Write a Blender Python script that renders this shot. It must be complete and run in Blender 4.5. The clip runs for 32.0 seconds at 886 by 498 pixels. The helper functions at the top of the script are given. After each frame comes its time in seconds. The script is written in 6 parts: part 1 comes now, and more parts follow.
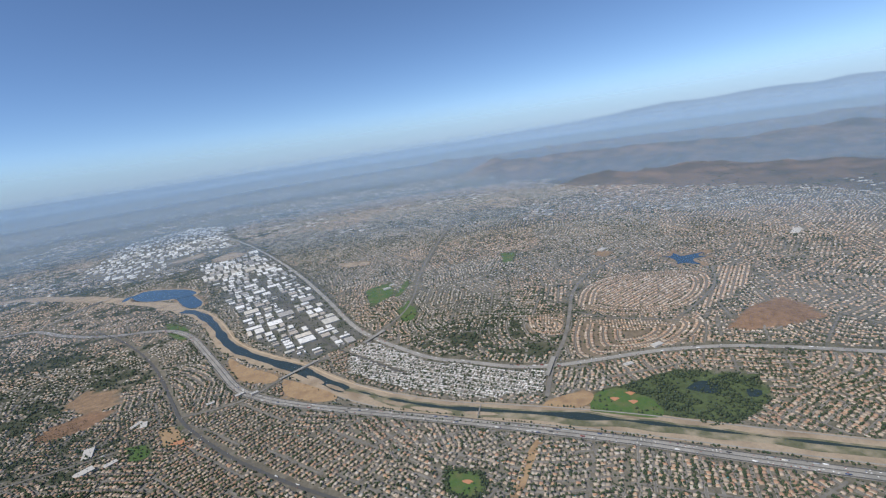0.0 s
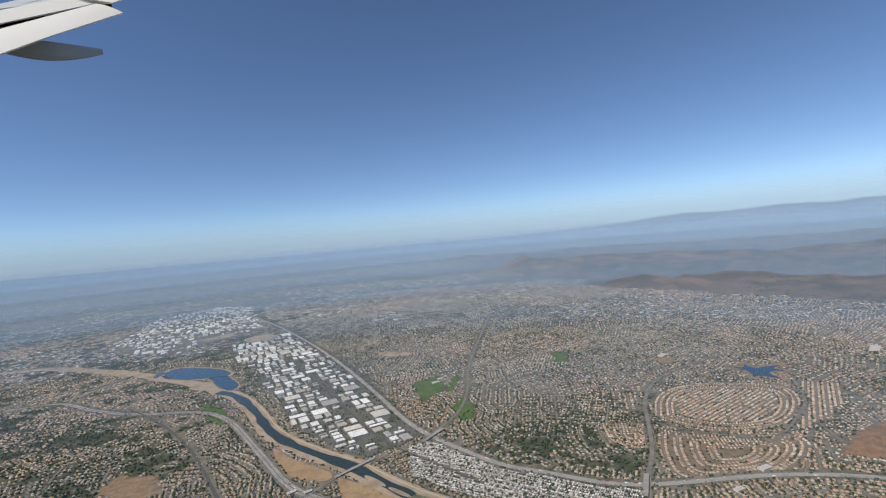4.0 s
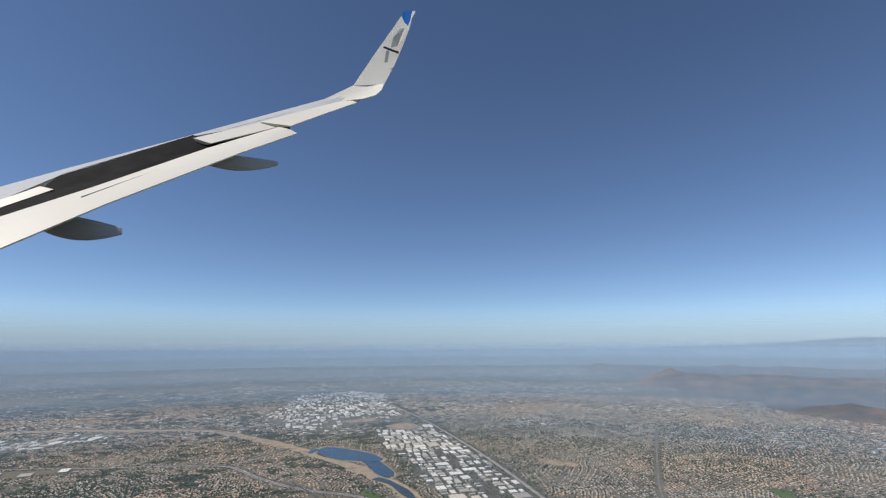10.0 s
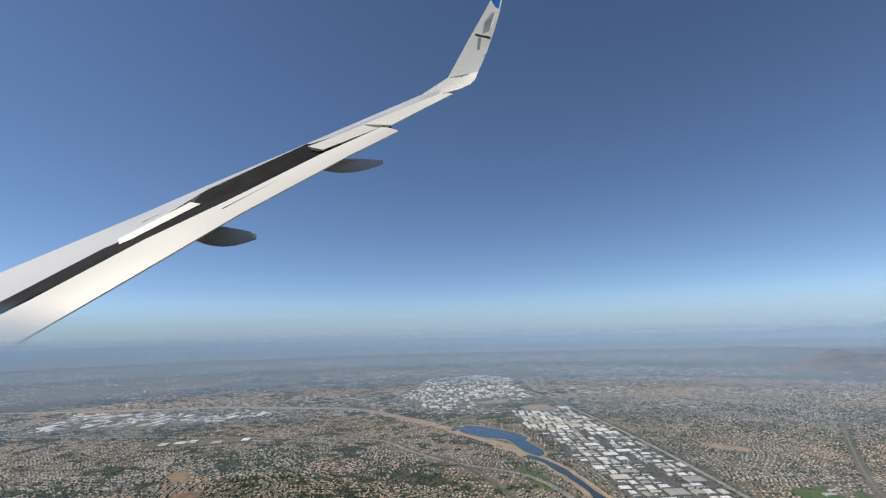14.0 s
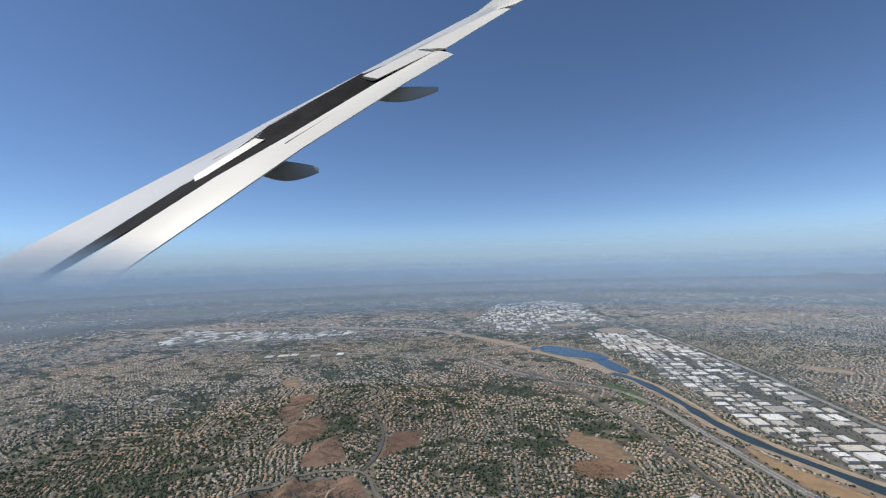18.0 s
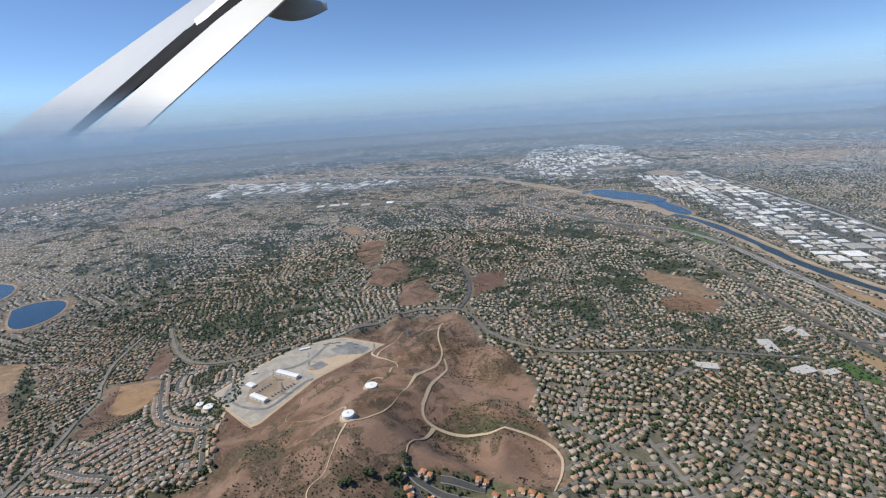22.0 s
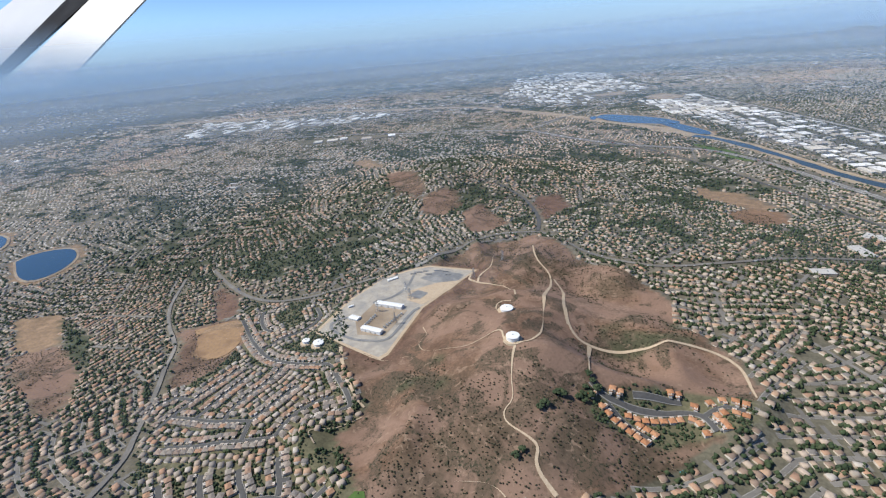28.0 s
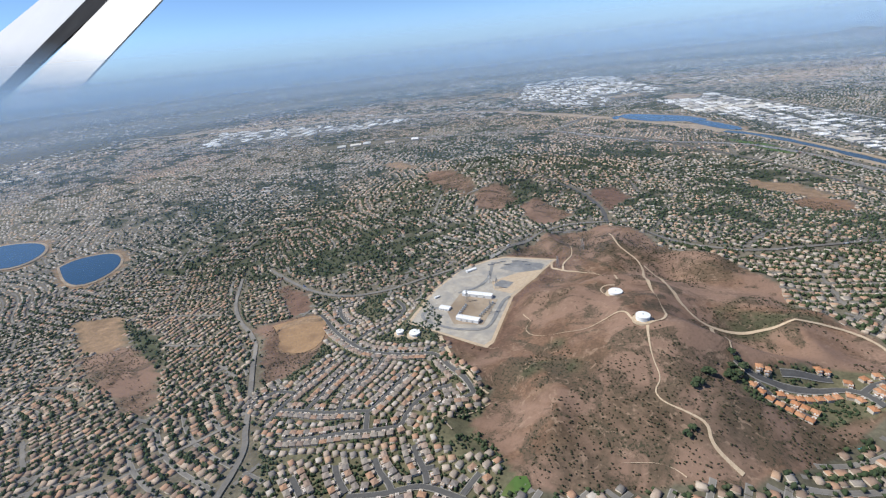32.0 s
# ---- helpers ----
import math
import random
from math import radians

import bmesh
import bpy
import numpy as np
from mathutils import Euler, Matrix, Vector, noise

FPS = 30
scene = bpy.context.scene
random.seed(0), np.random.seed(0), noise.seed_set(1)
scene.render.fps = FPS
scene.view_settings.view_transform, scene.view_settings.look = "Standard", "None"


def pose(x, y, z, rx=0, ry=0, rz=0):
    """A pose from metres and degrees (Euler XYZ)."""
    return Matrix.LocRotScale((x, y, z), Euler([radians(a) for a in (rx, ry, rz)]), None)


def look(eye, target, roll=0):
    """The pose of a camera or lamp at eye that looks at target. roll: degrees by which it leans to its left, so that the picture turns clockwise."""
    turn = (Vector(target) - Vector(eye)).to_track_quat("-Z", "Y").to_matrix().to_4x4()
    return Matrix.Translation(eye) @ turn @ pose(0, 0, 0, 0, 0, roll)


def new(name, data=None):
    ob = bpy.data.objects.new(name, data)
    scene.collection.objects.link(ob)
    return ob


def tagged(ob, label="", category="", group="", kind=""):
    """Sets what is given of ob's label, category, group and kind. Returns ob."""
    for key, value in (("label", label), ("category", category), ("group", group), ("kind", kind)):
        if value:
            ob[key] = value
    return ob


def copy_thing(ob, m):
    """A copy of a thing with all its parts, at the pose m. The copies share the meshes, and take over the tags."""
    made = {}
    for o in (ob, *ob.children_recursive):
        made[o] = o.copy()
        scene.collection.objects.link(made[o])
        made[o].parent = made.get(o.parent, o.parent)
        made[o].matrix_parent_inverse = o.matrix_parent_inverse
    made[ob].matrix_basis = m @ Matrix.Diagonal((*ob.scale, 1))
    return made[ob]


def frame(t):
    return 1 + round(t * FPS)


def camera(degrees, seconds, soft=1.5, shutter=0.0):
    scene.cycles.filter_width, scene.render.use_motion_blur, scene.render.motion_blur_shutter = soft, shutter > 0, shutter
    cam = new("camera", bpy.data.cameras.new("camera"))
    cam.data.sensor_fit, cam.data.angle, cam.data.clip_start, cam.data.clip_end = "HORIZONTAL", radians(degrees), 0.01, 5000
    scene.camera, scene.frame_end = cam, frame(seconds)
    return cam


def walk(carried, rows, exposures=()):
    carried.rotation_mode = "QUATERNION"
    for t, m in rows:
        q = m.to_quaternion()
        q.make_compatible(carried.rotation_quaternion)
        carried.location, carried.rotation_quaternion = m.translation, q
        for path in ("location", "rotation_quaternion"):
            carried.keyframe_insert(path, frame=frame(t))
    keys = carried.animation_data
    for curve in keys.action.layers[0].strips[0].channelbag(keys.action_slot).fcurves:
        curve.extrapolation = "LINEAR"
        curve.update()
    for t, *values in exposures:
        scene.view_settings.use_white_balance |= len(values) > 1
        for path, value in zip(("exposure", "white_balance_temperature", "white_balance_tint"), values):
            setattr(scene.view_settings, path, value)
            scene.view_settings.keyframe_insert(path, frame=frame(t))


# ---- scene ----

# The land is laid out in true metres and built at one fortieth, so that the far mountains stay inside the lens's reach.
S = 0.025


def stand(x, y, z, yaw, pitch, roll):
    """The pose at a place in true metres, with yaw to the left of north, pitch upwards and roll, in degrees."""
    a, b = radians(yaw), radians(pitch)
    eye = Vector((x, y, z)) * S
    way = Vector((-math.sin(a) * math.cos(b), math.cos(a) * math.cos(b), math.sin(b)))
    return look(eye, eye + way, roll)


# ---- camera and flight path: seconds, x, y, z, yaw, pitch, roll ----
FLIGHT = (
    (0.0, 17, 17, 1169, -9.85, -13.13, -8.44),
    (0.5, -25, 32, 1170, -10.08, -12.41, -8.09),
    (1.0, -68, 47, 1171, -10.39, -11.08, -7.50),
    (1.5, -110, 62, 1172, -10.60, -9.40, -6.95),
    (2.0, -151, 77, 1173, -10.60, -7.65, -6.44),
    (2.5, -192, 94, 1174, -10.57, -7.17, -6.40),
    (3.0, -232, 112, 1173, -10.51, -6.64, -6.36),
    (3.5, -272, 132, 1172, -10.00, -3.88, -5.66),
    (5.5, -428, 218, 1162, -7.39, 3.88, -2.80),
    (6.0, -469, 240, 1158, -5.67, 6.80, -1.65),
    (6.5, -510, 261, 1151, -3.93, 8.70, -1.09),
    (7.0, -553, 283, 1143, -2.53, 9.53, -0.89),
    (7.5, -598, 303, 1132, -1.12, 10.14, -0.74),
    (8.0, -643, 322, 1120, 0.22, 10.58, -0.54),
    (8.5, -688, 341, 1107, 1.52, 10.94, -0.33),
    (9.0, -734, 358, 1094, 2.81, 11.26, -0.19),
    (9.5, -779, 374, 1080, 3.19, 11.31, -0.32),
    (10.0, -822, 388, 1066, 3.89, 11.43, -0.31),
    (10.5, -865, 401, 1052, 5.69, 11.68, -0.39),
    (11.0, -905, 413, 1040, 7.70, 12.00, -0.28),
    (11.5, -943, 423, 1028, 9.25, 12.14, -0.44),
    (12.0, -979, 430, 1016, 10.59, 11.91, -0.64),
    (12.5, -1013, 436, 1006, 12.11, 11.59, -0.70),
    (13.0, -1044, 440, 996, 13.58, 11.24, -1.01),
    (13.5, -1074, 441, 987, 15.12, 10.84, -1.33),
    (14.0, -1103, 439, 979, 16.70, 10.22, -1.53),
    (14.5, -1130, 435, 971, 18.15, 9.19, -1.58),
    (15.0, -1157, 429, 964, 19.51, 7.89, -1.93),
    (15.5, -1184, 420, 957, 20.85, 6.43, -2.20),
    (17.5, -1292, 380, 931, 23.39, 2.96, -1.61),
    (18.0, -1321, 372, 925, 23.90, 1.93, -1.78),
    (18.5, -1353, 365, 922, 25.17, -0.59, -1.84),
    (19.0, -1388, 361, 919, 26.75, -4.30, -2.59),
    (19.5, -1424, 358, 916, 27.57, -7.10, -3.07),
    (20.0, -1463, 357, 914, 27.75, -9.11, -3.24),
    (20.5, -1502, 356, 911, 27.80, -11.00, -3.46),
    (21.0, -1543, 354, 908, 27.69, -12.79, -3.51),
    (21.5, -1583, 350, 904, 27.47, -14.51, -3.54),
    (22.0, -1623, 345, 898, 27.38, -16.19, -3.68),
    (22.5, -1662, 340, 892, 27.38, -17.48, -3.87),
    (23.0, -1700, 333, 886, 27.28, -18.20, -3.99),
    (23.5, -1737, 327, 878, 27.15, -18.85, -4.09),
    (24.0, -1773, 320, 871, 26.87, -19.74, -4.26),
    (24.5, -1809, 312, 865, 26.59, -20.37, -4.48),
    (25.0, -1844, 305, 859, 26.26, -20.78, -4.64),
    (25.5, -1878, 297, 853, 25.83, -21.22, -4.58),
    (27.5, -2013, 263, 832, 23.75, -23.61, -4.86),
    (28.0, -2046, 253, 826, 23.74, -23.68, -4.95),
    (28.5, -2078, 244, 820, 23.75, -23.63, -4.94),
    (29.0, -2109, 234, 813, 23.76, -23.53, -4.97),
    (29.5, -2139, 223, 807, 23.78, -23.38, -5.09),
    (30.0, -2169, 213, 801, 23.80, -23.21, -5.29),
    (30.5, -2199, 202, 795, 23.78, -23.05, -5.51),
    (31.0, -2228, 191, 789, 23.77, -22.86, -5.71),
    (31.5, -2257, 180, 783, 23.73, -22.71, -5.94),
    (32.0, -2286, 168, 778, 23.68, -22.55, -6.07),
)
EXPOSURE = ((0, 0.19, 6180, 10), (2.5, 0.13, 6130, 10), (3.5, 0.1, 6350, 10), (6, 0.08, 6700, 10), (15, 0.08, 6700, 10), (18, 0.08, 6380, 10), (20, 0.14, 6220, 10), (23, 0.29, 6160, 10), (28, 0.42, 6060, 10), (32, 0.43, 6060, 10))
cam = camera(86.7, 32.0, soft=1.25)
walk(cam, [(row[0], stand(*row[1:])) for row in FLIGHT], EXPOSURE)

# ---- sky and sun ----
SUN_FROM = Vector((-0.60, -0.26, 0.80)).normalized()
world = bpy.data.worlds.new("sky")
world.use_nodes = True
scene.world = world
wn = world.node_tree.nodes
sky = wn.new("ShaderNodeTexSky")
sky.sky_type, sky.sun_disc = "NISHITA", False
sky.sun_elevation = math.asin(SUN_FROM.z)
sky.sun_rotation = math.atan2(SUN_FROM.x, SUN_FROM.y)
sky.altitude, sky.air_density, sky.dust_density, sky.ozone_density = 3000, 0.9, 0.0, 4.5
world.node_tree.links.new(sky.outputs["Color"], wn["Background"].inputs["Color"])
wn["Background"].inputs["Strength"].default_value = 0.107
sun = new("sun", bpy.data.lights.new("sun", "SUN"))
sun.data.energy, sun.data.angle, sun.data.color = 3.9, radians(0.53), (1.0, 0.93, 0.8)
sun.matrix_world = look(SUN_FROM * 100, (0, 0, 0))


# ---- materials ----
def mat(name, low, high, grain=20.0, rough=0.9, bump=0.0, metal=0.0, patch=0.0, patch_colour=None, spread=0.5):
    """A surface whose colour runs between low and high with a grain of that many metres, and large patches of another tone."""
    m = bpy.data.materials.new(name)
    m.use_nodes = True
    n, k = m.node_tree.nodes, m.node_tree.links
    b = n["Principled BSDF"]
    geo = n.new("ShaderNodeNewGeometry")
    fine = n.new("ShaderNodeTexNoise")
    fine.inputs["Scale"].default_value = 1 / (grain * S)
    fine.inputs["Detail"].default_value = 5
    fine.inputs["Roughness"].default_value = 0.65
    k.new(geo.outputs["Position"], fine.inputs["Vector"])
    ramp = n.new("ShaderNodeValToRGB")
    ramp.color_ramp.elements[0].position, ramp.color_ramp.elements[1].position = 0.5 - spread / 2, 0.5 + spread / 2
    ramp.color_ramp.elements[0].color, ramp.color_ramp.elements[1].color = (*low, 1), (*high, 1)
    k.new(fine.outputs["Fac"], ramp.inputs["Fac"])
    out = ramp.outputs["Color"]
    if patch:
        wide = n.new("ShaderNodeTexNoise")
        wide.inputs["Scale"].default_value = 1 / (patch * S)
        wide.inputs["Detail"].default_value = 3
        k.new(geo.outputs["Position"], wide.inputs["Vector"])
        step = n.new("ShaderNodeMapRange")
        step.inputs["From Min"].default_value, step.inputs["From Max"].default_value = 0.45, 0.68
        k.new(wide.outputs["Fac"], step.inputs["Value"])
        mix = n.new("ShaderNodeMix")
        mix.data_type = "RGBA"
        k.new(step.outputs["Result"], mix.inputs[0])
        k.new(out, mix.inputs[6])
        mix.inputs[7].default_value = (*(patch_colour or low), 1)
        out = mix.outputs[2]
    k.new(out, b.inputs["Base Color"])
    b.inputs["Roughness"].default_value, b.inputs["Metallic"].default_value = rough, metal
    b.inputs["Specular IOR Level"].default_value = 0.25
    if bump:
        rise = n.new("ShaderNodeBump")
        rise.inputs["Strength"].default_value, rise.inputs["Distance"].default_value = bump, grain * 0.15 * S
        k.new(fine.outputs["Fac"], rise.inputs["Height"])
        k.new(rise.outputs["Normal"], b.inputs["Normal"])
    return m


def varied(name, colours, rough=0.85, per="island", grain=4.0):
    """A surface that takes one of the colours for each separate piece, with a little grain."""
    m = bpy.data.materials.new(name)
    m.use_nodes = True
    n, k = m.node_tree.nodes, m.node_tree.links
    b = n["Principled BSDF"]
    if per == "island":
        pick = n.new("ShaderNodeNewGeometry").outputs["Random Per Island"]
    else:
        pick = n.new("ShaderNodeObjectInfo").outputs["Random"]
    ramp = n.new("ShaderNodeValToRGB")
    ramp.color_ramp.interpolation = "CONSTANT"
    while len(ramp.color_ramp.elements) < len(colours):
        ramp.color_ramp.elements.new(0.5)
    for i, c in enumerate(colours):
        ramp.color_ramp.elements[i].position = i / len(colours)
        ramp.color_ramp.elements[i].color = (*c, 1)
    k.new(pick, ramp.inputs["Fac"])
    fine = n.new("ShaderNodeTexNoise")
    fine.inputs["Scale"].default_value = 1 / (grain * S)
    fine.inputs["Detail"].default_value = 4
    k.new(n.new("ShaderNodeNewGeometry").outputs["Position"], fine.inputs["Vector"])
    shift = n.new("ShaderNodeMapRange")
    shift.inputs["To Min"].default_value, shift.inputs["To Max"].default_value = 0.72, 1.28
    k.new(fine.outputs["Fac"], shift.inputs["Value"])
    hue = n.new("ShaderNodeHueSaturation")
    k.new(ramp.outputs["Color"], hue.inputs["Color"])
    k.new(shift.outputs["Result"], hue.inputs["Value"])
    k.new(hue.outputs["Color"], b.inputs["Base Color"])
    b.inputs["Roughness"].default_value = rough
    b.inputs["Specular IOR Level"].default_value = 0.25
    return m


def ground_material():
    """The open ground takes its soil from the painted zones, broken up by yards, tracks and dry patches."""
    m = mat("ground_soil", (0.6, 0.6, 0.6), (1.35, 1.35, 1.35), grain=35, bump=0.2)
    n, k = m.node_tree.nodes, m.node_tree.links
    b = n["Principled BSDF"]
    zone = n.new("ShaderNodeVertexColor")
    zone.layer_name = "zone"
    mul = n.new("ShaderNodeMix")
    mul.data_type, mul.blend_type = "RGBA", "MULTIPLY"
    mul.inputs[0].default_value = 1
    src = b.inputs["Base Color"].links[0].from_socket
    wide = n.new("ShaderNodeTexNoise")
    wide.inputs["Scale"].default_value = 1 / (420 * S)
    wide.inputs["Detail"].default_value = 6
    wide.inputs["Roughness"].default_value = 0.7
    k.new(n.new("ShaderNodeNewGeometry").outputs["Position"], wide.inputs["Vector"])
    span = n.new("ShaderNodeMapRange")
    span.inputs["To Min"].default_value, span.inputs["To Max"].default_value = 0.55, 1.45
    k.new(wide.outputs["Fac"], span.inputs["Value"])
    second = n.new("ShaderNodeMix")
    second.data_type, second.blend_type = "RGBA", "MULTIPLY"
    second.inputs[0].default_value = 1
    k.new(src, second.inputs[6])
    k.new(span.outputs["Result"], second.inputs[7])
    close = n.new("ShaderNodeTexNoise")
    close.inputs["Scale"].default_value = 1 / (6 * S)
    close.inputs["Detail"].default_value = 4
    k.new(n.new("ShaderNodeNewGeometry").outputs["Position"], close.inputs["Vector"])
    fleck = n.new("ShaderNodeMapRange")
    fleck.inputs["From Min"].default_value, fleck.inputs["From Max"].default_value = 0.3, 0.7
    fleck.inputs["To Min"].default_value, fleck.inputs["To Max"].default_value = 0.78, 1.22
    k.new(close.outputs["Fac"], fleck.inputs["Value"])
    third = n.new("ShaderNodeMix")
    third.data_type, third.blend_type = "RGBA", "MULTIPLY"
    third.inputs[0].default_value = 1
    k.new(second.outputs[2], third.inputs[6])
    k.new(fleck.outputs["Result"], third.inputs[7])
    k.new(third.outputs[2], mul.inputs[6])
    k.new(zone.outputs["Color"], mul.inputs[7])
    # dry slopes: brushy hollows and smooth grassy backs, with pale scuffed soil and dark tufts
    place = n.new("ShaderNodeNewGeometry").outputs["Position"]

    def pattern(size, low, high, a, b, detail=6, twist=0.0):
        tex, span = n.new("ShaderNodeTexNoise"), n.new("ShaderNodeMapRange")
        tex.inputs["Scale"].default_value, tex.inputs["Detail"].default_value, tex.inputs["Roughness"].default_value = 1 / (size * S), detail, 0.6
        tex.inputs["Distortion"].default_value = twist
        k.new(place, tex.inputs["Vector"])
        for key, value in (("From Min", low), ("From Max", high), ("To Min", a), ("To Max", b)):
            span.inputs[key].default_value = value
        k.new(tex.outputs["Fac"], span.inputs["Value"])
        return span.outputs["Result"]

    def blend(fac, under, colour):
        mix = n.new("ShaderNodeMix")
        mix.data_type = "RGBA"
        k.new(fac, mix.inputs[0])
        k.new(under, mix.inputs[6])
        mix.inputs[7].default_value = (*colour, 1)
        return mix.outputs[2]

    def times(*socks):
        out = socks[0]
        for other in socks[1:]:
            mult = n.new("ShaderNodeMath")
            mult.operation = "MULTIPLY"
            k.new(out, mult.inputs[0])
            k.new(other, mult.inputs[1])
            out = mult.outputs[0]
        return out

    wild = n.new("ShaderNodeAttribute")
    wild.attribute_name = "wild"
    mask = wild.outputs["Fac"]
    tone = blend(times(mask, pattern(150, 0.46, 0.56, 0, 0.8, 4, 0.8)), mul.outputs[2], (0.25, 0.16, 0.115))
    tone = blend(times(mask, pattern(95, 0.53, 0.59, 0, 0.8, 7, 1.2)), tone, (0.1, 0.072, 0.048))
    tone = blend(times(mask, pattern(22, 0.58, 0.66, 0, 0.6, 5, 1.5)), tone, (0.31, 0.215, 0.15))
    tone = blend(times(mask, pattern(95, 0.5, 0.6, 0.15, 1, 7, 1.2), pattern(5, 0.53, 0.58, 0, 0.9, 3)), tone, (0.042, 0.042, 0.024))
    k.new(tone, b.inputs["Base Color"])
    return m


def haze_material(name, density, full, top):
    """Thin summer haze: lets most light through, scatters the rest, and thins out between two heights in true metres."""
    m = bpy.data.materials.new(name)
    m.use_nodes = True
    n, k = m.node_tree.nodes, m.node_tree.links
    n.remove(n["Principled BSDF"])
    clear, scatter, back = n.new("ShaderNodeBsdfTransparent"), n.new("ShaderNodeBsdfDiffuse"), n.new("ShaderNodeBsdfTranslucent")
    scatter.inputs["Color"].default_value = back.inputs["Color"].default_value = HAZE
    both, mix = n.new("ShaderNodeMixShader"), n.new("ShaderNodeMixShader")
    both.inputs[0].default_value = 0.25
    k.new(scatter.outputs[0], both.inputs[1])
    k.new(back.outputs[0], both.inputs[2])
    sep = n.new("ShaderNodeSeparateXYZ")
    k.new(n.new("ShaderNodeNewGeometry").outputs["Position"], sep.inputs[0])
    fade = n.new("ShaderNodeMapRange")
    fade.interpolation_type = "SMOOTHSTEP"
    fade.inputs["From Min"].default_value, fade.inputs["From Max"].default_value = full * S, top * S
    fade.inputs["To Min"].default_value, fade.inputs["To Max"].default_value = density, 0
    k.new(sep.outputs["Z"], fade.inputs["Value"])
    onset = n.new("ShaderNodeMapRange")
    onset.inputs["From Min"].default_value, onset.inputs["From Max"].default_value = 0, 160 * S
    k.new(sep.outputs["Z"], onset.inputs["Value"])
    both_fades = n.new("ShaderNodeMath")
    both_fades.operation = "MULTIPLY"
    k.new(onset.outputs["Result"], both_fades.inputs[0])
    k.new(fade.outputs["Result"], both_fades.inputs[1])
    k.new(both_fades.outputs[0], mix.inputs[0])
    k.new(clear.outputs[0], mix.inputs[1])
    k.new(both.outputs[0], mix.inputs[2])
    k.new(mix.outputs[0], n["Material Output"].inputs["Surface"])
    return m


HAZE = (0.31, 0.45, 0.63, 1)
M_GROUND = ground_material()
M_ASPHALT = mat("street_asphalt", (0.075, 0.073, 0.07), (0.12, 0.115, 0.11), grain=6, patch=60, patch_colour=(0.09, 0.088, 0.085))
M_STREET = mat("residential_street", (0.14, 0.13, 0.115), (0.2, 0.185, 0.165), grain=8, patch=70, patch_colour=(0.24, 0.22, 0.195))
M_CONCRETE = mat("freeway_concrete", (0.27, 0.255, 0.23), (0.36, 0.34, 0.31), grain=9, patch=90, patch_colour=(0.24, 0.23, 0.21))
M_DIRT = mat("dirt_track", (0.4, 0.3, 0.2), (0.56, 0.45, 0.32), grain=5)
M_SAND = mat("river_sand", (0.30, 0.235, 0.165), (0.42, 0.34, 0.25), grain=14, bump=0.3, patch=120, patch_colour=(0.25, 0.19, 0.13))
M_WATER = mat("lake_water", (0.015, 0.045, 0.085), (0.02, 0.055, 0.1), grain=40, rough=0.12, bump=0.04)
M_RIVER = mat("river_water", (0.02, 0.033, 0.033), (0.035, 0.05, 0.046), grain=30, rough=0.15, bump=0.05)
M_BED = mat("weedy_bed", (0.075, 0.085, 0.04), (0.17, 0.16, 0.1), grain=25, bump=0.2, patch=80, patch_colour=(0.33, 0.28, 0.2))
M_GRASS = mat("mown_grass", (0.05, 0.10, 0.022), (0.09, 0.15, 0.04), grain=18, patch=60, patch_colour=(0.12, 0.13, 0.05))
M_DRY = mat("dry_field", (0.30, 0.20, 0.11), (0.40, 0.28, 0.16), grain=15, bump=0.2, patch=70, patch_colour=(0.26, 0.17, 0.1))
M_EARTH = mat("cleared_earth", (0.25, 0.155, 0.083), (0.36, 0.235, 0.13), grain=12, bump=0.2, patch=45, patch_colour=(0.21, 0.13, 0.075))
M_CLAY = mat("infield_clay", (0.42, 0.19, 0.10), (0.5, 0.25, 0.14), grain=5)
M_PAD = mat("substation_gravel", (0.32, 0.285, 0.235), (0.48, 0.435, 0.365), grain=14, patch=45, patch_colour=(0.29, 0.275, 0.25))
M_LOT = mat("faded_asphalt", (0.16, 0.16, 0.16), (0.23, 0.23, 0.23), grain=10, patch=40, patch_colour=(0.3, 0.29, 0.27))
M_YARD = mat("industrial_yard", (0.09, 0.088, 0.08), (0.17, 0.16, 0.14), grain=30, patch=90, patch_colour=(0.07, 0.078, 0.05))
M_WALL = varied("stucco_wall", [(0.42, 0.35, 0.28), (0.48, 0.41, 0.33), (0.36, 0.29, 0.225), (0.5, 0.45, 0.38), (0.32, 0.265, 0.21)])
M_ROOF_MIX = varied("roof_mixed", [(0.3, 0.25, 0.2), (0.38, 0.3, 0.235), (0.2, 0.18, 0.16), (0.42, 0.28, 0.185), (0.34, 0.29, 0.235), (0.46, 0.41, 0.35), (0.4, 0.24, 0.155), (0.26, 0.23, 0.2), (0.46, 0.38, 0.3), (0.36, 0.29, 0.225)])
M_ROOF_WARM = varied("roof_clay_tile", [(0.32, 0.2, 0.135), (0.27, 0.195, 0.145), (0.4, 0.25, 0.165), (0.23, 0.17, 0.13), (0.36, 0.275, 0.205), (0.45, 0.36, 0.28)])
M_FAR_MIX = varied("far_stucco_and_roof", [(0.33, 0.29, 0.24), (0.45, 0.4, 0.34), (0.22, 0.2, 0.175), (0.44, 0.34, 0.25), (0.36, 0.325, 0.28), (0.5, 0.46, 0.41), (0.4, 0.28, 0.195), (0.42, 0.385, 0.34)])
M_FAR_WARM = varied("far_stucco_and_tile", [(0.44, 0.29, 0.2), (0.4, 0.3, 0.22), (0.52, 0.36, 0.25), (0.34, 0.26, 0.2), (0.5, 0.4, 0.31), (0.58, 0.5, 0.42)])
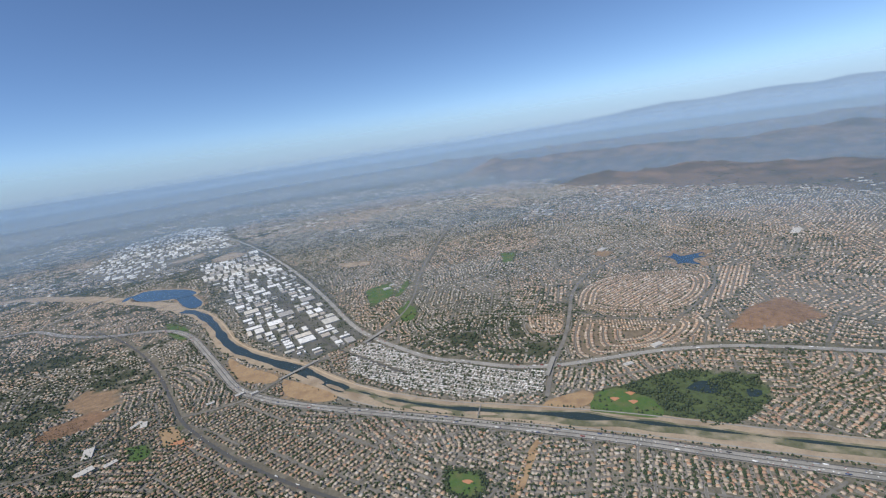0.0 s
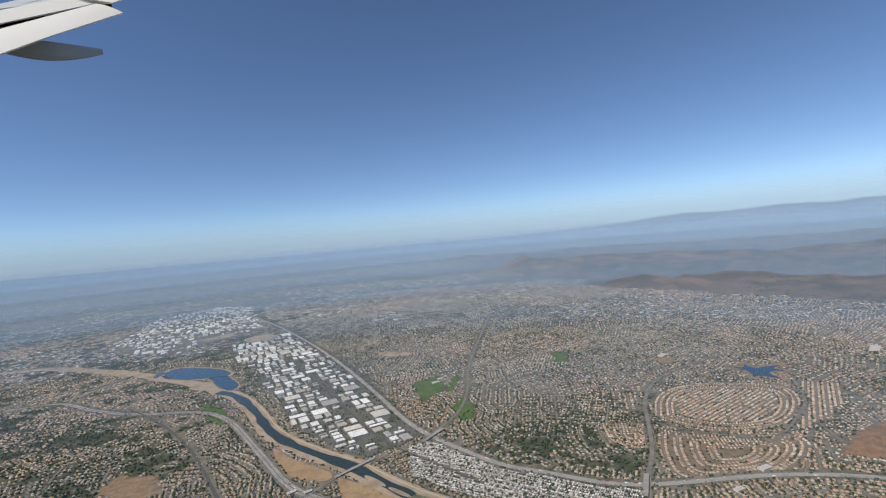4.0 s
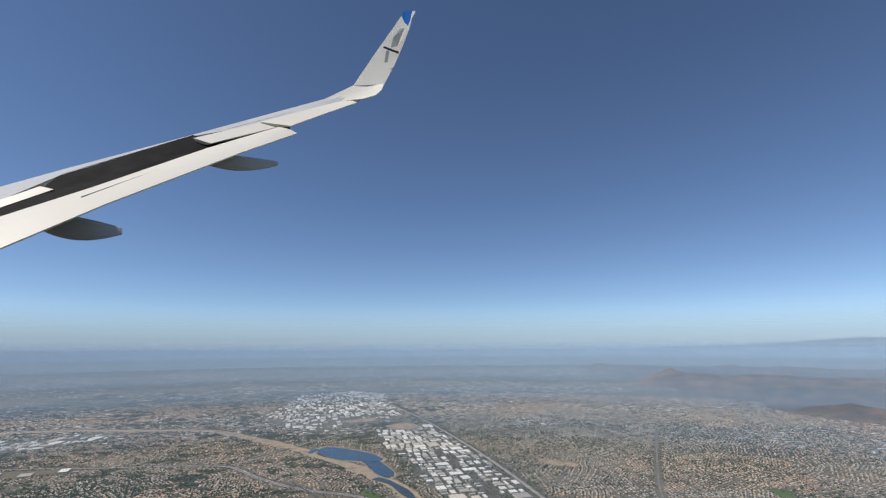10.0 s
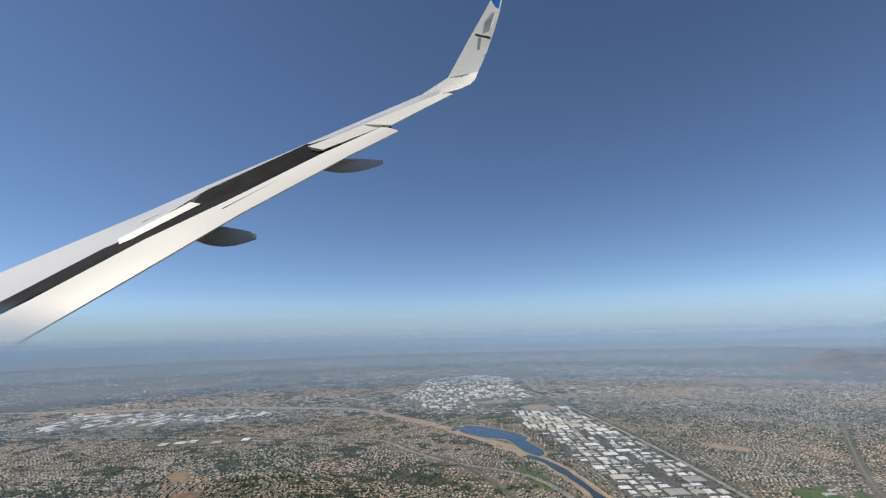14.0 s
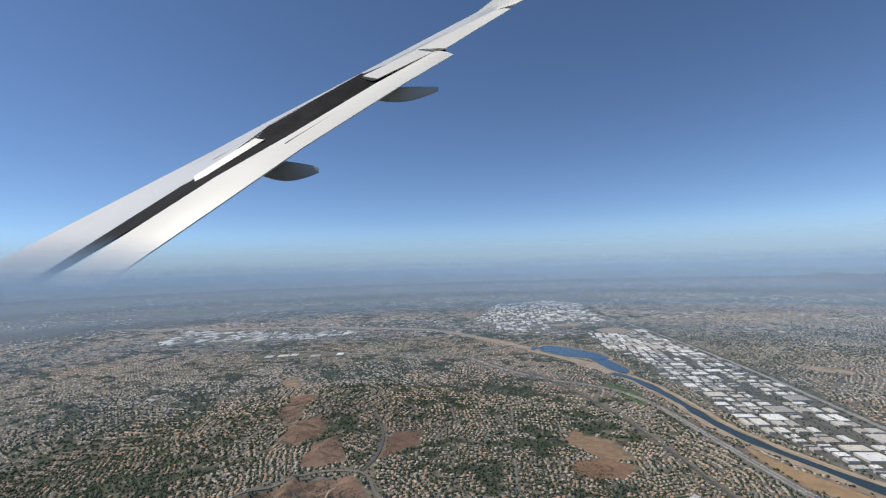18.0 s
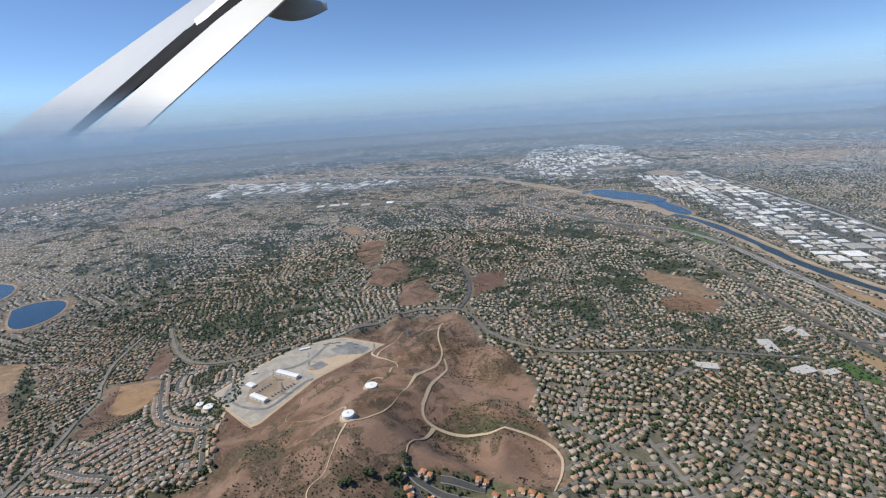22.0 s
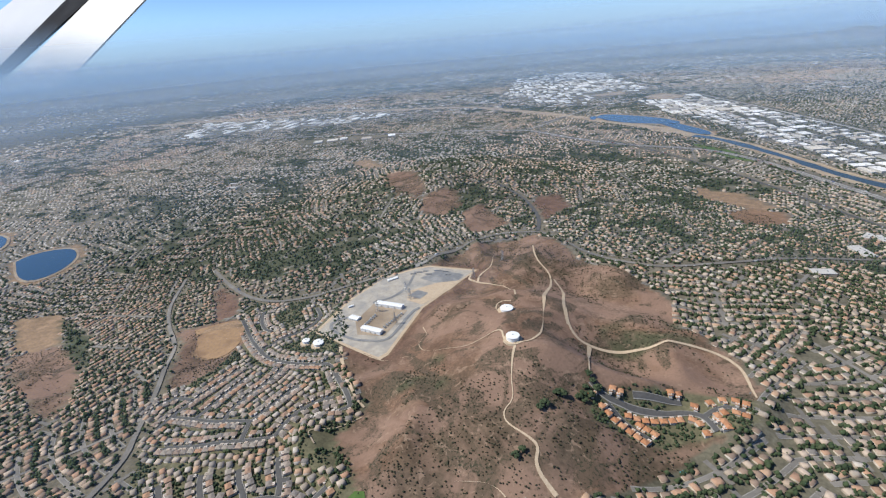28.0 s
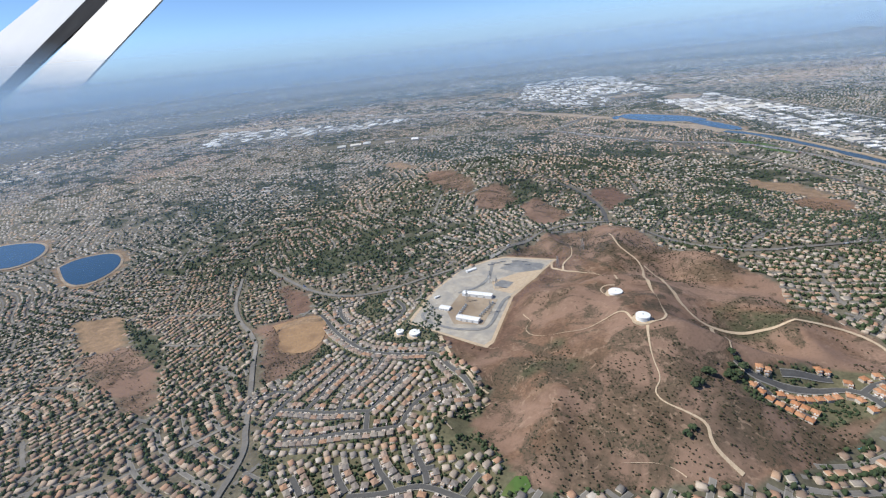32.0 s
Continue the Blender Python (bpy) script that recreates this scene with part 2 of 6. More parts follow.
M_ROOF_ORANGE = varied("roof_orange_tile", [(0.42, 0.2, 0.1), (0.38, 0.18, 0.09), (0.46, 0.24, 0.13)], per="object")
M_ROOF_NEAR = varied("roof_near", [(0.27, 0.2, 0.155), (0.24, 0.205, 0.175), (0.33, 0.215, 0.15), (0.3, 0.26, 0.215), (0.38, 0.225, 0.14), (0.21, 0.185, 0.165), (0.29, 0.24, 0.2), (0.35, 0.26, 0.205)], per="object", grain=2.0)
M_WALL_NEAR = varied("wall_near", [(0.5, 0.43, 0.35), (0.58, 0.52, 0.45), (0.45, 0.38, 0.3)], per="object")
M_FLAT = varied("flat_roof", [(0.6, 0.58, 0.55), (0.7, 0.69, 0.67), (0.42, 0.4, 0.37), (0.78, 0.77, 0.75), (0.3, 0.29, 0.28), (0.5, 0.46, 0.4)], grain=15)
M_LEAF = varied("tree_leaves", [(0.043, 0.064, 0.03), (0.058, 0.081, 0.037), (0.036, 0.053, 0.026), (0.074, 0.089, 0.044), (0.05, 0.068, 0.034)], rough=0.9)
M_SHRUB = varied("shrub_leaves", [(0.05, 0.05, 0.028), (0.065, 0.062, 0.035), (0.04, 0.045, 0.025)], rough=0.95)
M_TRUNK = mat("bark", (0.08, 0.06, 0.045), (0.14, 0.11, 0.08), grain=0.6)
M_WHITE = mat("white_paint", (0.74, 0.74, 0.72), (0.82, 0.82, 0.8), grain=6, rough=0.5)
M_SHED_WALL = mat("shed_wall", (0.4, 0.38, 0.35), (0.55, 0.53, 0.5), grain=12)
M_STEEL = mat("galvanised_steel", (0.32, 0.33, 0.34), (0.42, 0.43, 0.44), grain=2, rough=0.45, metal=0.6)
M_MOUNTAIN = mat("far_mountain_rock", (0.10, 0.095, 0.09), (0.2, 0.18, 0.16), grain=2500, patch=6000, patch_colour=(0.26, 0.24, 0.22))


# ---- mesh helpers; all take true metres ----
def mesh_of(name, verts, faces, materials, slots=None):
    """One mesh from arrays of corners and of faces with the same number of corners each."""
    me = bpy.data.meshes.new(name)
    verts = np.asarray(verts, np.float32).reshape(-1, 3) * S
    faces = [np.asarray(f, np.int32) for f in faces if len(f)]
    me.vertices.add(len(verts))
    me.vertices.foreach_set("co", verts.ravel())
    loops = np.concatenate([f.ravel() for f in faces])
    sizes = np.concatenate([np.full(len(f), f.shape[1], np.int32) for f in faces])
    me.loops.add(len(loops))
    me.loops.foreach_set("vertex_index", loops)
    me.polygons.add(len(sizes))
    me.polygons.foreach_set("loop_start", np.r_[0, np.cumsum(sizes)[:-1]].astype(np.int32))
    me.polygons.foreach_set("loop_total", sizes)
    for m in materials:
        me.materials.append(m)
    if slots is not None:
        me.polygons.foreach_set("material_index", np.asarray(slots, np.int32))
    me.update(calc_edges=True)
    return me


def part(name, bm, material, parent, label=""):
    me = bpy.data.meshes.new(name)
    bmesh.ops.scale(bm, vec=(S, S, S), verts=bm.verts)
    bm.to_mesh(me)
    bm.free()
    me.materials.append(material)
    ob = new(name, me)
    ob.parent = parent
    return tagged(ob, label)


def box(bm, x0, x1, y0, y1, z0, z1):
    v = [bm.verts.new(p) for p in ((x0, y0, z0), (x1, y0, z0), (x1, y1, z0), (x0, y1, z0), (x0, y0, z1), (x1, y0, z1), (x1, y1, z1), (x0, y1, z1))]
    for f in ((0, 3, 2, 1), (4, 5, 6, 7), (0, 1, 5, 4), (1, 2, 6, 5), (2, 3, 7, 6), (3, 0, 4, 7)):
        bm.faces.new([v[i] for i in f])
    return v


# ---- the lie of the land ----
def smooth(a, b, v):
    t = np.clip((v - a) / (b - a), 0, 1)
    return t * t * (3 - 2 * t)


LATTICE = np.random.RandomState(7).rand(256, 256)


def value_noise(x, y, size, seed=0):
    u, v = np.asarray(x, float) / size + seed * 17.3, np.asarray(y, float) / size + seed * 31.7
    i, j = np.floor(u).astype(int), np.floor(v).astype(int)
    a, b = u - i, v - j
    a, b = a * a * (3 - 2 * a), b * b * (3 - 2 * b)
    p = lambda m, n: LATTICE[(i + m) % 256, (j + n) % 256]
    return (p(0, 0) * (1 - a) + p(1, 0) * a) * (1 - b) + (p(0, 1) * (1 - a) + p(1, 1) * a) * b


def knoll(x, y, cx, cy, r, a):
    return a * np.exp(-((x - cx) ** 2 + (y - cy) ** 2) / r**2)


def height(x, y):
    x, y = np.asarray(x, float), np.asarray(y, float)
    d = -0.69 * (x + 2893) - 0.72 * (y - 4662)
    h = 135 * smooth(150, 1500, d) * (1 - 0.85 * smooth(2900, 4200, -x))
    for cx, cy, r, a in ((-2257, 1090, 170, 70), (-2310, 1330, 150, 15), (-2320, 1670, 130, 30), (-2400, 1250, 120, 22), (-2225, 850, 220, 55), (-3000, 2480, 180, 60), (2080, 1990, 190, 38)):
        h = h + knoll(x, y, cx, cy, r, a)
    # the hillside falls away westwards
    h = h + (12 * smooth(-2600, -2200, x) * smooth(-1300, -1900, x) - 50 * smooth(-2600, -3150, x)) * smooth(400, 800, y) * smooth(2300, 1600, y)
    wild = hill_weight(x, y)
    ridged = 1 - np.abs(2 * value_noise(x + 0.4 * y, y - 0.3 * x, 190, 1) - 1)
    h = h + wild * (40 * (ridged - 0.5) + 24 * (value_noise(x, y, 85, 2) - 0.5) + 3 * (value_noise(x, y, 28, 26) - 0.5))
    far = smooth(4500, 7800, x * 0.75 + y * 0.35) * smooth(30000, 14000, np.hypot(x, y)) * smooth(2800, 4500, x)
    bumps = 1 - np.abs(2 * value_noise(x, y, 1300, 3) - 1)
    h = h + far * (50 + 360 * bumps * value_noise(x, y, 2600, 4) + 110 * (1 - np.abs(2 * value_noise(x, y, 420, 5) - 1)))
    pad = smooth(40, 0, inside_far(x, y, SUBSTATION))
    return h * (1 - pad) + PAD * pad


def edge_distance(x, y, pts, closed=True):
    """Distance to a line of corners."""
    best = np.full(np.shape(x), 1e9)
    pairs = list(zip(pts, pts[1:] + (pts[:1] if closed else type(pts)())))
    for (ax, ay), (bx, by) in pairs:
        dx, dy = bx - ax, by - ay
        t = np.clip(((x - ax) * dx + (y - ay) * dy) / (dx * dx + dy * dy + 1e-9), 0, 1)
        best = np.minimum(best, np.hypot(x - ax - t * dx, y - ay - t * dy))
    return best


def within(x, y, pts):
    x, y = np.asarray(x, float), np.asarray(y, float)
    odd = np.zeros(np.shape(x), bool)
    for (ax, ay), (bx, by) in zip(pts, pts[1:] + pts[:1]):
        cut = (ay > y) != (by > y)
        odd ^= cut & (x < (bx - ax) * (y - ay) / (by - ay + 1e-12) + ax)
    return odd


def inside_far(x, y, pts):
    return np.where(within(x, y, pts), 0, edge_distance(x, y, pts))


# the plan, in true metres
PAD = 136.0
SUBSTATION = ((-2820, 1099), (-2584, 1042), (-2574, 1065), (-2581, 1292), (-2504, 1558), (-2671, 1552), (-2713, 1526), (-2789, 1434), (-2821, 1286))
WILD_HILL = ((-2725, 1075), (-2655, 985), (-2535, 886), (-2553, 820), (-2594, 797), (-2588, 761), (-2501, 722), (-2468, 693), (-2405, 664), (-2096, 755), (-1942, 906), (-1819, 1043), (-1784, 1138), (-1818, 1233), (-1863, 1273), (-1934, 1350), (-1938, 1437), (-2031, 1562), (-2149, 1649), (-2248, 1726), (-2392, 1867), (-2559, 1766), (-2649, 1648), (-2689, 1517), (-2600, 1500), (-2640, 1080))
WILD_RIDGE = ((-3004, 2218), (-2932, 2303), (-2865, 2319), (-2781, 2187), (-2817, 2043), (-2939, 2070))
WILD_RIDGE_B = ((-3531, 2806), (-3345, 2839), (-3043, 2360), (-3004, 2218), (-3188, 2305))
WILD_RIDGE_C = ((-2744, 2064), (-2691, 2180), (-2511, 1992), (-2558, 1906), (-2643, 1848))
FIELD_RIDGE = ((-4150, 3354), (-3999, 3425), (-3700, 3114), (-3835, 3104))
GRADED_LOW = ((-3898, 868), (-3791, 964), (-3508, 859), (-3352, 736), (-3339, 679), (-3656, 762))
WILD_WEST = ((-3359, 1079), (-3283, 1102), (-3177, 1177), (-3059, 1072), (-3016, 1005), (-3023, 876), (-3104, 856), (-3163, 878))
GRADED = ((-4245, 1058), (-4074, 1135), (-3812, 975), (-3830, 908), (-3960, 905))


def hill_weight(x, y):
    w = smooth(60, 0, inside_far(x, y, WILD_HILL)) * smooth(0, 90, inside_far(x, y, SUBSTATION))
    for pts, k in ((WILD_RIDGE, 0.7), (WILD_RIDGE_B, 0.6), (WILD_RIDGE_C, 0.6), (GRADED_LOW, 0.8)):
        w = np.maximum(w, k * smooth(50, 0, inside_far(x, y, pts)))
    return np.maximum(w, 0.5 * smooth(40, 0, inside_far(x, y, WILD_WEST)))


RIVER_WEST = ((-9500, 5200), (-7600, 5700), (-6433, 6165), (-5767, 6365), (-5033, 6445), (-4256, 6480), (-3833, 6280), (-3383, 5960), (-2924, 5640), (-2550, 5360), (-2103, 4960), (-1700, 4560), (-1560, 4400))
RIVER_EAST = ((-1660, 4440), (-1525, 4340), (-1398, 4160), (-1200, 3780), (-1062, 3430), (-954, 3230), (-833, 3060), (-557, 2752), (-456, 2645), (-362, 2497), (-197, 2277),
              (-6, 2087), (175, 1932), (332, 1832), (609, 1675), (886, 1499), (1107, 1335), (1500, 1050), (2300, 500), (3500, -300))
FREEWAY = ((-7500, 4000), (-5200, 4420), (-3953, 4600), (-3388, 4735), (-3060, 4760), (-2850, 4600), (-2614, 4385), (-2139, 4090), (-1635, 3975), (-1368, 3705), (-1127, 3233), (-939, 2861),
           (-789, 2558), (-617, 2376), (-360, 2185), (-22, 1970), (158, 1859), (385, 1706), (656, 1525), (910, 1349), (1034, 1248), (1500, 900), (2300, 330), (3500, -500))
SPUR = ((-3060, 4760), (-2930, 5050), (-2849, 5334), (-2700, 5800), (-2500, 6300), (-2300, 7000))
EAST_FREEWAY = ((-2600, 9600), (-1555, 7388), (-759, 5294), (-335, 3890), (-151, 3178), (-16, 2870), (130, 2629), (280, 2403), (464, 2269), (639, 2116), (804, 2034),
                (1048, 1988), (1344, 1946), (1625, 1852), (1865, 1704), (2400, 1300), (3200, 700))
NORTH_ROAD = ((-24, 2900), (216, 3186), (362, 3595), (485, 4163), (656, 4669), (950, 5500), (1350, 6600))
RAMP_ROAD = ((690, 1790), (834, 2048), (1025, 2292), (1219, 2628), (1353, 2882), (1560, 3144), (1892, 3384), (2229, 3494))
LOOP_ROAD = ((1232, 2618), (1322, 2447), (1647, 2196), (1971, 2381), (2233, 2568), (2456, 2872))
MILL_ROAD = ((-1300, 5600), (-800, 4300), (-520, 3500), (-300, 2900), (-60, 2560), (120, 2300))
DIAGONAL = ((-2300, 4300), (-1898, 3868), (-1454, 3232), (-1143, 2608), (-984, 2284), (-687, 1907), (-513, 1731), (-344, 1570), (0, 1300), (500, 800))
CROSS_ROAD = ((-1009, 2373), (-836, 2387), (-691, 2428), (-583, 2548), (-456, 2640), (-300, 2730))
RIDGE_ROAD = ((-3684, 1539), (-3463, 1406), (-3317, 1333), (-3217, 1298), (-3127, 1294), (-3066, 1309), (-2992, 1335), (-2934, 1385), (-2874, 1432), (-2780, 1503), (-2713, 1547), (-2672, 1652), (-2603, 1764), (-2525, 1873), (-2381, 1914), (-2295, 1844), (-2213, 1748), (-2137, 1709), (-2050, 1691), (-1937, 1676), (-1760, 1770), (-1547, 1931), (-1200, 2100))
CANYON_ROAD = ((-2378, 1915), (-2395, 2041), (-2446, 2177), (-2530, 2329), (-2630, 2451), (-2710, 2531))
WEST_ROAD = ((-3765, 1459), (-3685, 1361), (-3580, 1231), (-3427, 1108), (-3285, 1025), (-3215, 946), (-3151, 863), (-3069, 771), (-3013, 702), (-2940, 630), (-2890, 480))

STREETS = (
    ((-3155, 1167), (-3006, 1058), (-2897, 996), (-2822, 986), (-2758, 988), (-2693, 998), (-2640, 944), (-2563, 882), (-2562, 864), (-2597, 850), (-2618, 833), (-2610, 808)),
    ((-2821, 971), (-2818, 916), (-2835, 858), (-2839, 810), (-2828, 780)),
    ((-2729, 915), (-2741, 864), (-2752, 813), (-2758, 790)),
    ((-2616, 892), (-2644, 880), (-2671, 839), (-2677, 796), (-2671, 770), (-2683, 756), (-2733, 738), (-2781, 724), (-2824, 703), (-2894, 684)),
    ((-2762, 790), (-2750, 763), (-2738, 740)),
    ((-2974, 766), (-2908, 770), (-2854, 771), (-2803, 782), (-2758, 790)),
    ((-2895, 920), (-2901, 871), (-2903, 821), (-2911, 774)),
    ((-2950, 948), (-2960, 883), (-2975, 817), (-2982, 770), (-2971, 710)),
    ((-2626, 722), (-2613, 703), (-2584, 676), (-2571, 654)),
    ((-2587, 680), (-2572, 688)),
    ((-2683, 678), (-2662, 655), (-2635, 639), (-2621, 625)),
    ((-2746, 647), (-2728, 626), (-2695, 602)),
    ((-2809, 605), (-2782, 587), (-2768, 576)),
    ((-2690, 595), (-2628, 618), (-2601, 637), (-2575, 649), (-2532, 645), (-2500, 640)),
    ((-2491, 686), (-2499, 674), (-2508, 648)),
    ((-3056, 765), (-3063, 797), (-3037, 825), (-2982, 825)),
    ((-3088, 1246), (-3126, 1235), (-3087, 1175), (-3028, 1128), (-2993, 1121)),
    ((-2949, 1030), (-2930, 1085), (-2878, 1137), (-2875, 1207), (-2933, 1259)),
)
NEAR_SUBURB = ((-3196, 1301), (-3075, 1325), (-2871, 1261), (-2751, 1149), (-2695, 979), (-2553, 872), (-2516, 852), (-2552, 782), (-2492, 742), (-2433, 690), (-2454, 641), (-2828, 541), (-2961, 678), (-3000, 745), (-3110, 749), (-3081, 841), (-3025, 925), (-3053, 1065), (-3216, 1206))
POCKET = ((-2104, 1001), (-2064, 1021), (-2019, 1045), (-1925, 1083), (-1876, 1086), (-1812, 1089), (-1826, 1003), (-1894, 983), (-1967, 933), (-2023, 936), (-2086, 930))
POCKET_STREETS = (((-2096, 1021), (-2073, 1007), (-2026, 1010), (-1976, 1017), (-1917, 1043), (-1890, 1031), (-1877, 995)), ((-2061, 998), (-2034, 980), (-1985, 954)), ((-2018, 1032), (-1977, 1045), (-1931, 1059)), ((-1895, 1031), (-1864, 1064), (-1825, 1058)))
TRACKS = (
    ((-2357, 1728), (-2329, 1617), (-2249, 1521), (-2251, 1378), (-2235, 1279), (-2208, 1122), (-2216, 1055), (-2245, 1035)),
    ((-2247, 1031), (-2246, 1004), (-2237, 958), (-2222, 919), (-2235, 890), (-2226, 868), (-2211, 856), (-2184, 845), (-2157, 832), (-2159, 794), (-2118, 764)),
    ((-2248, 1513), (-2212, 1465), (-2192, 1314), (-2167, 1224)),
    ((-2228, 1256), (-2284, 1174), (-2327, 1200), (-2352, 1242), (-2345, 1273), (-2318, 1277)),
    ((-2314, 1306), (-2354, 1420), (-2423, 1458), (-2469, 1455), (-2508, 1477), (-2514, 1528)),
    ((-2469, 1457), (-2477, 1498), (-2452, 1556), (-2480, 1667)),
    ((-2242, 1039), (-2274, 1041), (-2293, 1099), (-2340, 1073), (-2391, 1055), (-2452, 1043), (-2504, 1089), (-2508, 1130), (-2496, 1137), (-2529, 1179)),
    ((-2720, 1075), (-2652, 1055), (-2571, 1035), (-2506, 1046)),
    ((-2186, 1305), (-2157, 1195), (-2113, 1182), (-2009, 1220), (-1882, 1253), (-1828, 1239), (-1802, 1199), (-1801, 1101)),
    ((-2113, 1182), (-2104, 1042), (-2090, 1019)),
    ((-2711, 1062), (-2646, 976), (-2568, 898), (-2534, 883)),
    ((-2284, 749), (-2238, 757), (-2208, 753), (-2192, 742)),
    ((-2562, 753), (-2597, 774), (-2552, 798), (-2522, 853)),
)
LAKE = ((-2470, 5400), (-2440, 5640), (-1950, 5390), (-1700, 5090), (-1780, 4930), (-2260, 5090))
LAKE_SMALL = ((-2545, 5430), (-2485, 5520), (-2462, 5290), (-2515, 5250))
LAKE_EAST = ((-1880, 4960), (-1740, 5000), (-1620, 4800), (-1500, 4560), (-1560, 4440), (-1700, 4610))
LAKE_WEST = ((-4952, 1432), (-4981, 1532), (-4840, 1649), (-4657, 1564), (-4558, 1422), (-4565, 1303), (-4693, 1302))
LAKE_WEST_B = ((-5423, 1315), (-5215, 1384), (-5300, 1572), (-5547, 1692), (-5824, 1586), (-5750, 1431))
LOOP_LAKE = ((2330, 3300), (2370, 3200), (2345, 3090), (2280, 3020), (2360, 3050), (2426, 2900), (2430, 3040), (2500, 3100), (2600, 3040), (2530, 3140), (2700, 3180), (2520, 3190), (2440, 3190), (2480, 3330), (2400, 3220))
FIELD_TAN = ((-2047, 6905), (-1856, 7231), (-1555, 6937), (-1679, 6620), (-1955, 6690))
FIELD_TAN_B = ((-2696, 7289), (-2362, 7671), (-2240, 7320), (-2590, 7128))
FIELD_NORTH = ((-287, 5186), (49, 5046), (93, 4889), (-178, 4912))
FIELD_CLEAR = ((-3266, 1088), (-3171, 1171), (-3072, 1082), (-3053, 998), (-3171, 983), (-3206, 1042))
BROWN_SLOPE = ((-2492, 2337), (-2380, 2448), (-2306, 2254), (-2381, 2029))
BROWN_BANK = ((-3480, 1339), (-3494, 1407), (-3318, 1320), (-3218, 1193), (-3265, 1154))
GULLIES = (((-2081, 1265), (-1985, 1369), (-1884, 1322), (-1917, 1255), (-2045, 1187)), ((-1959, 1083), (-1862, 1115), (-1746, 1080), (-1740, 1047), (-1887, 1031)), ((-2485, 945), (-2415, 1015), (-2375, 935), (-2425, 885)))
ORCHARD = ((-2421, 771), (-2348, 882), (-2220, 838), (-2201, 774), (-2340, 693))
FIELD_ORANGE = ((-1668, 2504), (-1575, 2612), (-1405, 2599), (-1458, 2410), (-1585, 2317), (-1668, 2355))
HILL_EAST = ((1788, 1987), (2049, 2110), (2314, 2171), (2308, 1973), (2257, 1850), (2050, 1840), (1847, 1901))
SANDS = (((-942, 3068), (-800, 2847), (-546, 2610), (-601, 2524), (-811, 2672), (-925, 2950)), ((-544, 2569), (-361, 2402), (-202, 2195), (-340, 2218), (-531, 2375)))
PARK = ((804, 1616), (868, 1729), (1057, 1737), (1308, 1745), (1560, 1576), (1480, 1401), (1250, 1328), (1104, 1357))
PARK_LAWN = ((804, 1616), (868, 1729), (1000, 1732), (1030, 1660), (1075, 1600), (1060, 1480), (1000, 1470), (880, 1560))
CANYON_WOOD = ((-4041, 1112), (-3707, 1020), (-3532, 898), (-3420, 772), (-3509, 783), (-3627, 902), (-3790, 978))
PARK_DIRT = ((630, 1720), (677, 1767), (859, 1771), (888, 1716), (800, 1640))
PARK_WEST = ((-1695, 4150), (-1498, 3990), (-1326, 3628), (-1400, 3600), (-1560, 3800))
GOLF = (((1332, 4323), (1465, 4251), (1332, 3978), (1227, 3963)), ((215, 3301), (314, 3556), (266, 3155), (184, 3096)), ((201, 3629), (353, 4077), (360, 3908), (240, 3629)))
INDUSTRY = (
    ((-2142, 6590), (-1700, 6600), (-1515, 7148), (-849, 5618), (-387, 4318), (-145, 3281), (-61, 2938), (-201, 2833), (-427, 2720), (-686, 3080), (-890, 3380), (-1100, 4052), (-1380, 4650), (-1477, 5100), (-1800, 5500)),
    ((-4562, 10582), (-3726, 11511), (-2775, 10968), (-1919, 7659), (-2700, 6700), (-2573, 6150), (-3323, 6671), (-4125, 7763)),
    ((-5785, 5618), (-5539, 6308), (-5064, 5871), (-5394, 5142), (-7110, 4242), (-7932, 5481)),
    ((-5300, 4150), (-4300, 4650), (-4200, 4400), (-5100, 3950)),
)
ESTATES = ((-4600, 1500), (-3500, 1420), (-3000, 1450), (-2800, 1800), (-3300, 2550), (-3300, 3000), (-2400, 2600), (-1900, 2800), (-1500, 3400), (-2300, 4100), (-3300, 4500), (-4700, 3700), (-5000, 2500))
MOBILE_PARK = ((-180, 2800), (-30, 2830), (260, 2400), (640, 2080), (790, 2000), (700, 1830), (420, 1890), (80, 2150), (-180, 2450))

LOOP_ESTATE = ((1278, 2658), (1483, 2971), (1750, 3086), (2056, 3019), (2333, 2834), (2278, 2653), (2014, 2403), (1743, 2306), (1488, 2365), (1344, 2496))
LOWER_ESTATE = ((1194, 2496), (1474, 2344), (1712, 2265), (1807, 2158), (1626, 2003), (1419, 1927), (1202, 1928), (947, 2014), (1042, 2267))
RED_ESTATE = ((2471, 2860), (2657, 2708), (2377, 2465), (2111, 2333), (1851, 2231), (1915, 2354), (2181, 2540))
PINK_ESTATE = ((948, 2700), (1212, 2589), (1106, 2359), (982, 2318), (873, 2467))
GREEN_ESTATE = ((625, 2900), (932, 2710), (867, 2453), (976, 2304), (877, 2162), (752, 2052), (607, 2063), (443, 2217), (224, 2556), (296, 2783))
SCHOOL_FIELD = ((-1170, 2130), (-1082, 2150), (-1016, 2014), (-1097, 1986))
BALL_FIELD = ((-1085, 2256), (-1016, 2301), (-920, 2106), (-999, 2070))
RUN_TRACK = ((-980, 2113), (-898, 2149), (-853, 2042), (-921, 2009))
BROWN_YARD = ((-1765, 2784), (-1742, 2964), (-1538, 2917), (-1425, 2689), (-1546, 2568))
SMALL_PARK = ((170, 1507), (290, 1436), (275, 1353), (225, 1316), (132, 1377))
POND_B = ((1438, 1502), (1496, 1474), (1448, 1431), (1392, 1449))
GREEN_LOT = ((197, 3355), (324, 3339), (293, 3048), (181, 3037))
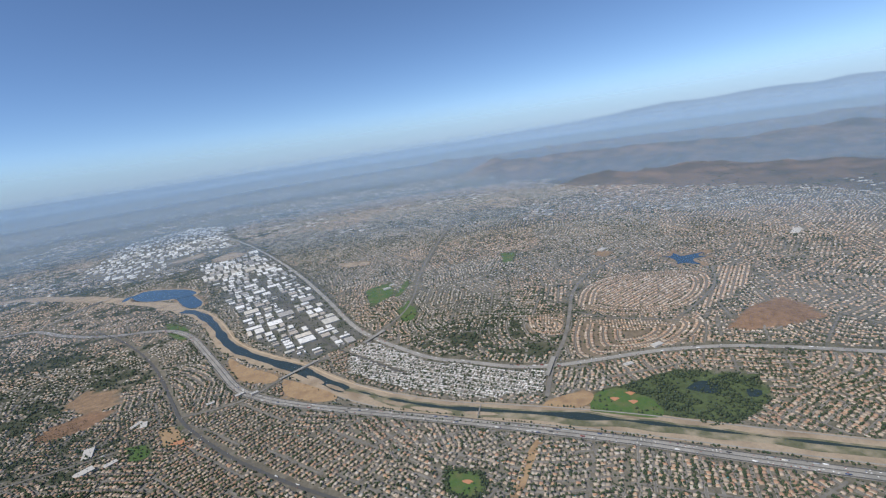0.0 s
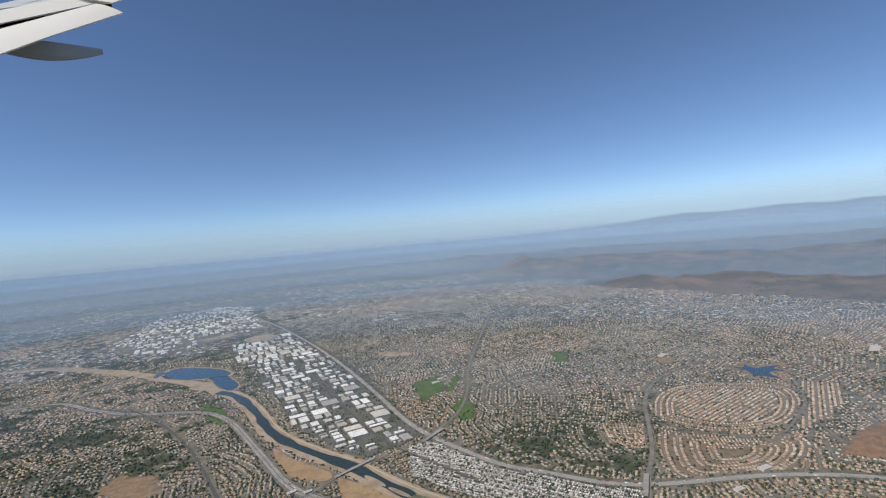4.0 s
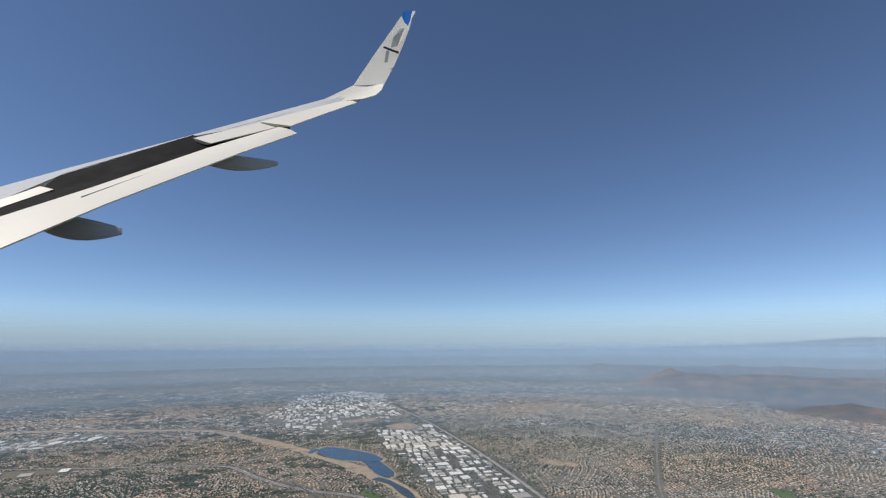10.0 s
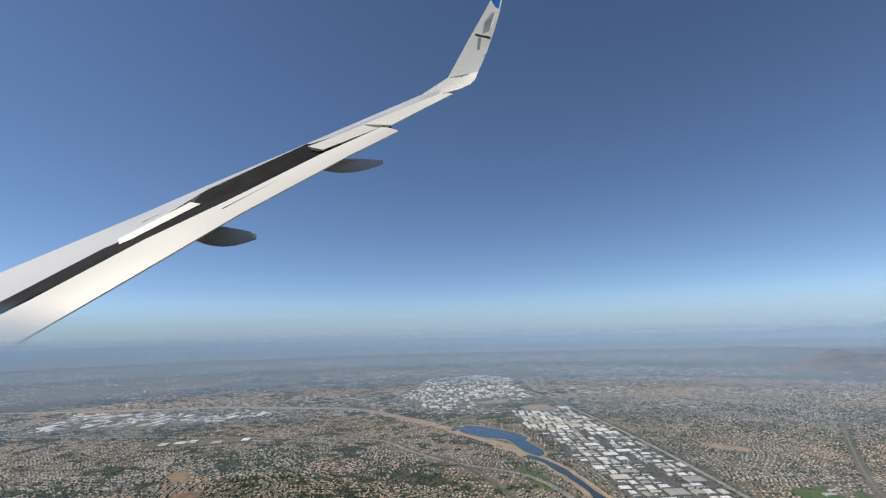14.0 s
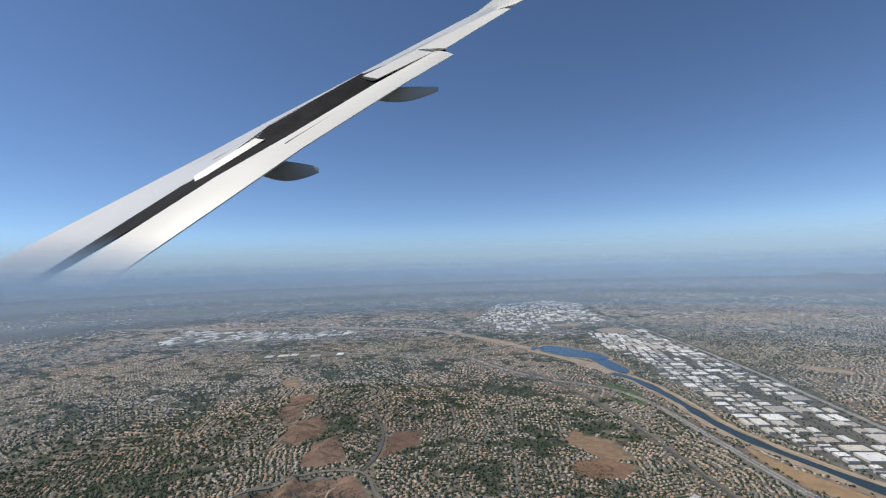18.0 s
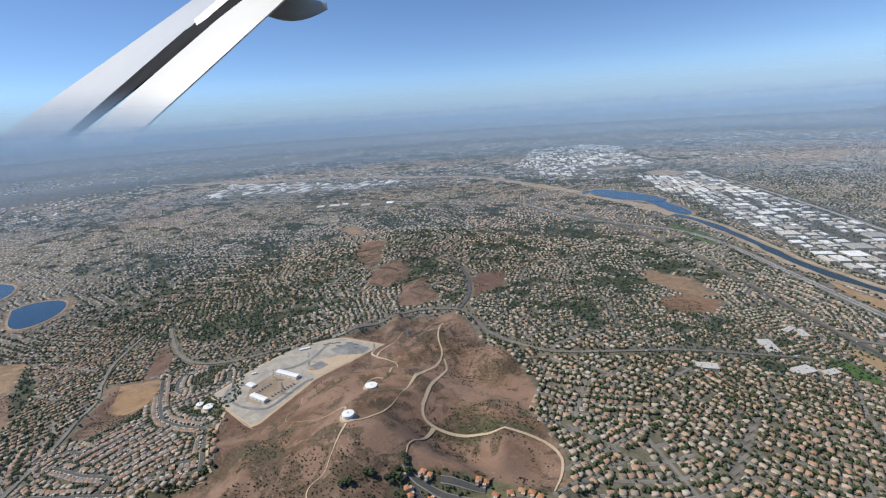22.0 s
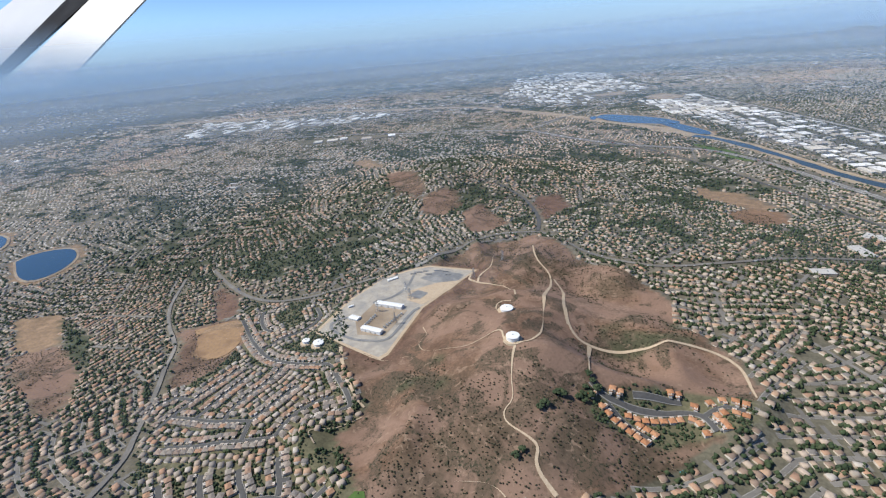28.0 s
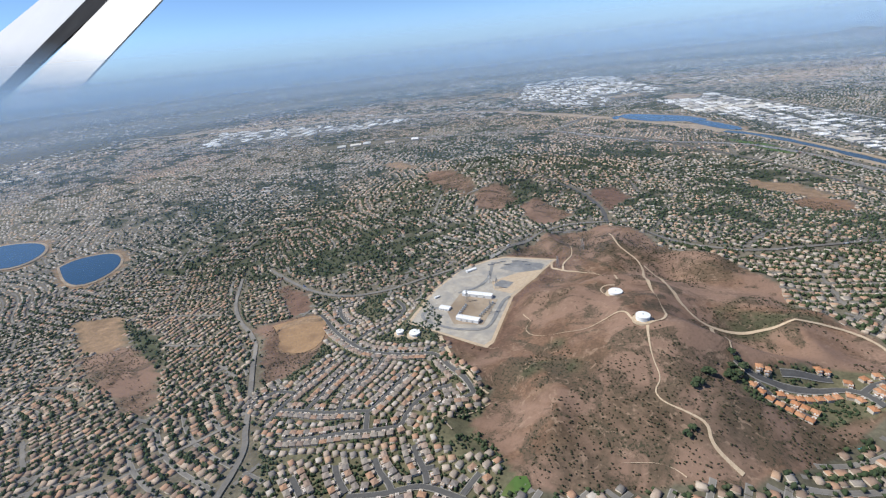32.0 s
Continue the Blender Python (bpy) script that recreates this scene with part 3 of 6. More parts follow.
GREEN_LOT_B = ((-17, 3953), (201, 4069), (214, 3709), (-7, 3486))
TAN_LOT = ((1951, 3674), (2068, 3764), (2138, 3650), (2012, 3529))

# what the ground carries, on a 10 m raster: 0 homes, 1 wild hill, 2 bare soil, 3 water, 4 ways, 5 works, 6 park, 7 leafy estates, 8 laid out by hand, 9 small homes
CELL, X0, Y0, X1, Y1 = 10.0, -9000.0, -1500.0, 5200.0, 11500.0
GX, GY = np.meshgrid(np.arange(X0, X1, CELL), np.arange(Y0, Y1, CELL), indexing="ij")
USE = np.zeros(GX.shape, np.int8)


def near_box(pts, margin):
    xs, ys = [p[0] for p in pts], [p[1] for p in pts]
    i0, i1 = int(max(0, (min(xs) - margin - X0) // CELL)), int(min(GX.shape[0], (max(xs) + margin - X0) // CELL + 1))
    j0, j1 = int(max(0, (min(ys) - margin - Y0) // CELL)), int(min(GX.shape[1], (max(ys) + margin - Y0) // CELL + 1))
    return slice(i0, i1), slice(j0, j1)


def lay_area(pts, code):
    b = near_box(pts, 10)
    if GX[b].size:
        USE[b][within(GX[b], GY[b], pts)] = code


def lay_way(pts, half, code=4):
    for a, c in zip(pts, pts[1:]):
        b = near_box((a, c), half + 10)
        if GX[b].size:
            USE[b][edge_distance(GX[b], GY[b], (a, c), closed=False) < half] = code


lay_area(ESTATES, 7)
lay_area(GREEN_ESTATE, 7)
lay_area(MOBILE_PARK, 9)
for pts in (LOOP_ESTATE, LOWER_ESTATE, RED_ESTATE, PINK_ESTATE):
    lay_area(pts, 11)
for pts in INDUSTRY:
    lay_area(pts, 5)
lay_area(PARK, 10)
lay_area(CANYON_WOOD, 10)
for pts in (PARK_LAWN, PARK_WEST, SMALL_PARK, SCHOOL_FIELD, BALL_FIELD, GREEN_LOT, GREEN_LOT_B, *GOLF):
    lay_area(pts, 6)
lay_area(BROWN_YARD, 2)
lay_area(TAN_LOT, 2)
for pts in (WILD_HILL, WILD_RIDGE, WILD_RIDGE_B, WILD_RIDGE_C, GRADED_LOW, WILD_WEST, HILL_EAST, FIELD_ORANGE, BROWN_SLOPE, BROWN_BANK):
    lay_area(pts, 1)
for pts in (FIELD_TAN, FIELD_TAN_B, FIELD_NORTH, FIELD_CLEAR, FIELD_RIDGE, GRADED, PARK_DIRT, SUBSTATION, *SANDS):
    lay_area(pts, 2)
for pts in (NEAR_SUBURB, POCKET):
    lay_area(pts, 8)
for pts in (LAKE, LAKE_SMALL, LAKE_EAST, LAKE_WEST, LAKE_WEST_B, LOOP_LAKE):
    lay_way(pts + pts[:1], 30, 2)
    lay_area(pts, 3)
lay_way(RIVER_WEST, 90)
lay_way(RIVER_EAST, 80)
for pts, half in ((FREEWAY, 42), (SPUR, 25), (EAST_FREEWAY, 38), (NORTH_ROAD, 28), (RAMP_ROAD, 24), (LOOP_ROAD, 18), (MILL_ROAD, 13), (DIAGONAL, 24), (CROSS_ROAD, 20), (RIDGE_ROAD, 22), (CANYON_ROAD, 16), (WEST_ROAD, 18)):
    lay_way(pts, half)
WOODED = (value_noise(GX, GY, 300, 31) * 0.3 + value_noise(GX, GY, 90, 39) * 0.35 + value_noise(GX, GY, 38, 32) * 0.35 > 0.595) & ((USE == 7) | ((USE == 0) & (GX < -1200) & (GY > 1900)))
USE[WOODED] = 10
CLUMPS = (0.3 * value_noise(GX, GY, 420, 34) + 0.4 * value_noise(GX, GY, 95, 35) + 0.3 * value_noise(GX, GY, 38, 36) > 0.6) & (USE == 0) & (GY > 2150) & (GX > -700)
USE[CLUMPS] = 7


def use_at(x, y):
    i, j = ((np.asarray(x) - X0) / CELL).astype(int), ((np.asarray(y) - Y0) / CELL).astype(int)
    ok = (i >= 0) & (j >= 0) & (i < USE.shape[0]) & (j < USE.shape[1])
    return np.where(ok, USE[np.clip(i, 0, USE.shape[0] - 1), np.clip(j, 0, USE.shape[1] - 1)], -1)


# ---- ground ----
def steps(inner, outer, near, lines):
    a, b = inner
    core = np.concatenate([np.arange(p, q, s) for p, q, s in lines])
    grow = np.cumsum(near * 1.16 ** np.arange(1, 46))
    grow = grow[grow < outer]
    return np.concatenate([(a - grow)[::-1], core, [b], b + grow])


def ground():
    xs = steps((-7000, 10000), 90000, 90, ((-7000, -3300, 50), (-3300, -1600, 12), (-1600, 4500, 50), (4500, 10000, 90)))
    ys = steps((-1500, 12500), 90000, 90, ((-1500, 500, 50), (500, 2150, 12), (2150, 8000, 50), (8000, 12500, 90)))
    x, y = np.meshgrid(xs, ys, indexing="ij")
    z = height(x, y)
    nx, ny = x.shape
    i = np.arange(nx * ny).reshape(nx, ny)
    quads = np.stack([i[:-1, :-1], i[1:, :-1], i[1:, 1:], i[:-1, 1:]], -1).reshape(-1, 4)
    me = mesh_of("ground", np.stack([x, y, z], -1), [quads], [M_GROUND])
    town, leafy, hill, bare, park = (0.165, 0.148, 0.115), (0.098, 0.094, 0.06), (0.15, 0.09, 0.062), (0.26, 0.175, 0.105), (0.08, 0.1, 0.04)
    colour = np.zeros((nx, ny, 4))
    colour[..., 3] = 1
    colour[..., :3] = np.array((0.15, 0.13, 0.092)) + (np.array(town) - np.array((0.15, 0.13, 0.092))) * smooth(-3200, -300, x)[..., None]
    green = smooth(0.45, 0.7, value_noise(x, y, 900, 6))[..., None]
    colour[..., :3] = colour[..., :3] * (1 - 0.6 * green) + np.array(leafy) * 0.6 * green
    use = use_at(x, y)
    for code, c in ((1, hill), (2, bare), (6, park), (7, leafy), (8, (0.13, 0.12, 0.07)), (11, (0.19, 0.15, 0.105)), (10, (0.06, 0.065, 0.035))):
        colour[use == code, :3] = c
    for pts in (HILL_EAST, FIELD_ORANGE):
        colour[within(x, y, pts), :3] = (0.24, 0.145, 0.085)
    colour[within(x, y, PARK), :3] = (0.075, 0.1, 0.04)
    wild = (hill_weight(x, y) * (use == 1))[..., None]
    # dry grass on the slopes varies from red-brown to straw, with darker brush in the gullies
    straw = smooth(0.5, 0.75, value_noise(x, y, 110, 8))[..., None]
    brush = smooth(0.55, 0.75, value_noise(x, y, 140, 9))[..., None]
    slope = np.array((0.175, 0.106, 0.068)) * (1 - straw) + np.array((0.23, 0.15, 0.107)) * straw
    gully = smooth(0.62, 0.3, 1 - np.abs(2 * value_noise(x + 0.4 * y, y - 0.3 * x, 190, 1) - 1))[..., None]
    brush = np.clip(0.8 * brush + 0.7 * gully, 0, 1)
    slope = slope * (1 - 0.75 * brush) + np.array((0.085, 0.066, 0.042)) * 0.75 * brush
    for pts in GULLIES:
        damp = (smooth(35, 0, inside_far(x, y, pts)) * smooth(0.25, 0.6, value_noise(x, y, 45, 33)))[..., None]
        slope = slope * (1 - damp) + np.array((0.078, 0.076, 0.042)) * damp
    colour[..., :3] = colour[..., :3] * (1 - wild) + slope * wild
    far = smooth(4300, 6000, x * 0.75 + y * 0.35) * smooth(30000, 14000, np.hypot(x, y)) * smooth(2800, 3900, x)
    scrub = (0.5 * value_noise(x, y, 700, 10) + 0.5 * smooth(0.35, 0.65, value_noise(x, y, 230, 38)))[..., None]
    dry = np.array((0.165, 0.108, 0.074)) * scrub + np.array((0.05, 0.045, 0.033)) * (1 - scrub)
    far = far[..., None]
    colour[..., :3] = colour[..., :3] * (1 - far) + dry * far
    wildness = me.attributes.new("wild", "FLOAT", "POINT")
    wildness.data.foreach_set("value", np.clip(wild[..., 0] * 1.3, 0, 1).reshape(-1).astype(np.float32))
    layer = me.color_attributes.new("zone", "FLOAT_COLOR", "POINT")
    layer.data.foreach_set("color", colour.reshape(-1).astype(np.float32))
    me.polygons.foreach_set("use_smooth", np.ones(len(me.polygons), bool))
    return tagged(new("ground", me), "dry brown hills and pale suburban soil", "ground", kind="structure")


ground()


def resample(pts, gap):
    """Points every gap metres along a softly rounded line of corners."""
    p = np.array(pts, float)
    for _ in range(2):
        q, r = 0.75 * p[:-1] + 0.25 * p[1:], 0.25 * p[:-1] + 0.75 * p[1:]
        p = np.concatenate([p[:1], np.stack([q, r], 1).reshape(-1, 2), p[-1:]])
    d = np.r_[0, np.cumsum(np.hypot(*np.diff(p, axis=0).T))]
    s = np.linspace(0, d[-1], max(2, int(d[-1] / gap) + 1))
    return np.stack([np.interp(s, d, p[:, 0]), np.interp(s, d, p[:, 1])], 1)


def offset_line(p, across):
    t = np.gradient(p, axis=0)
    t /= np.hypot(t[:, 0], t[:, 1])[:, None] + 1e-9
    return p + np.stack([-t[:, 1], t[:, 0]], 1) * across, t


def ribbon(pts, width, lift, material, name, label, category, kind="structure", gap=14, shift=0.0, parent=None, wobble=0.0):
    p = resample(pts, gap)
    half = width / 2 + (wobble * (value_noise(p[:, 0], p[:, 1], 130, 11) - 0.5) * 2 if wobble else 0)
    a, _ = offset_line(p, shift + np.broadcast_to(half, len(p))[:, None])
    b, _ = offset_line(p, shift - np.broadcast_to(half, len(p))[:, None])
    v = np.stack([np.c_[a, height(a[:, 0], a[:, 1]) + lift], np.c_[b, height(b[:, 0], b[:, 1]) + lift]], 1)
    i = np.arange(len(p) - 1) * 2
    me = mesh_of(name, v, [np.stack([i + 1, i + 3, i + 2, i], 1)], [material])
    ob = new(name, me)
    ob.parent = parent
    return tagged(ob, label, category, kind=kind) if parent is None else tagged(ob, label)


def sheet(pts, lift, material, name, label, category, ragged=0.0):
    """A level patch of ground with a softly uneven edge."""
    p = resample(pts + pts[:1], 18 if ragged < 20 else 30)[:-1]
    if ragged:
        c = p.mean(0)
        p = c + (p - c) * (1 + ragged * (value_noise(p[:, 0], p[:, 1], 90, 12) - 0.5) / 100)[:, None]
    bm = bmesh.new()
    face = bm.faces.new([bm.verts.new((x * S, y * S, (z + lift) * S)) for (x, y), z in zip(p, height(p[:, 0], p[:, 1]))])
    bm.normal_update()
    if face.normal.z < 0:
        face.normal_flip()
    bmesh.ops.triangulate(bm, faces=[face])
    me = bpy.data.meshes.new(name)
    bm.to_mesh(me)
    bm.free()
    me.materials.append(material)
    return tagged(new(name, me), label, category, kind="structure")


# water, sand and fields
ribbon(RIVER_WEST, 165, 0.6, M_SAND, "river_bed", "broad sandy dry river bed", "river bed", wobble=30)
ribbon(RIVER_EAST, 156, 0.5, M_SAND, "river_bank", "tan sandy banks beside the river channel", "river bank", wobble=12)
ribbon(RIVER_EAST[:11], 66, 1.0, M_RIVER, "river_water", "dark blue-green river water in its channel", "river", wobble=12)
ribbon(RIVER_EAST[10:], 74, 0.9, M_BED, "river_bed", "weedy green-brown bed of the shallow river", "river bed", wobble=16)
ribbon(RIVER_EAST[10:], 22, 1.2, M_RIVER, "river_water", "narrow dark water in the weedy river bed", "river", wobble=16, shift=14)
for side in (-64, 64):
    ribbon(RIVER_EAST[10:], 7, 1.5, M_CONCRETE, "levee", "pale concrete levee road beside the river", "levee", shift=side)
p = resample(RIVER_EAST[7:], 10)
q, way = offset_line(p, 0.0)
for at, off, half, wide in ((34, -16, 90, 17), (52, -13, 80, 14), (70, -18, 110, 15), (92, -12, 70, 13), (112, -16, 110, 16), (135, -12, 80, 13)):
    if at < len(p):
        side = (-way[at][1], way[at][0])
        sheet(tuple((p[at][0] + side[0] * off + half * math.cos(k * 0.45) * way[at][0] + wide * math.sin(k * 0.45) * side[0], p[at][1] + side[1] * off + half * math.cos(k * 0.45) * way[at][1] + wide * math.sin(k * 0.45) * side[1]) for k in range(14)), 1.7, M_SAND, "sandbar", "pale sandbar in the shallow river", "sandbar")
ribbon(RIVER_EAST[:12], 9, 1.3, M_DIRT, "levee_path", "pale levee path along the river", "path", shift=56)
for pts in SANDS:
    sheet(pts, 0.8, M_DRY, "dry_field", "bare brown field beside the freeway", "field", 10)
for pts, name in ((LAKE, "lake"), (LAKE_SMALL, "lake"), (LAKE_EAST, "lake")):
    grown = tuple((x + (x - sum(q[0] for q in pts) / len(pts)) * 0.13, y + (y - sum(q[1] for q in pts) / len(pts)) * 0.13) for x, y in pts)
    sheet(grown, 0.6, M_SAND, "lake_shore", "pale sandy shore round the lake", "shore", 8)
    sheet(pts, 1.2, M_WATER, name, "deep blue lake with a sandy shore", "lake", 8)
sheet(LOOP_LAKE, 1.2, M_WATER, "lake", "small branching blue lake among homes", "lake")
for pts in (LAKE_WEST, LAKE_WEST_B):
    c = (sum(q[0] for q in pts) / len(pts), sum(q[1] for q in pts) / len(pts))
    level = float(max(height(np.array([q[0] for q in pts]), np.array([q[1] for q in pts]))))
    for grow, lift, m, name, label in ((1.1, 1.5, M_SAND, "lake_shore", "bare tan shore round the reservoir"), (1.0, 2.6, M_WATER, "lake", "deep blue reservoir with bare shores")):
        p = [(c[0] + (x - c[0]) * grow, c[1] + (y - c[1]) * grow) for x, y in resample(pts + pts[:1], 40)[:-1]]
        bm = bmesh.new()
        f = bm.faces.new([bm.verts.new((x, y, level + lift)) for x, y in p])
        bm.normal_update()
        if f.normal.z < 0:
            f.normal_flip()
        bmesh.ops.triangulate(bm, faces=[f])
        tagged(part(name, bm, m, None), label, "lake" if grow == 1 else "shore", kind="structure")
for pts in (FIELD_TAN, FIELD_TAN_B, FIELD_NORTH):
    sheet(pts, 0.6, M_SAND, "bare_field", "bare tan earth field", "field", 10)
sheet(FIELD_CLEAR, 1.3, M_EARTH, "dry_field", "cleared orange-brown field above the homes", "field", 60)
sheet(PARK_DIRT, 1.3, M_DRY, "dry_field", "dry brown lot beside the park", "field")
sheet(PARK_LAWN, 0.95, M_GRASS, "park_lawn", "green park lawn with ball fields", "park")
sheet(PARK_WEST, 0.85, M_GRASS, "park_lawn", "green sports field beside the freeway", "park")
for pts in GOLF:
    sheet(pts, 0.5, M_GRASS, "golf_course", "green golf fairway among trees", "golf course", 20)
for pts in INDUSTRY[:1]:
    sheet(pts, 0.3, M_YARD, "industrial_yard", "grey paved yards between warehouses", "yard")

# ways
for lift, (pts, width, m, label) in enumerate((
    (FREEWAY, 54, M_CONCRETE, "wide pale concrete freeway"), (SPUR, 26, M_CONCRETE, "pale concrete highway"), (EAST_FREEWAY, 32, M_CONCRETE, "pale concrete freeway"),
    (NORTH_ROAD, 15, M_STREET, "grey asphalt avenue"), (RAMP_ROAD, 20, M_STREET, "grey asphalt avenue with ramps"), (LOOP_ROAD, 13, M_STREET, "curved grey asphalt street"),
    (MILL_ROAD, 13, M_ASPHALT, "straight asphalt road through warehouses"), (DIAGONAL, 17, M_ASPHALT, "grey asphalt boulevard"), (CROSS_ROAD, 14, M_STREET, "grey asphalt road to the river bridge"),
    (RIDGE_ROAD, 13, M_STREET, "pale curving ridge road"), (CANYON_ROAD, 16, M_ASPHALT, "curving asphalt road"), (WEST_ROAD, 12, M_STREET, "winding grey asphalt road"))):
    ribbon(pts, width, 1.6 + 0.09 * lift, m, "road", label, "road")
ribbon(FREEWAY, 3.5, 2.9, M_ASPHALT, "median_strip", "dark median strip of the freeway", "road", gap=20)
for side in (-22.5, 22.5):
    ribbon(FREEWAY, 5, 2.8, M_ASPHALT, "shoulder", "dark asphalt freeway shoulder", "road", shift=side, gap=20)
for i, pts in enumerate(STREETS + POCKET_STREETS):
    ribbon(pts, 9, 1.6 + 0.05 * i, M_ASPHALT, "street", "dark asphalt residential street with pale kerbs", "street", gap=9)
    ribbon(pts, 12, 0.9 + 0.04 * i, M_CONCRETE, "pavement", "pale concrete pavement beside the street", "pavement", gap=9)
for i, pts in enumerate(TRACKS):
    ribbon(pts, (4.8, 6, 5, 4, 3.4, 4, 3, 4, 4.6, 7, 8, 3.4, 4)[i], 1.3 + 0.06 * i, M_DIRT, "dirt_track", "pale dirt track over the dry hill", "track", gap=8, wobble=2.5)


# ---- homes ----
def houses(name, x, y, ang, w, d, wall, rise, roofs, label, along=0.5, plain=False):
    """Many small houses with hipped roofs as one body; far ones are plain hipped forms down to the ground."""
    n = len(x)
    if not n:
        return None
    z = height(x, y)
    ca, sa = np.cos(ang), np.sin(ang)
    if plain:
        c = [(-0.5, -0.5, -1.5), (0.5, -0.5, -1.5), (0.5, 0.5, -1.5), (-0.5, 0.5, -1.5), (-0.3, 0, 1), (0.3, 0, 1)]
        V = np.stack([np.stack([x + u * w * ca - v * d * sa, y + u * w * sa + v * d * ca, z + (h if h < 0 else wall + 1.2)], -1) for u, v, h in c], 1)
        base = (np.arange(n) * 6)[:, None]
        q = np.concatenate([base + np.array(f) for f in ((0, 1, 5, 4), (2, 3, 4, 5))])
        t = np.concatenate([base + np.array(f) for f in ((1, 2, 5), (3, 0, 4))])
        return tagged(new(name, mesh_of(name, V, [q, t], [roofs])), label, "houses", kind="stuff")
    lx = np.array([-1, 1, 1, -1]) * 0.5
    ly = np.array([-1, -1, 1, 1]) * 0.5
    V = np.zeros((n, 10, 3))

    def put(k, u, v, h):
        V[:, k, 0] = x + u * ca - v * sa
        V[:, k, 1] = y + u * sa + v * ca
        V[:, k, 2] = z + h

    for k in range(4):
        put(k, lx[k] * w, ly[k] * d, -3.0)
        put(4 + k, lx[k] * (w + 1.0), ly[k] * (d + 1.0), wall)
    put(8, -w * along * 0.45, 0 * d, wall + rise)
    put(9, w * along * 0.45, 0 * d, wall + rise)
    base = (np.arange(n) * 10)[:, None]
    q = np.concatenate([base + np.array(f) for f in ((0, 1, 5, 4), (1, 2, 6, 5), (2, 3, 7, 6), (3, 0, 4, 7), (4, 5, 9, 8), (6, 7, 8, 9))])
    t = np.concatenate([base + np.array(f) for f in ((5, 6, 9), (7, 4, 8))])
    slots = np.r_[np.zeros(4 * n), np.ones(4 * n)]
    return tagged(new(name, mesh_of(name, V, [q, t], [M_WALL, roofs], slots)), label, "houses", kind="stuff")


def leaf_blobs(name, x, y, r, h, label, material, fine=True, lift=0.0, sink=0.35):
    """Many tree crowns as one body, each an uneven clump."""
    n = len(x)
    if not n:
        return None
    rng = np.random.RandomState(len(x))
    z = height(x, y) + lift
    if fine:
        g = (1 + 5**0.5) / 2
        T = np.array([(-1, g, 0), (1, g, 0), (-1, -g, 0), (1, -g, 0), (0, -1, g), (0, 1, g), (0, -1, -g), (0, 1, -g), (g, 0, -1), (g, 0, 1), (-g, 0, -1), (-g, 0, 1)]) / 1.9
        F = np.array([(0, 11, 5), (0, 5, 1), (0, 1, 7), (0, 7, 10), (0, 10, 11), (1, 5, 9), (5, 11, 4), (11, 10, 2), (10, 7, 6), (7, 1, 8), (3, 9, 4), (3, 4, 2), (3, 2, 6), (3, 6, 8), (3, 8, 9), (4, 9, 5), (2, 4, 11), (6, 2, 10), (8, 6, 7), (9, 8, 1)])
    else:
        T = np.array([(1, 0, 0), (0, 1, 0), (-1, 0, 0), (0, -1, 0), (0, 0, 1), (0, 0, -0.6)], float)
        F = np.array([(0, 1, 4), (1, 2, 4), (2, 3, 4), (3, 0, 4), (1, 0, 5), (2, 1, 5), (3, 2, 5), (0, 3, 5)])
    V = T[None] * (1 + 0.55 * (rng.rand(n, len(T), 1) - 0.5))
    a = rng.rand(n) * 6.28
    ca, sa = np.cos(a)[:, None], np.sin(a)[:, None]
    V = np.stack([(V[..., 0] * ca - V[..., 1] * sa) * r[:, None] + x[:, None], (V[..., 0] * sa + V[..., 1] * ca) * r[:, None] * 0.9 + y[:, None],
                  (V[..., 2] * h[:, None] * 0.55) + (z + h * (1 - sink) * 0.6)[:, None]], -1)
    f = (np.arange(n) * len(T))[:, None, None] + F[None]
    return tagged(new(name, mesh_of(name, V, [f.reshape(-1, 3)], [material])), label, "trees", kind="stuff")


def near_path(x, y):
    """Distance to the line that the flight follows over the ground."""
    return edge_distance(np.asarray(x), np.asarray(y), ((0, 0), (-880, 380), (-1160, 430), (-2300, 180)), closed=False)


rng = np.random.RandomState(3)
SEEDS = []
for i in range(-26, 16):
    for j in range(-5, 34):
        SEEDS.append((i * 370 + rng.uniform(-170, 170), j * 370 + rng.uniform(-170, 170)))
SEEDS = np.array(SEEDS)
SEED_ANGLE = rng.uniform(-0.75, 0.75, len(SEEDS)) + 0.6 + np.where(rng.rand(len(SEEDS)) < 0.5, 0, math.pi / 2)
FLATLAND = (SEEDS[:, 0] < -3800) & (SEEDS[:, 1] > 1800)
SEED_ANGLE[FLATLAND] = np.where(rng.rand(len(SEEDS)) < 0.5, 0.18, 0.18 + math.pi / 2)[FLATLAND]
SOUTH = -0.69 * (SEEDS[:, 0] + 2893) - 0.72 * (SEEDS[:, 1] - 4662)
STRAIGHT = (SOUTH > 0) & (SEEDS[:, 0] > -1000)
SEED_ANGLE[STRAIGHT] = np.where(rng.rand(len(SEEDS)) < 0.6, 0.75, 0.75 + math.pi / 2)[STRAIGHT]


def nearest_seed(x, y, around):
    d = (x[:, None] - SEEDS[around, 0]) ** 2 + (y[:, None] - SEEDS[around, 1]) ** 2
    return np.array(around)[d.argmin(1)]


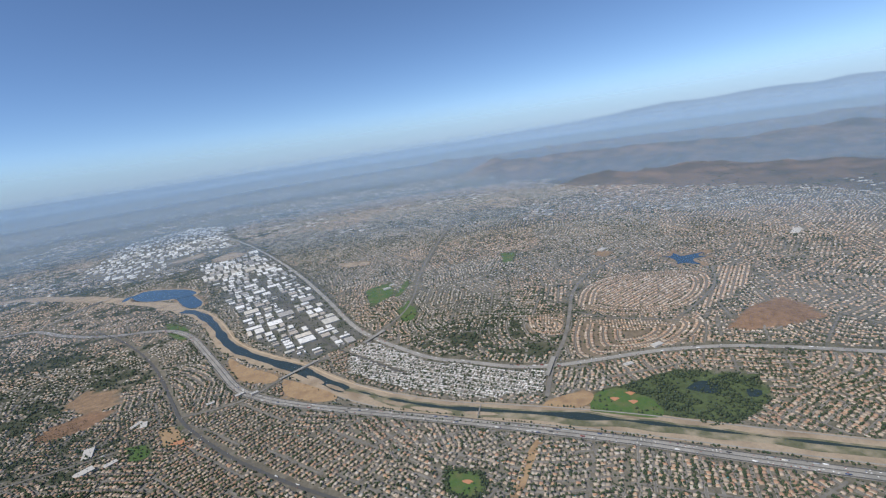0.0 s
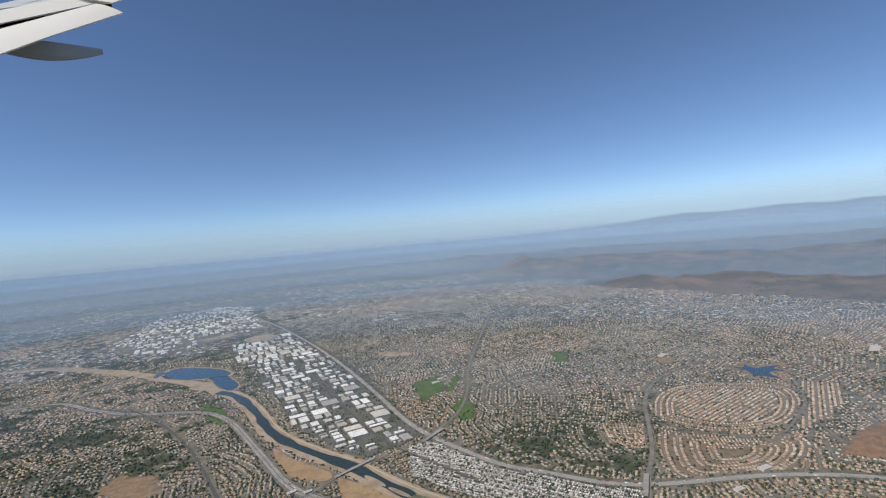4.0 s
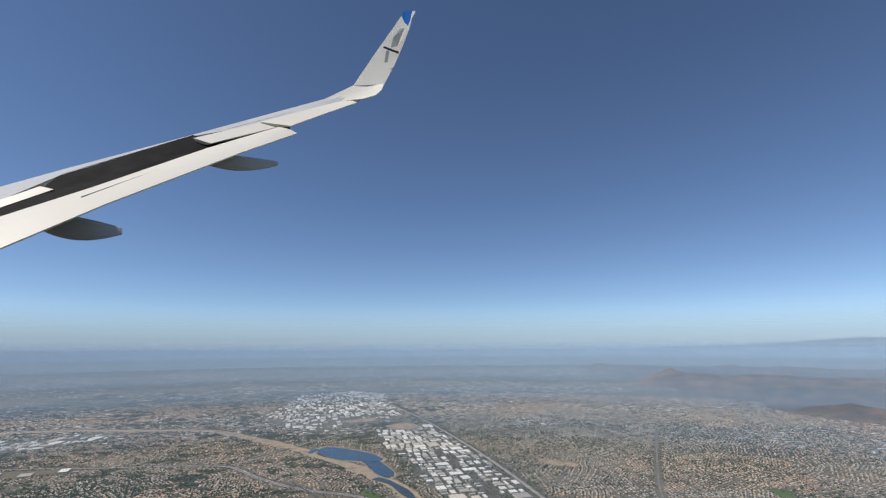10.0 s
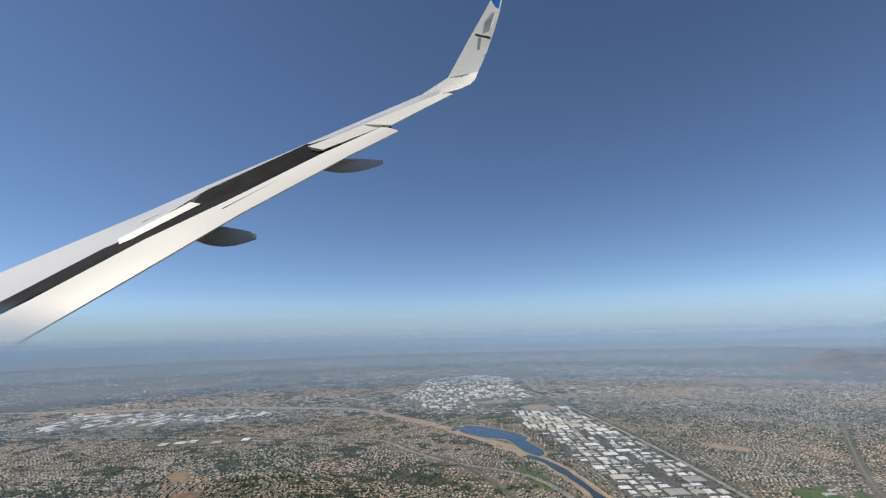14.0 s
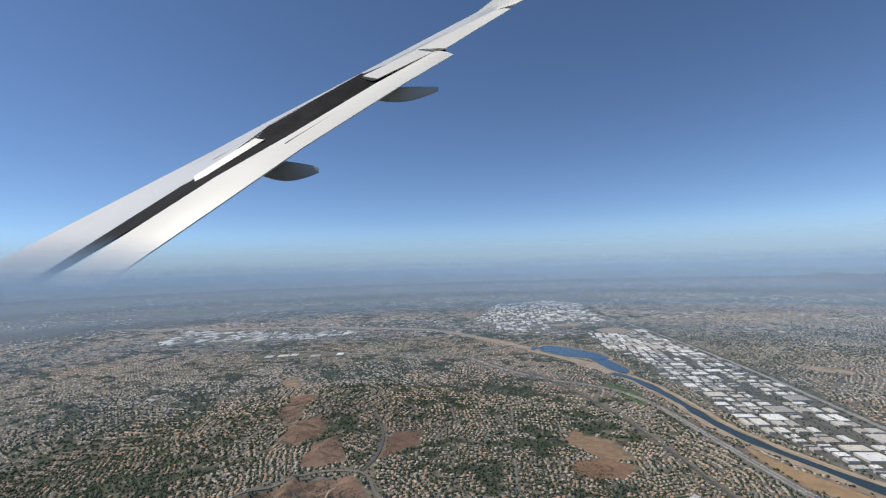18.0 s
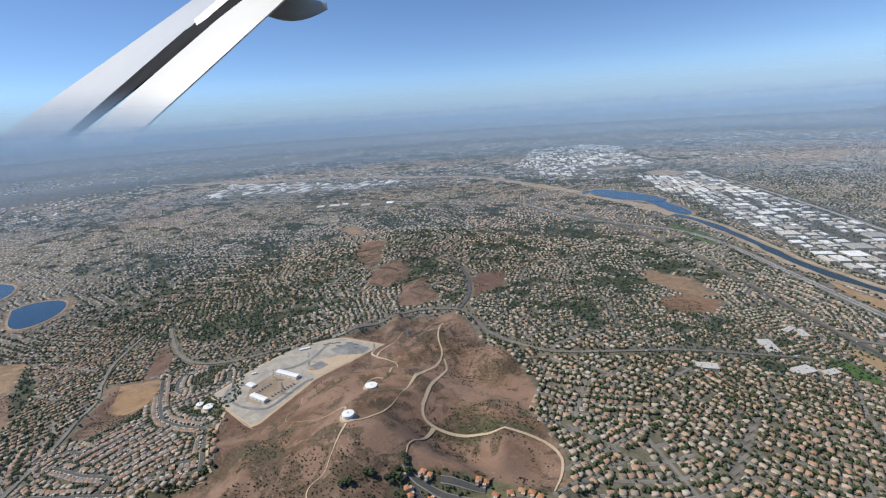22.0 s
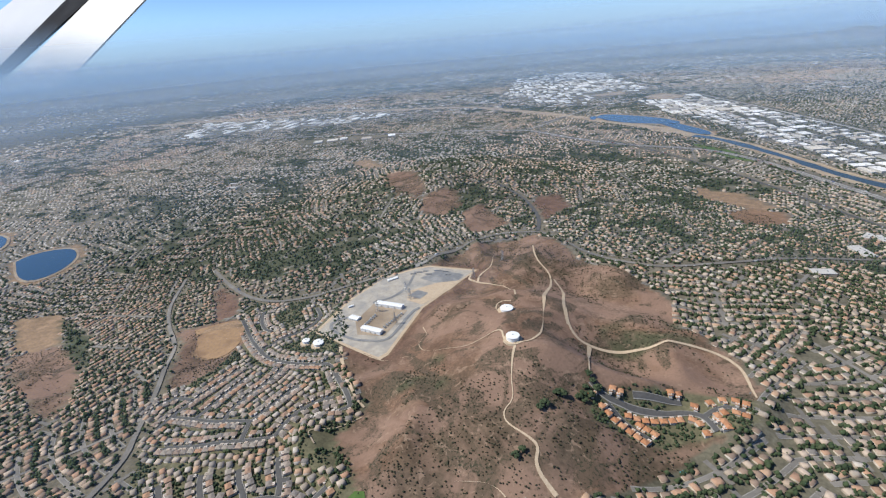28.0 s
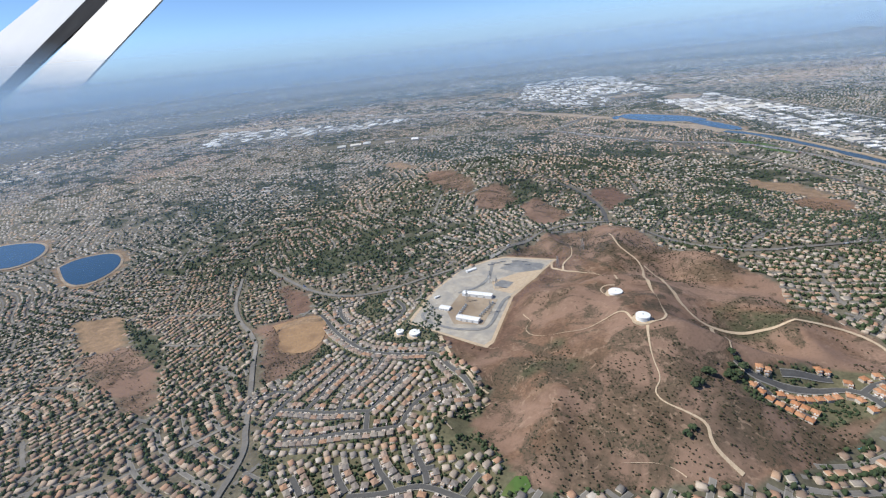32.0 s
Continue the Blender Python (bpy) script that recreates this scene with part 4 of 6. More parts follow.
lots = []
street_quads, street_lifts, walk_quads = [], [], []
for s in range(len(SEEDS)):
    cx, cy = SEEDS[s]
    if np.hypot(cx + 1000, cy - 2500) > 8800 or cy < -900:
        continue
    dist = float(near_path(cx, cy))
    hilly = float(height(cx, cy)) > 25
    coarse = dist > 3100
    pitch, lot = (68, 31) if coarse else (rng.uniform(46, 54), rng.uniform(16.5, 20))
    if use_at(cx, cy) == 7:
        pitch, lot = 54, 23
    around = np.where(np.hypot(SEEDS[:, 0] - cx, SEEDS[:, 1] - cy) < 1150)[0]
    amp, wave, phase = (rng.uniform(25, 75), rng.uniform(90, 190), rng.uniform(0, 6)) if hilly or rng.rand() < 0.5 else (rng.uniform(0, 14), 300, 0)
    if STRAIGHT[s] or FLATLAND[s]:
        amp = 4
    rows, cols = np.arange(-int(560 / pitch), int(560 / pitch) + 1), np.arange(-int(560 / lot), int(560 / lot) + 1)
    ii, jj = np.meshgrid(rows, cols, indexing="ij")
    v0 = (jj * lot).ravel().astype(float)
    u0 = (ii * pitch).ravel() + amp * np.sin(v0 / wave + phase)
    turn = np.arctan(amp / wave * np.cos(v0 / wave + phase))
    a = SEED_ANGLE[s]
    ca, sa = math.cos(a), math.sin(a)
    across = (jj % 11 == 5).ravel()

    def place(u, v):
        return cx + v * ca - u * sa, cy + v * sa + u * ca

    x, y = place(u0, v0)
    own = nearest_seed(x, y, around) == s
    use = use_at(x, y)
    ok = own & ((use == 0) | (use == 7))
    ang = a + turn
    if dist < 5200 and ok.any():
        tx, ty = np.cos(ang) * lot * 0.5, np.sin(ang) * lot * 0.5
        nx, ny = -np.sin(ang) * 3.5, np.cos(ang) * 3.5
        street_quads.append(np.stack([np.stack([x - tx - nx, y - ty - ny], -1), np.stack([x + tx - nx, y + ty - ny], -1), np.stack([x + tx + nx, y + ty + ny], -1), np.stack([x - tx + nx, y - ty + ny], -1)], 1)[ok])
        if dist < 2300:
            wx, wy = -np.sin(ang) * 4.9, np.cos(ang) * 4.9
            walk_quads.append(np.stack([np.stack([x - tx - wx, y - ty - wy], -1), np.stack([x + tx - wx, y + ty - wy], -1), np.stack([x + tx + wx, y + ty + wy], -1), np.stack([x - tx + wx, y - ty + wy], -1)], 1)[ok])
        ok2 = ok & across
        tx, ty = np.cos(ang) * 4.5, np.sin(ang) * 4.5
        nx, ny = -np.sin(ang) * pitch * 0.52, np.cos(ang) * pitch * 0.52
        street_quads.append(np.stack([np.stack([x - tx - nx, y - ty - ny], -1), np.stack([x + tx - nx, y + ty - ny], -1), np.stack([x + tx + nx, y + ty + ny], -1), np.stack([x - tx + nx, y - ty + ny], -1)], 1)[ok2])
        street_lifts += [1.0 + 0.06 * (jj.ravel() % 2)[ok], np.full(ok2.sum(), 1.25)]
    for side in (-1, 1):
        keep = ok & ~across & (rng.rand(len(u0)) < (0.9 if not (use_at(cx, cy) == 7) else 0.85))
        hx, hy = place(u0 + side * (pitch * 0.29) + rng.uniform(-4.5, 4.5, len(u0)), v0 + rng.uniform(-3.5, 3.5, len(u0)))
        uh = use_at(hx, hy)
        keep &= (uh == 0) | (uh == 7)
        warm = (value_noise(hx, hy, 900, 14) > 0.56) | ((hx > 1000) & (hy < 3500)) | ((np.abs(hx + 2600) < 320) & (np.abs(hy - 2750) < 700)) | ((np.abs(hx + 1500) < 650) & (hy < 2300) & (rng.rand(len(hx)) < 0.65))
        big = 1.35 if coarse else 1.0
        size = np.where(uh == 9, 0.86, np.where(uh == 7, 1.1, 1.0)) * big
        lots.append(np.stack([hx, hy, ang + rng.normal(0, 0.09, len(hx)) + np.where(rng.rand(len(hx)) < 0.4, math.pi / 2, 0), rng.uniform(11.5, 17, len(hx)) * size, rng.uniform(9.5, 13.5, len(hx)) * size, warm.astype(float), np.where(uh == 9, 2, 0) + np.where(uh == 7, 1, 0), ang + side * math.pi / 2], 1)[keep])


def estate_rows(pts, shrinks, inner, pitch, lot, turn, off=14.5, size=(13, 16, 11, 13), code=11, sort=3.0):
    """Homes along rings that follow the estate's outline, and along straight rows inside them."""
    c = np.mean(pts, axis=0)
    found = []
    for k in shrinks:
        ring = resample(tuple(map(tuple, c + (np.array(pts) - c) * k)) + (tuple(c + (np.array(pts[0]) - c) * k),), lot)
        found += [(ring[i], ring[i + 1] - ring[i]) for i in range(len(ring) - 1)]
    if inner:
        ca, sa = math.cos(turn), math.sin(turn)
        core = tuple(map(tuple, c + (np.array(pts) - c) * inner))
        for u in np.arange(-900, 900, pitch):
            v = np.arange(-900, 900, lot)
            x, y = c[0] + v * ca - u * sa, c[1] + v * sa + u * ca
            found += [(np.array((p, q)), np.array((ca, sa)) * lot) for p, q in np.stack([x, y], 1)[within(x, y, core)]]
    p, t = np.array([f[0] for f in found]), np.array([f[1] for f in found])
    t /= np.hypot(t[:, 0], t[:, 1])[:, None]
    nrm = np.stack([-t[:, 1], t[:, 0]], 1)
    street_quads.append(np.stack([p - t * lot * 0.5 - nrm * 3.2, p + t * lot * 0.5 - nrm * 3.2, p + t * lot * 0.5 + nrm * 3.2, p - t * lot * 0.5 + nrm * 3.2], 1))
    street_lifts.append(np.full(len(p), 1.1))
    ang = np.arctan2(t[:, 1], t[:, 0])
    for side in (-1, 1):
        h = p + nrm * side * off + rng.uniform(-1, 1, p.shape)
        ok = (use_at(h[:, 0], h[:, 1]) == code) & (rng.rand(len(h)) < 0.93)
        n = ok.sum()
        lots.append(np.stack([h[ok, 0], h[ok, 1], ang[ok] + math.pi / 2, rng.uniform(size[0], size[1], n), rng.uniform(size[2], size[3], n), np.ones(n), np.full(n, sort), ang[ok] + side * math.pi / 2], 1))


estate_rows(LOOP_ESTATE, (0.94, 0.78), 0.68, 54, 17, 0.42)
estate_rows(LOWER_ESTATE, (0.95, 0.74, 0.52, 0.3), 0, 54, 17, 0)
estate_rows(RED_ESTATE, (), 0.98, 50, 16, 0.75)
estate_rows(PINK_ESTATE, (0.95, 0.62, 0.3), 0, 54, 17, 0)
estate_rows(MOBILE_PARK, (), 0.99, 36, 9.5, -0.72, 9.5, (11, 14, 5.5, 7.5), 9, 2.0)
lots = np.concatenate(lots)
lots = lots[(lots[:, 0] < 1500) | (height(lots[:, 0], lots[:, 1]) < 55)]
warm = lots[:, 5] > 0.5
tall = np.where(lots[:, 6] == 2, 2.4, rng.uniform(2.8, 5.0, len(lots)))
small = lots[:, 6] == 2
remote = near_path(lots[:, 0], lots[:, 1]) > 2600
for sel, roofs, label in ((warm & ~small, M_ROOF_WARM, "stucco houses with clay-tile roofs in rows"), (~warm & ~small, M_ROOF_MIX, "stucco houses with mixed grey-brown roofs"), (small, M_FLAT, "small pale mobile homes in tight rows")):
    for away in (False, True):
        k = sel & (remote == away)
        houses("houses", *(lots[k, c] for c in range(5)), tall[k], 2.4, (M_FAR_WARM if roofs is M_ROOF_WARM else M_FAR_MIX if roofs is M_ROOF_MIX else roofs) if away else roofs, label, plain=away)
Q = np.concatenate(street_quads).reshape(-1, 2)
me = mesh_of("streets", np.c_[Q, height(Q[:, 0], Q[:, 1]) + np.repeat(np.concatenate(street_lifts), 4)], [np.arange(len(Q)).reshape(-1, 4)], [M_STREET])
tagged(new("streets", me), "grey asphalt streets between rows of houses", "streets", kind="stuff")

Q = np.concatenate(walk_quads).reshape(-1, 2)
me = mesh_of("pavements", np.c_[Q, height(Q[:, 0], Q[:, 1]) + np.repeat(0.6 + 0.06 * (np.arange(len(Q) // 4) % 2), 4)], [np.arange(len(Q)).reshape(-1, 4)], [M_CONCRETE])
tagged(new("pavements", me), "pale concrete pavements beside the streets", "pavements", kind="stuff")

# trees between the homes, in the estates, along the roads and in the park
tx, ty = [], []
leafiness = np.where(lots[:, 6] == 1, 1.0, np.where(lots[:, 6] == 2, 0.3, np.where(lots[:, 6] == 3, 0.4, 0.6 + 0.6 * smooth(0.35, 0.65, value_noise(lots[:, 0], lots[:, 1], 600, 15)))))
straight = (-0.69 * (lots[:, 0] + 2893) - 0.72 * (lots[:, 1] - 4662) > 0) & (lots[:, 0] > -1300)
leafiness = np.where(straight, leafiness * 1.0, leafiness)
leafiness = np.where(height(lots[:, 0], lots[:, 1]) > 25, np.maximum(leafiness, 1.0), leafiness)
leafiness = np.where((lots[:, 0] > -2100) & (lots[:, 0] < -900) & (lots[:, 1] > 500), 1.15, leafiness)
for back, wide, count, far in ((9.5, 8, 0.85, 9e9), (12, 9, 0.9, 3800), (10, 10, 0.6, 3000), (4, 11, 0.6, 2600), (-13, 8, 0.6, 2300), (7, 11, 0.8, 1500)):
    pick = (rng.rand(len(lots)) < count * leafiness) & (near_path(lots[:, 0], lots[:, 1]) < far)
    b, a = back + rng.uniform(-1.5, 3, pick.sum()), rng.uniform(-wide, wide, pick.sum())
    way = lots[pick, 7]
    tx.append(lots[pick, 0] + np.cos(way) * b - np.sin(way) * a)
    ty.append(lots[pick, 1] + np.sin(way) * b + np.cos(way) * a)
n = 130000
ex, ey = rng.uniform(-5600, 3600, n), rng.uniform(700, 7500, n)
dense = value_noise(ex, ey, 380, 16) * 0.5 + value_noise(ex, ey, 110, 17) * 0.25 + value_noise(ex, ey, 40, 37) * 0.25
u = use_at(ex, ey)
keep = ((u == 7) & (dense > 0.47)) | ((u == 0) & (dense > np.where(height(ex, ey) > 20, 0.45, np.where((ex > -900) & (ey > 2500), 0.44, 0.53)))) | ((u == 6) & (dense > 0.5)) | ((u == 4) & (dense > 0.8) & (near_path(ex, ey) > 1e9))
tx.append(ex[keep])
ty.append(ey[keep])
cells = np.argwhere(USE == 10)
px, py = X0 + cells[:, 0] * CELL + rng.uniform(-4, 4, len(cells)), Y0 + cells[:, 1] * CELL + rng.uniform(-4, 4, len(cells))
away = near_path(px, py)
keep = (rng.rand(len(px)) < np.where(within(px, py, PARK), 0.5, 1.0)) & (rng.rand(len(px)) < np.where(away < 2000, 0.36, np.where(away < 4500, 0.26, 0.14)))
tx.append(px[keep])
ty.append(py[keep])
px, py = rng.uniform(800, 1570, 3200), rng.uniform(1330, 1745, 3200)
keep = within(px, py, PARK) & ~within(px, py, PARK_LAWN) & (value_noise(px, py, 60, 18) > 0.42)
tx.append(px[keep])
ty.append(py[keep])
for line, off in ((RIDGE_ROAD, 17), (WEST_ROAD, 18), (RIVER_EAST, 76), (FREEWAY, -38), (RAMP_ROAD, 19), (EAST_FREEWAY, -32), (LOOP_ROAD, 14)):
    p = resample(line, 13)
    for sgn in (1, -1):
        q, _ = offset_line(p, sgn * off + rng.uniform(-4, 4, (len(p), 1)))
        keep = rng.rand(len(q)) < 0.55
        tx.append(q[keep, 0])
        ty.append(q[keep, 1])
p = resample(SMALL_PARK + SMALL_PARK[:1], 4)
for k in range(3):
    tx.append(p[:, 0] + rng.uniform(-12, 12, len(p)))
    ty.append(p[:, 1] + rng.uniform(-12, 12, len(p)))
p = resample(((-2800, 1085), (-2832, 1110), (-2835, 1290), (-2800, 1440), (-2715, 1540)), 5)
for k in range(2):
    tx.append(p[:, 0] - 8 + rng.uniform(-14, 10, len(p)))
    ty.append(p[:, 1] + rng.uniform(-10, 10, len(p)))
tx, ty = np.concatenate(tx), np.concatenate(ty)
u = use_at(tx, ty)
keep = (u != 3) & (u != 1) & (u != 8) & (u != 2)
tx, ty = tx[keep], ty[keep]
r = rng.uniform(2.0, 5.6, len(tx)) * np.where((use_at(tx, ty) == 7) | (use_at(tx, ty) == 10), 1.25, 1.0)
close = near_path(tx, ty) < 330
mid = ~close & (near_path(tx, ty) < 2300)
leaf_blobs("trees", tx[close], ty[close], r[close], r[close] * rng.uniform(1.6, 2.6, close.sum()), "dark green trees between the houses", M_LEAF)
leaf_blobs("trees", tx[mid], ty[mid], r[mid] * 1.15, r[mid] * rng.uniform(1.8, 2.6, mid.sum()), "dark green trees between streets of houses", M_LEAF, fine=False)
thin = ~close & ~mid & (rng.rand(len(tx)) < np.where(use_at(tx, ty) == 10, 0.7, 0.5))
leaf_blobs("trees", tx[thin], ty[thin], r[thin] * 1.65, r[thin] * 2.2, "dark green trees far off in the suburbs", M_LEAF, fine=False)

# brush on the dry hills
n = 150000
ex, ey = rng.uniform(-4300, -1500, n), rng.uniform(350, 3500, n)
dense = value_noise(ex, ey, 140, 9) * 0.45 + value_noise(ex, ey, 40, 19) * 0.25 + 0.3 * smooth(0.62, 0.25, 1 - np.abs(2 * value_noise(ex + 0.4 * ey, ey - 0.3 * ex, 190, 1) - 1))
lush = np.zeros(n)
for pts in GULLIES + (ORCHARD,):
    lush = np.maximum(lush, 0.3 * smooth(30, 0, inside_far(ex, ey, pts)))
keep = (use_at(ex, ey) == 1) & (dense + lush + 0.25 * value_noise(ex, ey, 420, 27) + 0.1 * rng.rand(n) > 0.63)
for pts in TRACKS:
    keep &= edge_distance(ex, ey, pts, closed=False) > 7
ex, ey = ex[keep], ey[keep]
r = rng.uniform(0.7, 2.3, len(ex)) ** 1.15
leaf_blobs("brush", ex, ey, r, r * 1.3, "dark brush scattered over the dry slopes", M_SHRUB, fine=False)

# far town: roofs and trees past the mapped suburbs
n = 16000
rr, aa = 5200 + 15000 * rng.rand(n) ** 1.3, rng.uniform(-1.25, 1.5, n)
fx, fy = -1200 + rr * np.sin(-aa), 500 + rr * np.cos(aa)
keep = (near_path(fx, fy) > 6000) & (use_at(fx, fy) <= 0) & (value_noise(fx, fy, 1500, 20) > 0.4) & (height(fx, fy) < 60)
fx, fy = fx[keep], fy[keep]
houses("distant_buildings", fx, fy, np.full(len(fx), 0.2), rng.uniform(18, 75, len(fx)), rng.uniform(15, 45, len(fx)), rng.uniform(4, 9, len(fx)), 0.4, M_FLAT, "pale flat-roofed buildings in the hazy distance", along=2.0)
n = 19000
rr, aa = 5500 + 14000 * rng.rand(n) ** 1.2, rng.uniform(-1.25, 1.5, n)
fx, fy = -1200 + rr * np.sin(-aa), 500 + rr * np.cos(aa)
keep = (near_path(fx, fy) > 5600) & (use_at(fx, fy) <= 0) & (value_noise(fx, fy, 900, 21) > 0.35)
fx, fy = fx[keep], fy[keep]
leaf_blobs("distant_trees", fx, fy, rng.uniform(9, 26, len(fx)), rng.uniform(9, 14, len(fx)), "dark tree belts in the hazy distance", M_LEAF, fine=False)


# ---- works ----
def flat_boxes(x, y, ang, w, d, h):
    """Flat-roofed sheds with a low parapet, as arrays of corners and faces."""
    n = len(x)
    z = height(x, y)
    ca, sa = np.cos(ang), np.sin(ang)
    V = np.zeros((n, 12, 3))
    for k, (i, j) in enumerate(((-1, -1), (1, -1), (1, 1), (-1, 1))):
        for lay, (grow, up) in enumerate(((1, -1), (1, h), (0.965, h - 0.9))):
            a, b = i * w / 2 * grow, j * d / 2 * grow
            V[:, lay * 4 + k] = np.stack([x + a * ca - b * sa, y + a * sa + b * ca, z + up], -1)
    base = (np.arange(n) * 12)[:, None]
    F = [base + np.array(f) for k in range(4) for f in ((k, (k + 1) % 4, 4 + (k + 1) % 4, 4 + k), (4 + k, 4 + (k + 1) % 4, 8 + (k + 1) % 4, 8 + k))]
    F.append(base + np.array((8, 9, 10, 11)))
    return V, np.concatenate(F)


def split(u0, u1, v0, v1, least, out):
    """Cut a block into lots of unequal size."""
    w, d = u1 - u0, v1 - v0
    if max(w, d) < least * rng.uniform(1.1, 2.6) or min(w, d) < least * 0.55:
        out.append(((u0 + u1) / 2, (v0 + v1) / 2, w - rng.uniform(14, 30), d - rng.uniform(14, 30)))
        return
    f = rng.uniform(0.35, 0.65)
    if w > d:
        split(u0, u0 + f * w, v0, v1, least, out), split(u0 + f * w, u1, v0, v1, least, out)
    else:
        split(u0, u1, v0, v0 + f * d, least, out), split(u0, u1, v0 + f * d, v1, least, out)


works = []
for pts, bu, bv, least, a in ((INDUSTRY[0], 230, 150, 60, -1.26), (INDUSTRY[1], 260, 170, 66, -1.2), (INDUSTRY[2], 260, 170, 66, 0.2), (INDUSTRY[3], 240, 150, 80, 0.5)):
    c = np.array(pts).mean(0)
    lots_here = []
    for i in range(-14, 15):
        for j in range(-18, 19):
            split(i * bu, i * bu + bu - 16, j * bv + 40 * (i % 3), j * bv + bv - 16 + 40 * (i % 3), least, lots_here)
    L = np.array(lots_here)
    bx, by = c[0] + L[:, 0] * math.cos(a) - L[:, 1] * math.sin(a), c[1] + L[:, 0] * math.sin(a) + L[:, 1] * math.cos(a)
    ok = within(bx, by, pts) & (rng.rand(len(bx)) < (0.94 if least < 63 else 0.6))
    for e in (-0.36, 0, 0.36):
        for f in (-0.36, 0, 0.36):
            du, dv = e * L[:, 2], f * L[:, 3]
            ok &= use_at(bx + du * math.cos(a) - dv * math.sin(a), by + du * math.sin(a) + dv * math.cos(a)) == 5
    works.append(np.c_[bx, by, np.full(len(bx), a), L[:, 2], L[:, 3]][ok])
works = np.concatenate(works)
tx, ty = rng.uniform(-2100, -60, 9000), rng.uniform(2700, 7100, 9000)
keep = use_at(tx, ty) == 5
tx, ty = tx[keep], ty[keep]
for x, y, a, w, d in works:
    u, v = (tx - x) * math.cos(a) + (ty - y) * math.sin(a), -(tx - x) * math.sin(a) + (ty - y) * math.cos(a)
    keep = (np.abs(u) > w / 2 + 3) | (np.abs(v) > d / 2 + 3)
    tx, ty = tx[keep], ty[keep]
r = rng.uniform(3, 6.5, len(tx))
leaf_blobs("yard_trees", tx, ty, r, r * 1.9, "dark green trees between the warehouses", M_LEAF, fine=False)
works = works[np.argsort(near_path(works[:, 0], works[:, 1]))]
wh = rng.uniform(7, 12, len(works))
V, F = flat_boxes(*works[240:].T, wh[240:])
tagged(new("warehouses", mesh_of("warehouses", V, [F], [M_FLAT])), "white and grey flat-roofed warehouses in rows", "warehouses", kind="stuff")
M_FLAT_ONE = varied("warehouse_roof", [(0.68, 0.66, 0.63), (0.76, 0.75, 0.73), (0.5, 0.48, 0.44), (0.79, 0.78, 0.77), (0.36, 0.34, 0.32), (0.6, 0.55, 0.48), (0.72, 0.71, 0.69), (0.42, 0.37, 0.32)], per="object", grain=18)
for (x, y, a, w, d), h in zip(works[:240], wh[:240]):
    root = tagged(new("warehouse"), "flat-roofed pale warehouse with rooftop units" if w * d > 3000 else "small flat-roofed workshop with a pale roof", "warehouse", group="warehouses by the river")
    root.location, root.rotation_euler = (x * S, y * S, float(height(x, y)) * S), (0, 0, a)
    bm = bmesh.new()
    box(bm, -w / 2, w / 2, -d / 2, d / 2, -1, h)
    part("wall", bm, M_SHED_WALL, root)
    bm = bmesh.new()
    box(bm, -w / 2 + 0.5, w / 2 - 0.5, -d / 2 + 0.5, d / 2 - 0.5, h - 0.3, h + 0.25)
    part("roof", bm, M_FLAT_ONE, root)
    for k in (-0.22, 0.26):
        bm = bmesh.new()
        box(bm, k * w - 2.2, k * w + 2.2, k * d * 0.5 - 2, k * d * 0.5 + 2, h + 0.25, h + 2)
        part("roof_unit", bm, M_STEEL, root)

# ---- haze and mountains ----
CENTRE = (-1200.0, 300.0)


def haze_bank(radius, density, full, top, start=-1.9, end=1.9):
    """A shallow sloping sheet of haze that rises outwards from the ground."""
    a = np.linspace(start, end, 121)
    rise = np.array([-20.0, 0.0, 0.25, 0.5, 0.75, 1.0])
    z = np.where(rise < 0, rise, rise * top)
    far = radius + z * 2.6
    x, y = CENTRE[0] - far[:, None] * np.sin(a), CENTRE[1] + far[:, None] * np.cos(a)
    v = np.stack([x, y, np.broadcast_to(z[:, None], x.shape)], -1)
    i = np.arange(x.size).reshape(x.shape)
    q = np.stack([i[:-1, :-1], i[1:, :-1], i[1:, 1:], i[:-1, 1:]], -1).reshape(-1, 4)
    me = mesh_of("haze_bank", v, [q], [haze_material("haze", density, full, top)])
    me.polygons.foreach_set("use_smooth", np.ones(len(me.polygons), bool))
    tagged(new("haze_bank", me), "pale blue summer haze over the basin", "haze", kind="structure")


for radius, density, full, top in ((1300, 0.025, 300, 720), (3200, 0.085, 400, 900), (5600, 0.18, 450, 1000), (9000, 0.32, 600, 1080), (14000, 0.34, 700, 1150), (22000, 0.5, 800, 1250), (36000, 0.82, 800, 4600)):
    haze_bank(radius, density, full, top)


def mountain_range():
    a = np.linspace(-1.75, -0.30, 240)
    rows = np.linspace(0, 1, 14)
    A, R = np.meshgrid(a, rows, indexing="ij")
    rise = smooth(-0.30, -0.75, A)
    crest = 700 + 950 * rise * (0.75 + 0.25 * value_noise(A * 30000, A * 0, 2600, 22)) + 260 * value_noise(A * 30000, A * 0, 900, 23) * rise
    prof = np.sin(R * math.pi) ** 0.8
    rad = 48000 + 9000 * R + 1500 * value_noise(A * 40000, R * 9000, 1800, 24)
    z = crest * prof * (0.82 + 0.18 * value_noise(A * 40000, R * 9000, 1500, 25)) - 60
    x, y = CENTRE[0] - rad * np.sin(A), CENTRE[1] + rad * np.cos(A)
    i = np.arange(A.size).reshape(A.shape)
    q = np.stack([i[:-1, :-1], i[:-1, 1:], i[1:, 1:], i[1:, :-1]], -1).reshape(-1, 4)
    tagged(new("mountain_range", mesh_of("mountain_range", np.stack([x, y, z], -1), [q], [M_MOUNTAIN])), "hazy blue mountain range on the horizon", "mountains", kind="structure")


